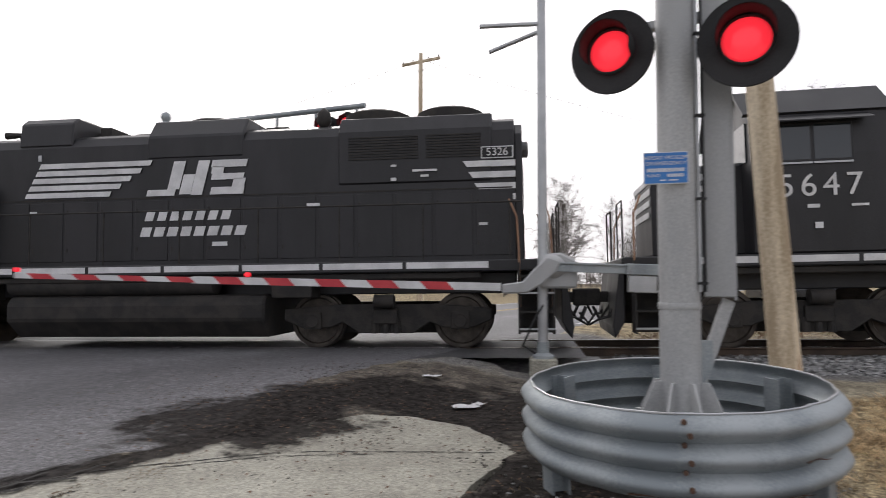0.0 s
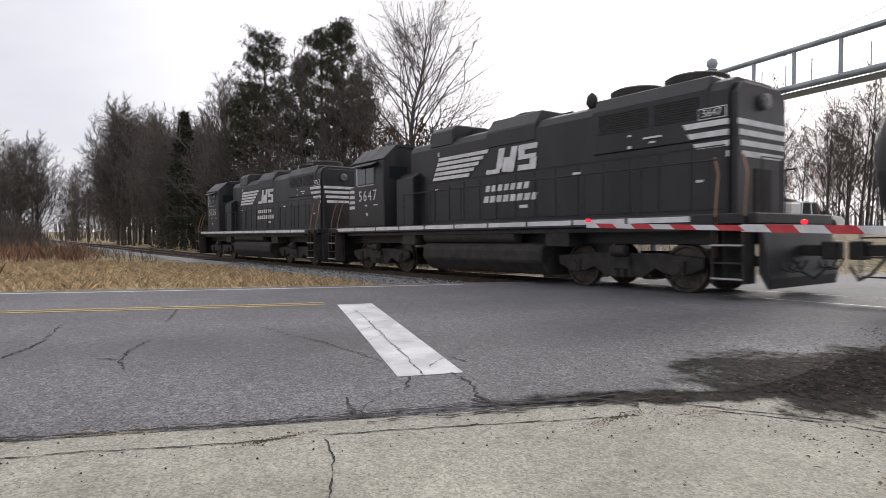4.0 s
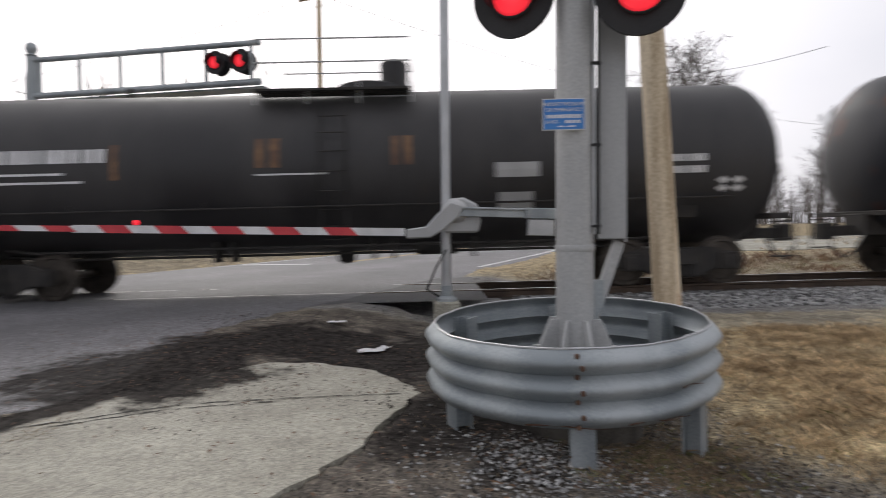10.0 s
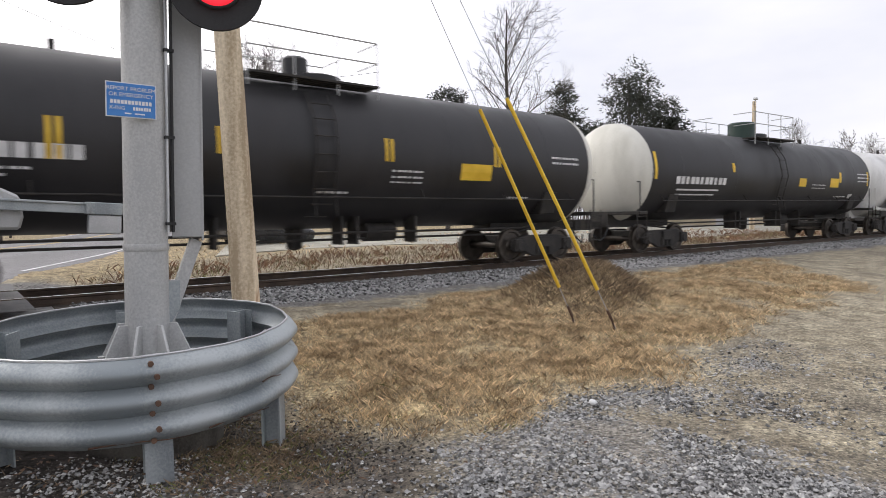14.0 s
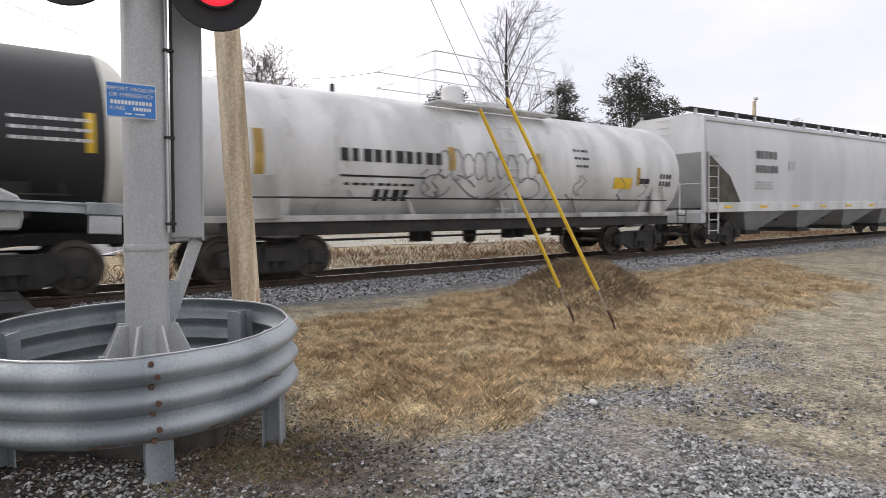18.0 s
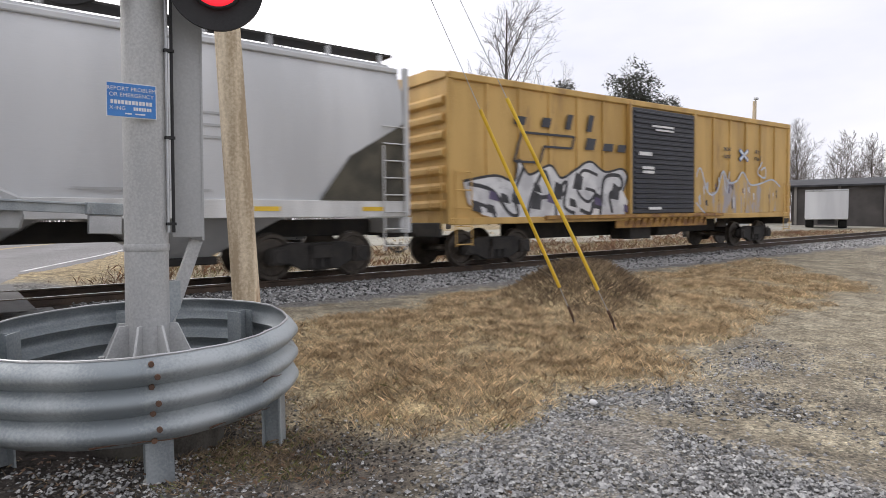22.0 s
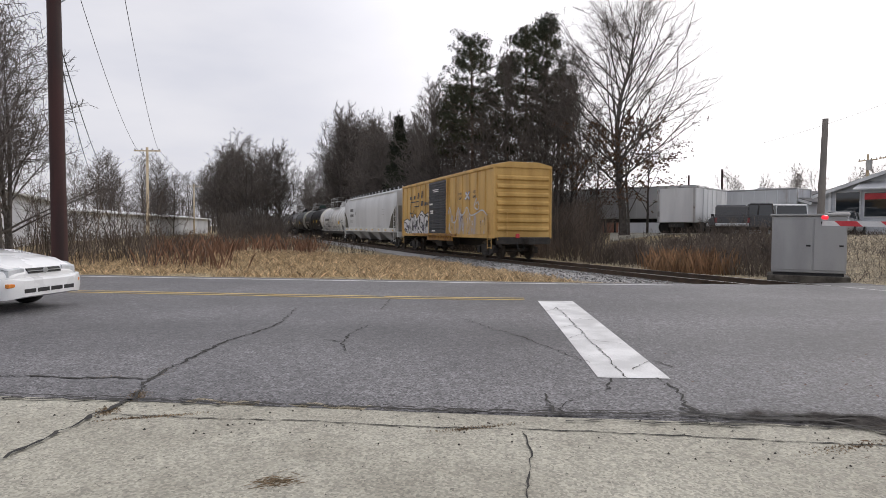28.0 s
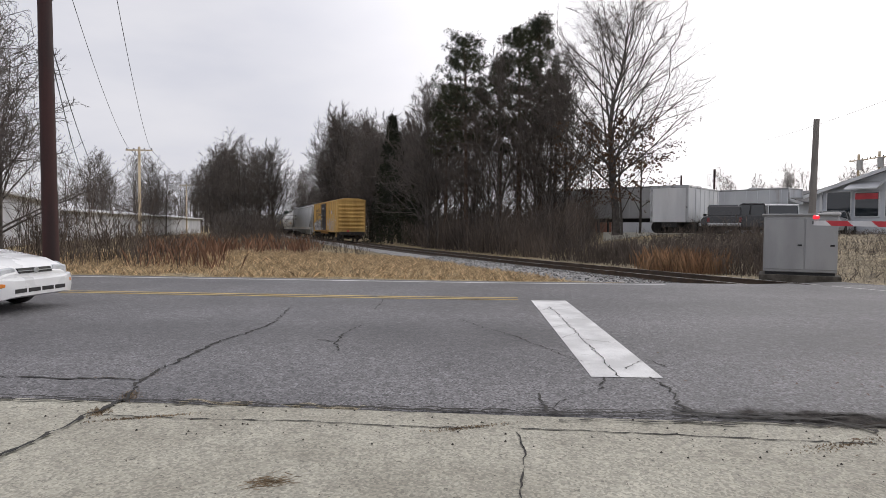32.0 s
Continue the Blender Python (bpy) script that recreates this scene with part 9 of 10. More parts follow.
def sedan(at, paint, label, detail=True, length=4.75, high=1.4, name="sedan_car"):
    car = thing(name, label, "car", at=at)
    L, k = length / 2, length / 4.75

    def sec(w, z0, zs, zt):
        """Half section mirrored: width, floor, shoulder and top heights."""
        half = [(w * 0.86, z0), (w * 0.97, z0 + 0.1), (w, zs * 0.7 + z0 * 0.3), (w * 0.97, zs), (w * 0.80, zt - 0.02), (w * 0.4, zt)]
        return [(y, z) for y, z in half] + [(-y, z) for y, z in half[::-1]]

    low = [(-L, sec(0.74, 0.38, 0.72, 0.86)), (-L + 0.1, sec(0.82, 0.26, 0.78, 0.97)), (-L + 0.9 * k, sec(0.88, 0.2, 0.84, 1.0)), (-0.6, sec(0.885, 0.18, 0.86, 0.97)), (0.7, sec(0.885, 0.18, 0.84, 0.95)), (L - 1.1, sec(0.88, 0.19, 0.79, 0.93)), (L - 0.35, sec(0.85, 0.2, 0.69, 0.80)), (L - 0.08, sec(0.78, 0.23, 0.62, 0.70)), (L, sec(0.66, 0.30, 0.55, 0.60))]
    part("body", loft(low), paint, car, "car body", smooth=40)

    def roof(w, zb, zt):
        half = [(w, zb), (w * 0.86, zt - 0.06), (w * 0.72, zt), (0.0, zt + 0.015)]
        return half + [(-y, z) for y, z in half[:3][::-1]]

    cabin = [(-L + 0.75, roof(0.66, 0.9, 0.98)), (-L + 1.35, roof(0.72, 0.9, high - 0.06)), (-0.3, roof(0.76, 0.9, high)), (0.35, roof(0.76, 0.9, high - 0.03)), (1.15 * k, roof(0.70, 0.88, 0.97))]
    part("glasshouse", loft(cabin), GLASS_DARK, car, "dark windows", smooth=30)
    part("roof_panel", loft([(x, [(y * 1.01, z + 0.008) for y, z in s if z > high - 0.16]) for x, s in cabin[1:4]]), paint, car, smooth=30)
    for s in (-1, 1):
        for x in (-0.35, 0.55):
            part("pillar", Mesh().bar((x, s * 0.775, 0.88), (x - 0.1, s * 0.66, high - 0.05), 0.06, 0.05), paint, car)
        for x in (L - 0.95, -L + 1.0):
            wheel_part(car, x, s * 0.78)
    if detail:
        for s in (-1, 1):
            part("headlight", loft([(L - 0.26, [(s * 0.78, 0.60), (s * 0.80, 0.72), (s * 0.55, 0.73), (s * 0.45, 0.60)]), (L - 0.02, [(s * 0.70, 0.55), (s * 0.69, 0.65), (s * 0.40, 0.67), (s * 0.38, 0.55)])]), LAMP_GLASS, car, "clear headlight")
            part("side_lamp", loft([(L - 0.38, [(s * 0.845, 0.60), (s * 0.85, 0.71), (s * 0.79, 0.72), (s * 0.79, 0.60)]), (L - 0.1, [(s * 0.785, 0.56), (s * 0.785, 0.66), (s * 0.72, 0.67), (s * 0.72, 0.56)])]), LAMP_GLASS, car)
            part("indicator", Mesh().box(L - 0.05, L + 0.062, s * 0.66 - 0.13, s * 0.66 + 0.05, 0.405, 0.465), AMBER, car, "amber indicator", bevel=0.01)
        part("grille", Mesh().prism([(L - 0.03, 0.59), (L + 0.015, 0.59), (L - 0.02, 0.665), (L - 0.06, 0.665)], -0.34, 0.34, "y"), BLACK_MATT, car, "dark slim grille")
        part("grille_bar", Mesh().box(L - 0.02, L + 0.02, -0.34, 0.34, 0.62, 0.632), CAR_SILVER, car)
        part("emblem", Mesh().lathe([(L + 0.01, 0.05), (L + 0.025, 0.04), (L + 0.025, 0.002)], 14, "x", m=pose(0, 0, 0.627)), CAR_SILVER, car, "round emblem")
        bump = [(L - 0.1, [(-0.85, 0.24), (-0.875, 0.36), (-0.875, 0.46), (-0.85, 0.54), (0.85, 0.54), (0.875, 0.46), (0.875, 0.36), (0.85, 0.24)]), (L - 0.02, [(-0.81, 0.23), (-0.84, 0.35), (-0.84, 0.46), (-0.80, 0.535), (0.80, 0.535), (0.84, 0.46), (0.84, 0.35), (0.81, 0.23)]), (L + 0.05, [(-0.70, 0.235), (-0.73, 0.35), (-0.73, 0.455), (-0.69, 0.52), (0.69, 0.52), (0.73, 0.455), (0.73, 0.35), (0.70, 0.235)]), (L + 0.09, [(-0.5, 0.26), (-0.52, 0.35), (-0.52, 0.44), (-0.49, 0.49), (0.49, 0.49), (0.52, 0.44), (0.52, 0.35), (0.5, 0.26)])]
        part("bumper", loft(bump), paint, car, "painted front bumper", smooth=35)
        for y0, y1 in ((-0.52, -0.3), (-0.26, -0.02), (0.02, 0.26), (0.3, 0.52)):
            part("air_slot", Mesh().box(L + 0.07, L + 0.096, y0, y1, 0.31, 0.37), BLACK_MATT, car, "dark bumper slot")
    return car


def pickup(at, paint, label, cap=False):
    car = thing("pickup_truck", label, "truck", at=at)
    arch = [(0.42 * math.cos(math.pi * k / 6), 0.42 + 0.42 * math.sin(math.pi * k / 6)) for k in range(7)]
    low = [(-2.7, 0.5)] + [(-1.7 - x, z) for x, z in arch] + [(1.75 - x, z) for x, z in arch] + [(2.75, 0.5), (2.75, 0.82), (2.6, 1.0), (1.2, 1.1), (-0.7, 1.1), (-0.7, 1.06), (-2.7, 1.06)]
    part("body", Mesh().prism(low, -0.95, 0.95, "y"), paint, car, "truck body", bevel=0.03)
    part("cab", Mesh().prism([(-0.75, 1.05), (-0.65, 1.75), (0.55, 1.78), (1.25, 1.07)], -0.82, 0.82, "y"), GLASS_DARK, car, "dark cab windows", bevel=0.06)
    for s in (-1, 1):
        for x0, x1 in ((-0.72, -0.62), (0.12, 0.04), (1.2, 0.56)):
            part("pillar", Mesh().bar((x0, s * 0.83, 1.06), (x1, s * 0.8, 1.74), 0.05, 0.08), paint, car)
        part("tail_lamp", Mesh().box(-2.73, -2.69, s * 0.86 - 0.07, s * 0.86 + 0.07, 0.7, 0.98), RED_DARK, car, "red tail lamp", bevel=0.01)
        part("mirror", Mesh().box(0.85, 0.95, s * 1.02 - 0.1, s * 1.02 + 0.1, 1.1, 1.28), BLACK_MATT, car, bevel=0.02)
    part("bumper", Mesh().box(-2.85, -2.7, -0.9, 0.9, 0.48, 0.66), CAR_SILVER, car, "rear bumper", bevel=0.03)
    part("cab_roof", Mesh().prism([(-0.68, 1.7), (-0.64, 1.8), (0.5, 1.82), (0.6, 1.72)], -0.83, 0.83, "y"), paint, car, bevel=0.03)
    if cap:
        part("bed_cap", Mesh().prism([(-2.65, 1.05), (-2.6, 1.65), (-0.85, 1.7), (-0.85, 1.05)], -0.9, 0.9, "y"), paint, car, bevel=0.05)
    part("bumper", Mesh().box(2.7, 2.85, -0.95, 0.95, 0.45, 0.65), CAR_SILVER, car, bevel=0.03)
    for s in (-1, 1):
        part("headlight", Mesh().box(2.7, 2.78, s * 0.8 - 0.13, s * 0.8 + 0.13, 0.72, 0.9), LAMP_GLASS, car, bevel=0.02)
        for x in (1.75, -1.7):
            wheel_part(car, x, s * 0.82, 0.38, 0.25)
    return car


def trailer(at, length, label, high=2.7, base=1.15, material=None, name="semi_trailer", wheels=True):
    t = thing(name, label, "trailer", at=at)
    mat = material or TRAILER_WHITE
    part("box", Mesh().box(-length / 2, length / 2, -1.25, 1.25, base, base + high), mat, t, "ribbed box body", bevel=0.03)
    for k in range(int(length / 0.9)):
        x = -length / 2 + 0.4 + k * 0.9
        for s in (-1, 1):
            part("side_rib", Mesh().box(x - 0.03, x + 0.03, s * 1.26 - 0.02, s * 1.26 + 0.02, base + 0.1, base + high - 0.1), mat, t)
    part("roof_edge", Mesh().box(-length / 2 - 0.02, length / 2 + 0.02, -1.27, 1.27, base + high - 0.1, base + high + 0.03), CAR_SILVER, t, bevel=0.02)
    part("door_frame", Mesh().box(length / 2, length / 2 + 0.05, -1.2, -1.08, base, base + high).box(length / 2, length / 2 + 0.05, 1.08, 1.2, base, base + high), CAR_SILVER, t)
    part("chassis", Mesh().box(-length / 2 + 0.3, length / 2 - 0.1, -0.5, 0.5, base - 0.3, base), BLACK_MATT, t)
    if wheels:
        for x in (length / 2 - 1.2, length / 2 - 2.3):
            for s in (-1, 1):
                wheel_part(t, x, s * 1.0, 0.48, 0.5)
    part("landing_leg", Mesh().box(-length / 2 + 2.0, -length / 2 + 2.15, -0.9, -0.75, 0, base).box(-length / 2 + 2.0, -length / 2 + 2.15, 0.75, 0.9, 0, base), BLACK_MATT, t)
    return t


def spot(az, dist, turn=0.0, lift=0.0):
    x, y = at_angle(az, dist)
    return pose(x, y, ground_z(x, y) + lift, 0, 0, turn)


def build_vehicles():
    x, y = rn(-9.55, 9.0)
    heading = math.degrees(math.atan2(R_DIR.y, R_DIR.x))
    sedan(pose(x, y, ground_z(x, y) + 0.022, 0, 0, heading), CAR_WHITE, "white saloon car stopped on the road behind the stop line")
    x, y = at_angle(-23.0, 31)
    sedan(pose(x, y, ground_z(x, y), 0, 0, 10), CAR_DARK, "dark saloon car parked beyond the track", detail=False)
    pickup(spot(46.1, 41.5, 225), CAR_DARK, "dark blue pickup truck parked on the lot")
    pickup(spot(48.3, 43.0, 140), CAR_DARK, "black sport utility truck parked on the lot", cap=True)
    pickup(spot(44.1, 43, 150), CAR_WHITE, "white pickup truck parked on the lot")
    sedan(spot(40.4, 44, 120), CAR_SILVER, "silver saloon car parked on the lot", detail=False)
    trailer(spot(51.2, 46.0, -58), 6.2, "white box truck body with open rear frame", high=2.3, base=0.75, name="box_trailer")
    trailer(spot(55.4, 52.0, 30), 9.5, "long white semi-trailer parked on the lot", high=2.4)
    trailer(spot(47.2, 57.0, 20), 9.0, "pale ribbed freight container on the lot", high=2.9, base=0.6, material=WALL_METAL, name="freight_container", wheels=False)
    pickup(spot(25.2, 40, 80), CAR_WHITE, "white pickup truck beyond the crossing", cap=True)
    trailer(spot(-70.3, 52, 20), 4.2, "white box trailer beside a dark shed", high=2.0, base=0.6, name="box_trailer")


build_vehicles()


def gable_house(at, w, d, eave, ridge, wall, roof, label, name="house", front_doors=((0, 1.0, 2.1),), windows=()):
    """A block with a pitched roof; its front looks along -y, its ridge runs along x."""
    h = thing(name, label, "building", at=at)
    part("wall", Mesh().prism([(-d / 2, -0.6), (d / 2, -0.6), (d / 2, eave), (0, ridge - 0.12), (-d / 2, eave)], -w / 2, w / 2, "x"), wall, h, "outer walls")
    for s in (-1, 1):
        part("roof", Mesh().prism([(0, ridge), (s * (d / 2 + 0.5), eave - 0.15 * (ridge - eave) / (d / 2) * 3), (s * (d / 2 + 0.5), eave - 0.15 * (ridge - eave) / (d / 2) * 3 - 0.14), (0, ridge - 0.14)], -w / 2 - 0.45, w / 2 + 0.45, "x"), roof, h, "dark pitched roof")
        part("barge_board", Mesh().bar((s * (w / 2 + 0.47), -d / 2 - 0.5, eave - 0.3), (s * (w / 2 + 0.47), 0, ridge - 0.08), 0.05, 0.2).bar((s * (w / 2 + 0.47), d / 2 + 0.5, eave - 0.3), (s * (w / 2 + 0.47), 0, ridge - 0.08), 0.05, 0.2), WALL_WHITE, h)
    for x, ww, hh in front_doors:
        dr = part("door", Mesh().box(x - ww / 2, x + ww / 2, -d / 2 - 0.04, -d / 2 + 0.05, 0, hh), TRAILER_WHITE, h, "door", bevel=0.02)
        part("handle", Mesh().box(x + ww * 0.35, x + ww * 0.4, -d / 2 - 0.08, -d / 2 - 0.04, 1.0, 1.1), BLACK_MATT, dr)
    for x, z, ww, hh in windows:
        wd = part("window", Mesh().box(x - ww / 2 - 0.08, x + ww / 2 + 0.08, -d / 2 - 0.05, -d / 2 + 0.05, z - 0.08, z + hh + 0.08), WALL_WHITE, h, "white-framed window", bevel=0.01)
        part("pane", Mesh().box(x - ww / 2, x + ww / 2, -d / 2 - 0.06, -d / 2 - 0.045, z, z + hh), GLASS_DARK, wd)
    return h


def build_buildings():
    # low shop whose gable end looks over the lot
    gx, gy = -25.9, 36.4
    turn = 104.0
    back = Vector((math.cos(radians(turn)), math.sin(radians(turn))))
    z = ground_z(gx, gy)
    # white walls in the duller metal tone, which puts their shade into the colour
    shop = gable_house(pose(gx + 7 * back.x, gy + 7 * back.y, z, 0, 0, turn), 14.0, 11.0, 3.75 - z, 5.45 - z, WALL_METAL, ROOF_DARK, "low white shop with a dark pitched roof and dark windows", "shop", (), ())
    for y0, y1, z0, z1 in ((3.35, 4.7, 2.4, 3.7), (1.8, 3.05, 2.2, 3.62), (-0.3, 1.4, 2.2, 3.6)):
        wd = part("shop_window", Mesh().box(-7.06, -6.95, y0 - 0.08, y1 + 0.08, z0 - z - 0.08, z1 - z + 0.08), WALL_WHITE, shop, "white-framed shop window", bevel=0.01)
        part("pane", Mesh().box(-7.08, -7.055, y0, y1, z0 - z, z1 - z), GLASS_DARK, wd, "dark shop window pane")
    part("red_sign_band", Mesh().box(-7.12, -7.085, 1.8, 3.05, 3.22 - z, 3.58 - z), RED_STRIPE, shop, "red sign band in the window")
    part("awning", Mesh().prism([(-7.0, 4.3 - z), (-8.0, 3.85 - z), (-8.0, 3.78 - z), (-7.0, 4.2 - z)], 1.5, 3.3, "y"), TRAILER_WHITE, shop, "pale sloping awning")
    part("corner_post", Mesh().box(-7.12, -7.0, 5.0, 5.15, 0, 3.85 - z), WALL_WHITE, shop, bevel=0.01)
    x, y = at_angle(43.6, 60)
    gable_house(pose(x, y, ground_z(x, y), 0, 0, turn), 9.0, 7.0, 2.6, 3.7, WALL_METAL, ROOF_DARK, "low annexe with a dark roof behind parked trucks", "annexe", (), ())
    rows = [[at_angle(az, d) for d in np.linspace(37.0 + 5.0 * sstep(40, 50, az), 66, 12)] for az in np.linspace(31, 58, 22)]
    draped(rows, 0.03, "parking_lot", CONCRETE, "pale concrete parking lot beyond the track", "pavement")
    # the pale yard beyond the weeds on the other side of the railway
    rows = []
    for k in range(30):
        x = 7.8 + 2.0 * k
        near_d = 11.0 - 4.3 * float(sstep(14.0, 28.0, x)) + 0.3 * math.sin(1.3 * x)
        y0 = float(track_y(x))
        rows.append([(x + 0.425 * (26.0 - near_d) * q / 6, y0 + near_d + (26.0 - near_d) * q / 6) for q in range(7)])
    draped(rows, 0.03, "far_yard", CONCRETE, "pale worn pavement of a yard beyond the track", "pavement")
    # large pale sheds behind the oak
    x, y = at_angle(57.0, 66)
    gable_house(pose(x, y, ground_z(x, y), 0, 0, 60), 15.0, 9.0, 3.6, 5.0, WALL_METAL, ROOF_DARK, "large pale metal shed behind trees", "shed", (), ())
    x, y = at_angle(59.8, 60)
    gable_house(pose(x, y, ground_z(x, y), 0, 0, 60), 5.0, 5.0, 2.0, 2.9, BRICK_RED, ROOF_DARK, "small red-brown brick outbuilding behind trees", "outbuilding", (), ())
    # long low white buildings across the road
    for a, b, top, label in (((-35.0, -12.9), (-58.6, -15.7), 3.35, "long white metal building across the road"), ((-60.2, -15.2), (-127.0, -8.0), 2.7, "very long low pale building behind the thicket")):
        a, b = Vector(a), Vector(b)
        dv = b - a
        mid = (a + b) / 2 + Vector((dv.y, -dv.x)).normalized() * -4.5
        g = ground_z(mid.x, mid.y)
        gable_house(pose(mid.x, mid.y, g, 0, 0, math.degrees(math.atan2(dv.y, dv.x))), dv.length, 9.0, top - g, top - g + 0.45, WALL_METAL, TRAILER_WHITE, label, "warehouse", (), ((-6, 1, 1.2, 0.8), (2, 1, 1.2, 0.8)) if top > 3 else ())
    # tan shed and dark open shed far along the track
    x, y = at_angle(-62.0, 63)
    gable_house(pose(x, y, ground_z(x, y), 0, 0, -60), 8.0, 7.0, 3.2, 4.7, WALL_TAN, ROOF_DARK, "tan shed with a dark roof beside the track", "shed", ((1.6, 2.6, 2.4),), ())
    x, y = at_angle(-73.8, 63)
    shed = gable_house(pose(x, y, ground_z(x, y), 0, 0, -70), 12.5, 9.0, 3.3, 4.0, WALL_DARK, ROOF_DARK, "dark open-sided shed beside the track", "shed", (), ())
    for k in range(5):
        part("post", Mesh().box(-6.0 + 3.0 * k - 0.1, -6.0 + 3.0 * k + 0.1, -4.75, -4.6, 0, 3.2), GREY_WOOD, shed, "timber post", bevel=0.01)


build_buildings()


def build_far_woods():
    """A ring of distant leafless woods as one mass of stems."""
    rnd = random.Random(33)
    m = Mesh()
    for _ in range(5200):
        az = rnd.uniform(-110, 135)
        d = rnd.uniform(135, 230)
        if 86.5 < az < 89.5:
            continue
        x, y = at_angle(az, d)
        r, n = road_rn(x, y)
        if 2 < n < 18:
            continue
        h = rnd.uniform(6.0, 11.0) * (0.75 + 0.25 * math.sin(az * 0.35) + 0.12 * math.sin(az * 1.7))
        p = Vector((x, y, ground_z(x, y) - 0.3))
        top = p + Vector((rnd.gauss(0, 0.5), rnd.gauss(0, 0.5), h))
        m.tube([p, top], 0.14, 3, 0.03, caps=False)
        for _ in range(5):
            q = p.lerp(top, rnd.uniform(0.25, 0.95))
            m.tube([q, q + Vector((rnd.gauss(0, 1.0), rnd.gauss(0, 1.0), rnd.uniform(0.5, 2.2)))], 0.055, 3, 0.02, caps=False)
    tagged(solo("distant_woods", m, TWIG, "distant grey-brown leafless woods", "woods", fix=False), kind="stuff")


build_far_woods()


def build_litter():
    """Dead leaves, grit and scraps of paper."""
    rnd = random.Random(77)
    v, f = [], []
    for _ in range(1400):
        x, y = rnd.gauss(-1.9, 1.4), rnd.gauss(6.4, 1.3)
        if rnd.random() < 0.35:
            x, y = rnd.gauss(1.0, 1.1), rnd.gauss(4.0, 1.2)
        z = surface(x, y) + 0.03
        a = rnd.uniform(0, math.tau)
        e, w = rnd.uniform(0.012, 0.03), rnd.uniform(0.006, 0.014)
        c, s = math.cos(a), math.sin(a)
        k = len(v)
        v += [(x - c * e, y - s * e, z), (x + s * w, y - c * w, z + 0.006), (x + c * e, y + s * e, z + rnd.uniform(0, 0.012)), (x - s * w, y + c * w, z + 0.004)]
        f.append((k, k + 1, k + 2, k + 3))
    me = bpy.data.meshes.new("dead_leaf_litter")
    me.from_pydata(v, [], f)
    me.materials.append(DEAD_LEAF)
    tagged(new("dead_leaf_litter", me), "scattered brown dead leaves", "leaves", kind="stuff")
    # grit on the concrete
    v, f = [], []
    for _ in range(1500):
        r, n = rnd.uniform(-6, 6.5), rnd.uniform(0.4, 4.8)
        x, y = rn(r, n)
        if inside(CONC_POLY, np.array([x]), np.array([y]), 0.1)[0] < 0.5:
            continue
        z = ground_z(x, y) + 0.014
        q = rnd.uniform(0.0015, 0.005) * (2.2 if n > 3.7 else 1)
        k = len(v)
        v += [(x - q, y, z), (x, y - q, z), (x + q, y, z), (x, y + q, z), (x, y, z + q)]
        f += [(k, k + 1, k + 4), (k + 1, k + 2, k + 4), (k + 2, k + 3, k + 4), (k + 3, k, k + 4)]
    me = bpy.data.meshes.new("grit")
    me.from_pydata(v, [], f)
    me.materials.append(CLOD)
    tagged(new("grit", me), "dark grit scattered on the concrete", "grit", kind="stuff")
    for x, y, w, h, a in ((-0.63, 7.0, 0.16, 0.1, 0.3), (-0.5, 7.15, 0.08, 0.06, 1.2), (-1.2, 8.3, 0.12, 0.05, 0.1)):
        z = surface(x, y) + 0.035
        p = Mesh().sheet([[Vector((x, y, z + 0.015 * math.sin(3 * i + 2 * j))) + Matrix.Rotation(a, 3, "Z") @ Vector(((i / 3 - 0.5) * w * 2, (j / 2 - 0.5) * h * 2, 0)) for j in range(3)] for i in range(4)])
        solo("paper_scrap", p, WHITE, "crumpled white paper scrap lying on soil", "litter", smooth=True)
    x, y = at_angle(-52.5, 4.85)
    solo("white_pebble", Mesh().lathe([(-0.02, 0.01), (0.0, 0.035), (0.02, 0.03), (0.03, 0.005)], 9, m=pose(x, y, surface(x, y) + 0.01, 20, 10)), WHITE, "single white pebble on gravel", "stone", smooth=True)


build_litter()


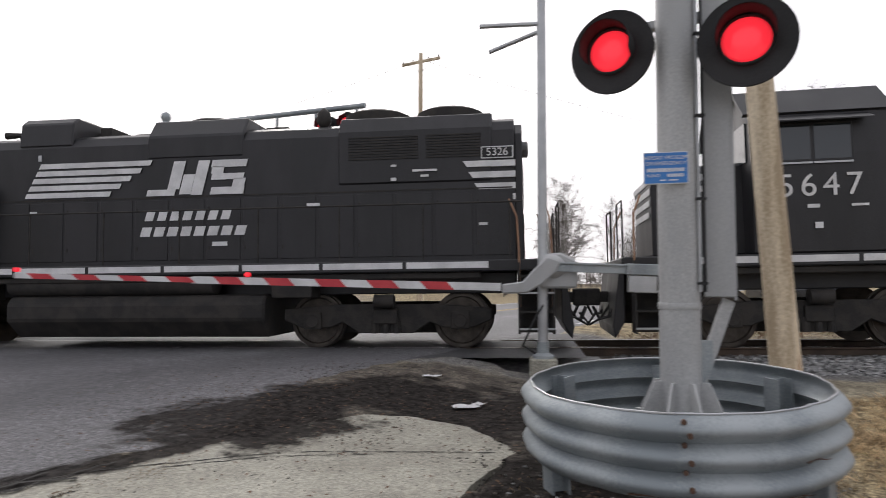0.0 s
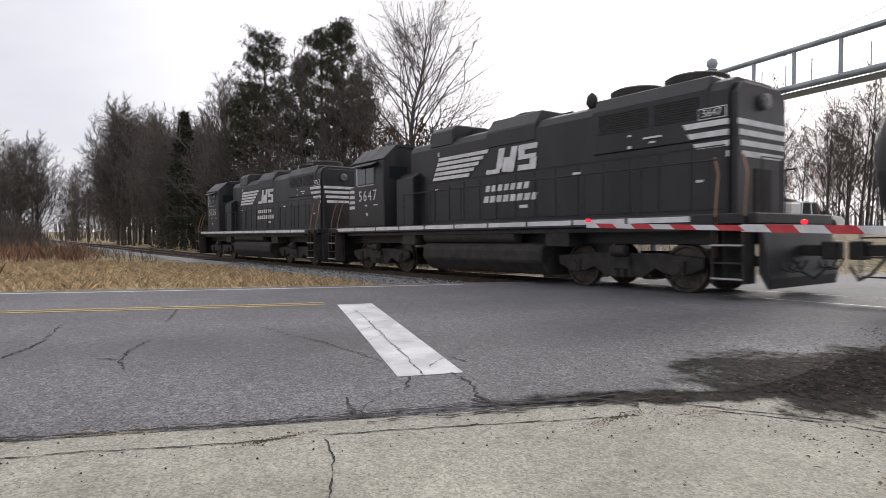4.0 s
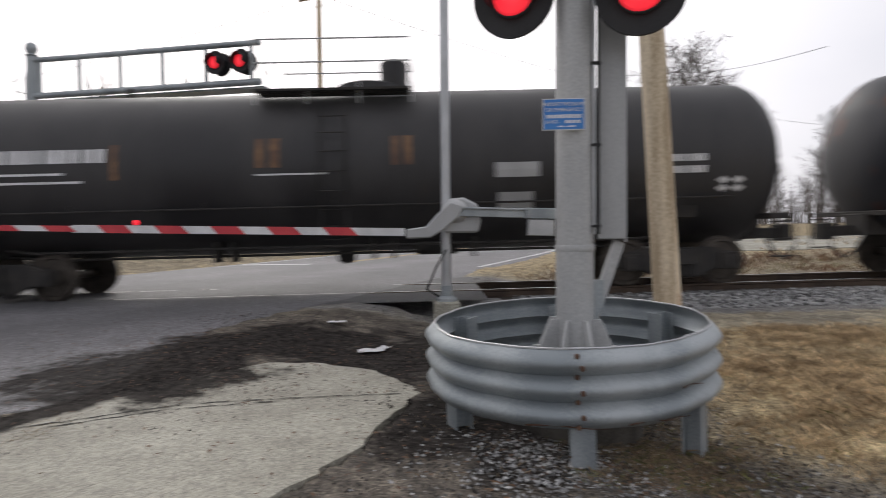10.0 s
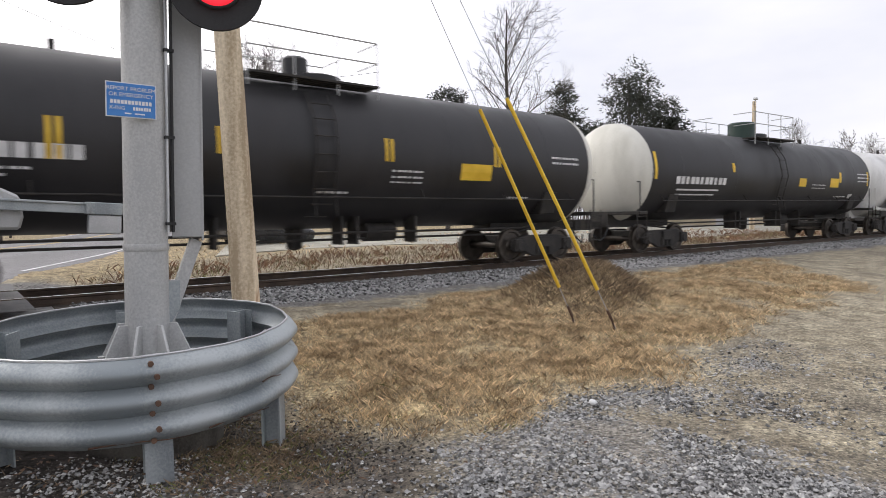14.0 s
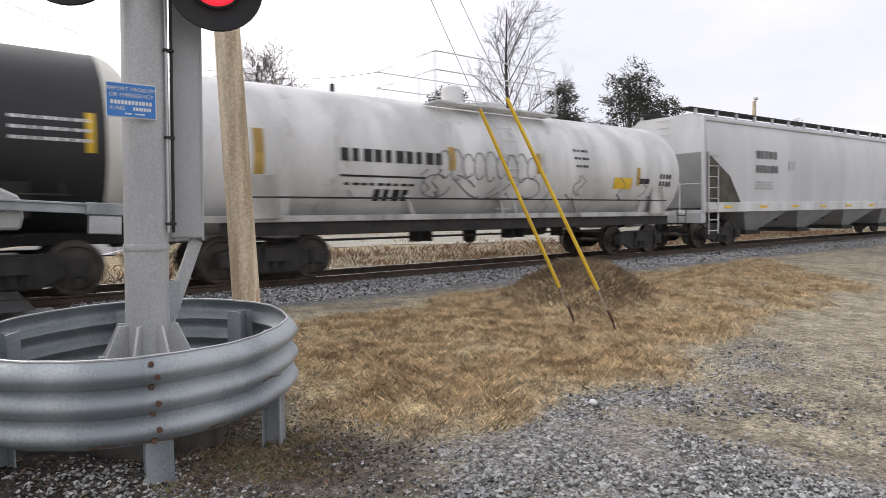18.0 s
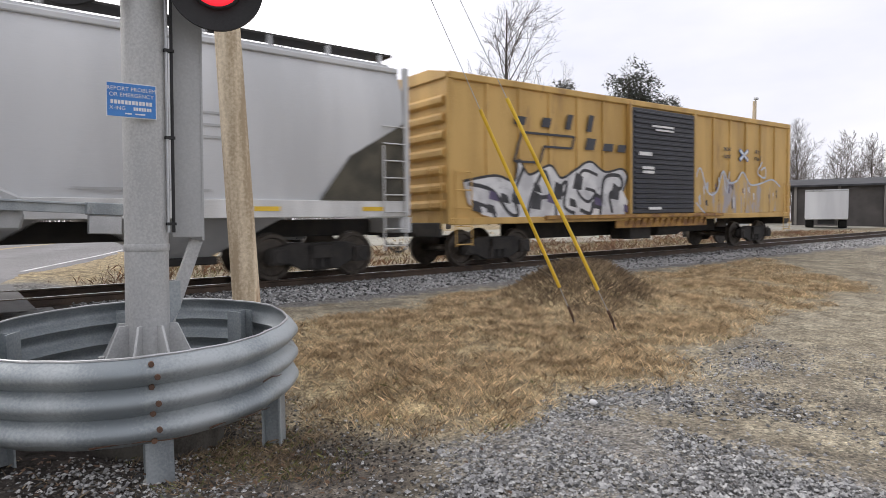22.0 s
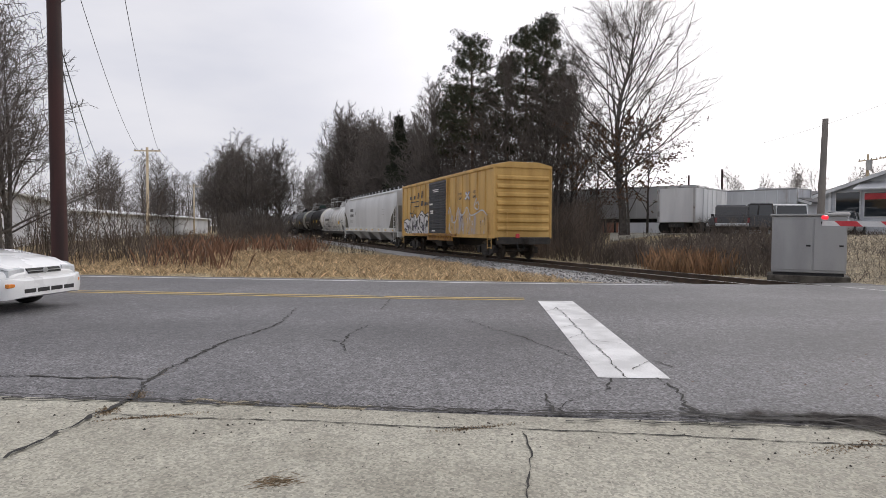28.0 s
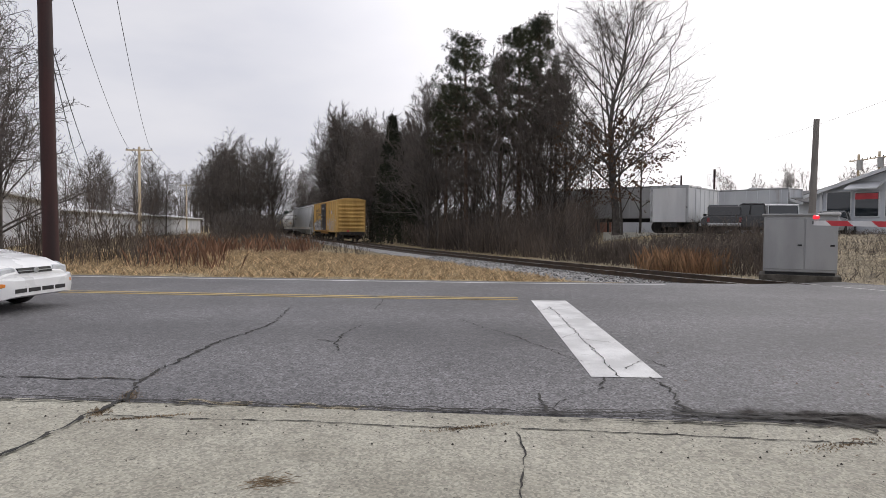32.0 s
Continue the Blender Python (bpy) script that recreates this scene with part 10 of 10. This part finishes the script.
def build_moss():
    """Low tufts of olive weed in the cracks and along the gutter."""
    rnd = random.Random(61)
    v, f = [], []
    for x, y, sx, sy, n in ((-6.05, -1.27, 0.03, 0.1, 420), (-6.12, -0.77, 0.1, 0.045, 480), (-5.36, -0.86, 0.09, 0.035, 420), (-4.95, -1.0, 0.05, 0.035, 320), (-4.72, -0.67, 0.014, 0.16, 300), (-3.88, 1.4, 0.02, 0.14, 260), (-2.9, 3.53, 0.03, 0.2, 260), (-2.6, 4.2, 0.08, 0.2, 260)):
        for _ in range(n):
            px, py = x + rnd.gauss(0, sx), y + rnd.gauss(0, sy)
            g, a, h = ground_z(px, py) + 0.012, rnd.uniform(0, math.tau), rnd.uniform(0.004, 0.014)
            cx, cy = math.cos(a) * 0.005, math.sin(a) * 0.005
            k = len(v)
            v += [(px - cx, py - cy, g), (px + cx, py + cy, g), (px + rnd.gauss(0, 0.006), py + rnd.gauss(0, 0.006), g + h)]
            f.append((k, k + 1, k + 2))
    # a scrap of straw lying on the concrete
    for _ in range(120):
        px, py, a = -3.33 + rnd.gauss(0, 0.04), 0.11 + rnd.gauss(0, 0.06), rnd.uniform(0.6, 2.2)
        g, e = ground_z(px, py) + 0.015, rnd.uniform(0.012, 0.04)
        cx, cy = math.cos(a) * e, math.sin(a) * e
        k = len(v)
        v += [(px - cx, py - cy, g), (px + cx, py + cy, g + 0.004), (px + cx, py + cy + 0.003, g + 0.006), (px - cx, py - cy + 0.003, g + 0.003)]
        f.append((k, k + 1, k + 2, k + 3))
    me = bpy.data.meshes.new("crack_weeds")
    me.from_pydata(v, [], f)
    me.materials.append(HEAP_GRASS)
    tagged(new("crack_weeds", me), "low dry weeds growing in pavement cracks", "weeds", kind="stuff")
    x, y = -10.57, 14.55
    ped = thing("gate_pedestal", "grey steel pedestal on a footing beyond the track", "pedestal", at=pose(x, y, ground_z(x, y)))
    part("footing", Mesh().box(-0.2, 0.2, -0.2, 0.2, -0.1, 0.12), FOOTING, ped, "stained footing", bevel=0.02)
    part("post", Mesh().lathe([(0.12, 0.09), (1.25, 0.085)], 16), GALV, ped, "steel post", smooth=40)
    part("cap", Mesh().lathe([(1.25, 0.1), (1.3, 0.1), (1.33, 0.02)], 16), GALV, ped, smooth=40)


build_moss()

# ---- what moves
def motions():
    for car, u, base in CARS:
        walk(car, [(t, car_pose(u, base, t)) for t in np.arange(0, 32.01, 0.5).tolist()])
    for ws, place, r in WHEELS:
        spin = [(t, Matrix.Translation(place) @ Matrix.Rotation(-gone(t) / r, 4, "Y")) for t in [k / 15 for k in range(481)]]
        walk(ws, spin)


motions()
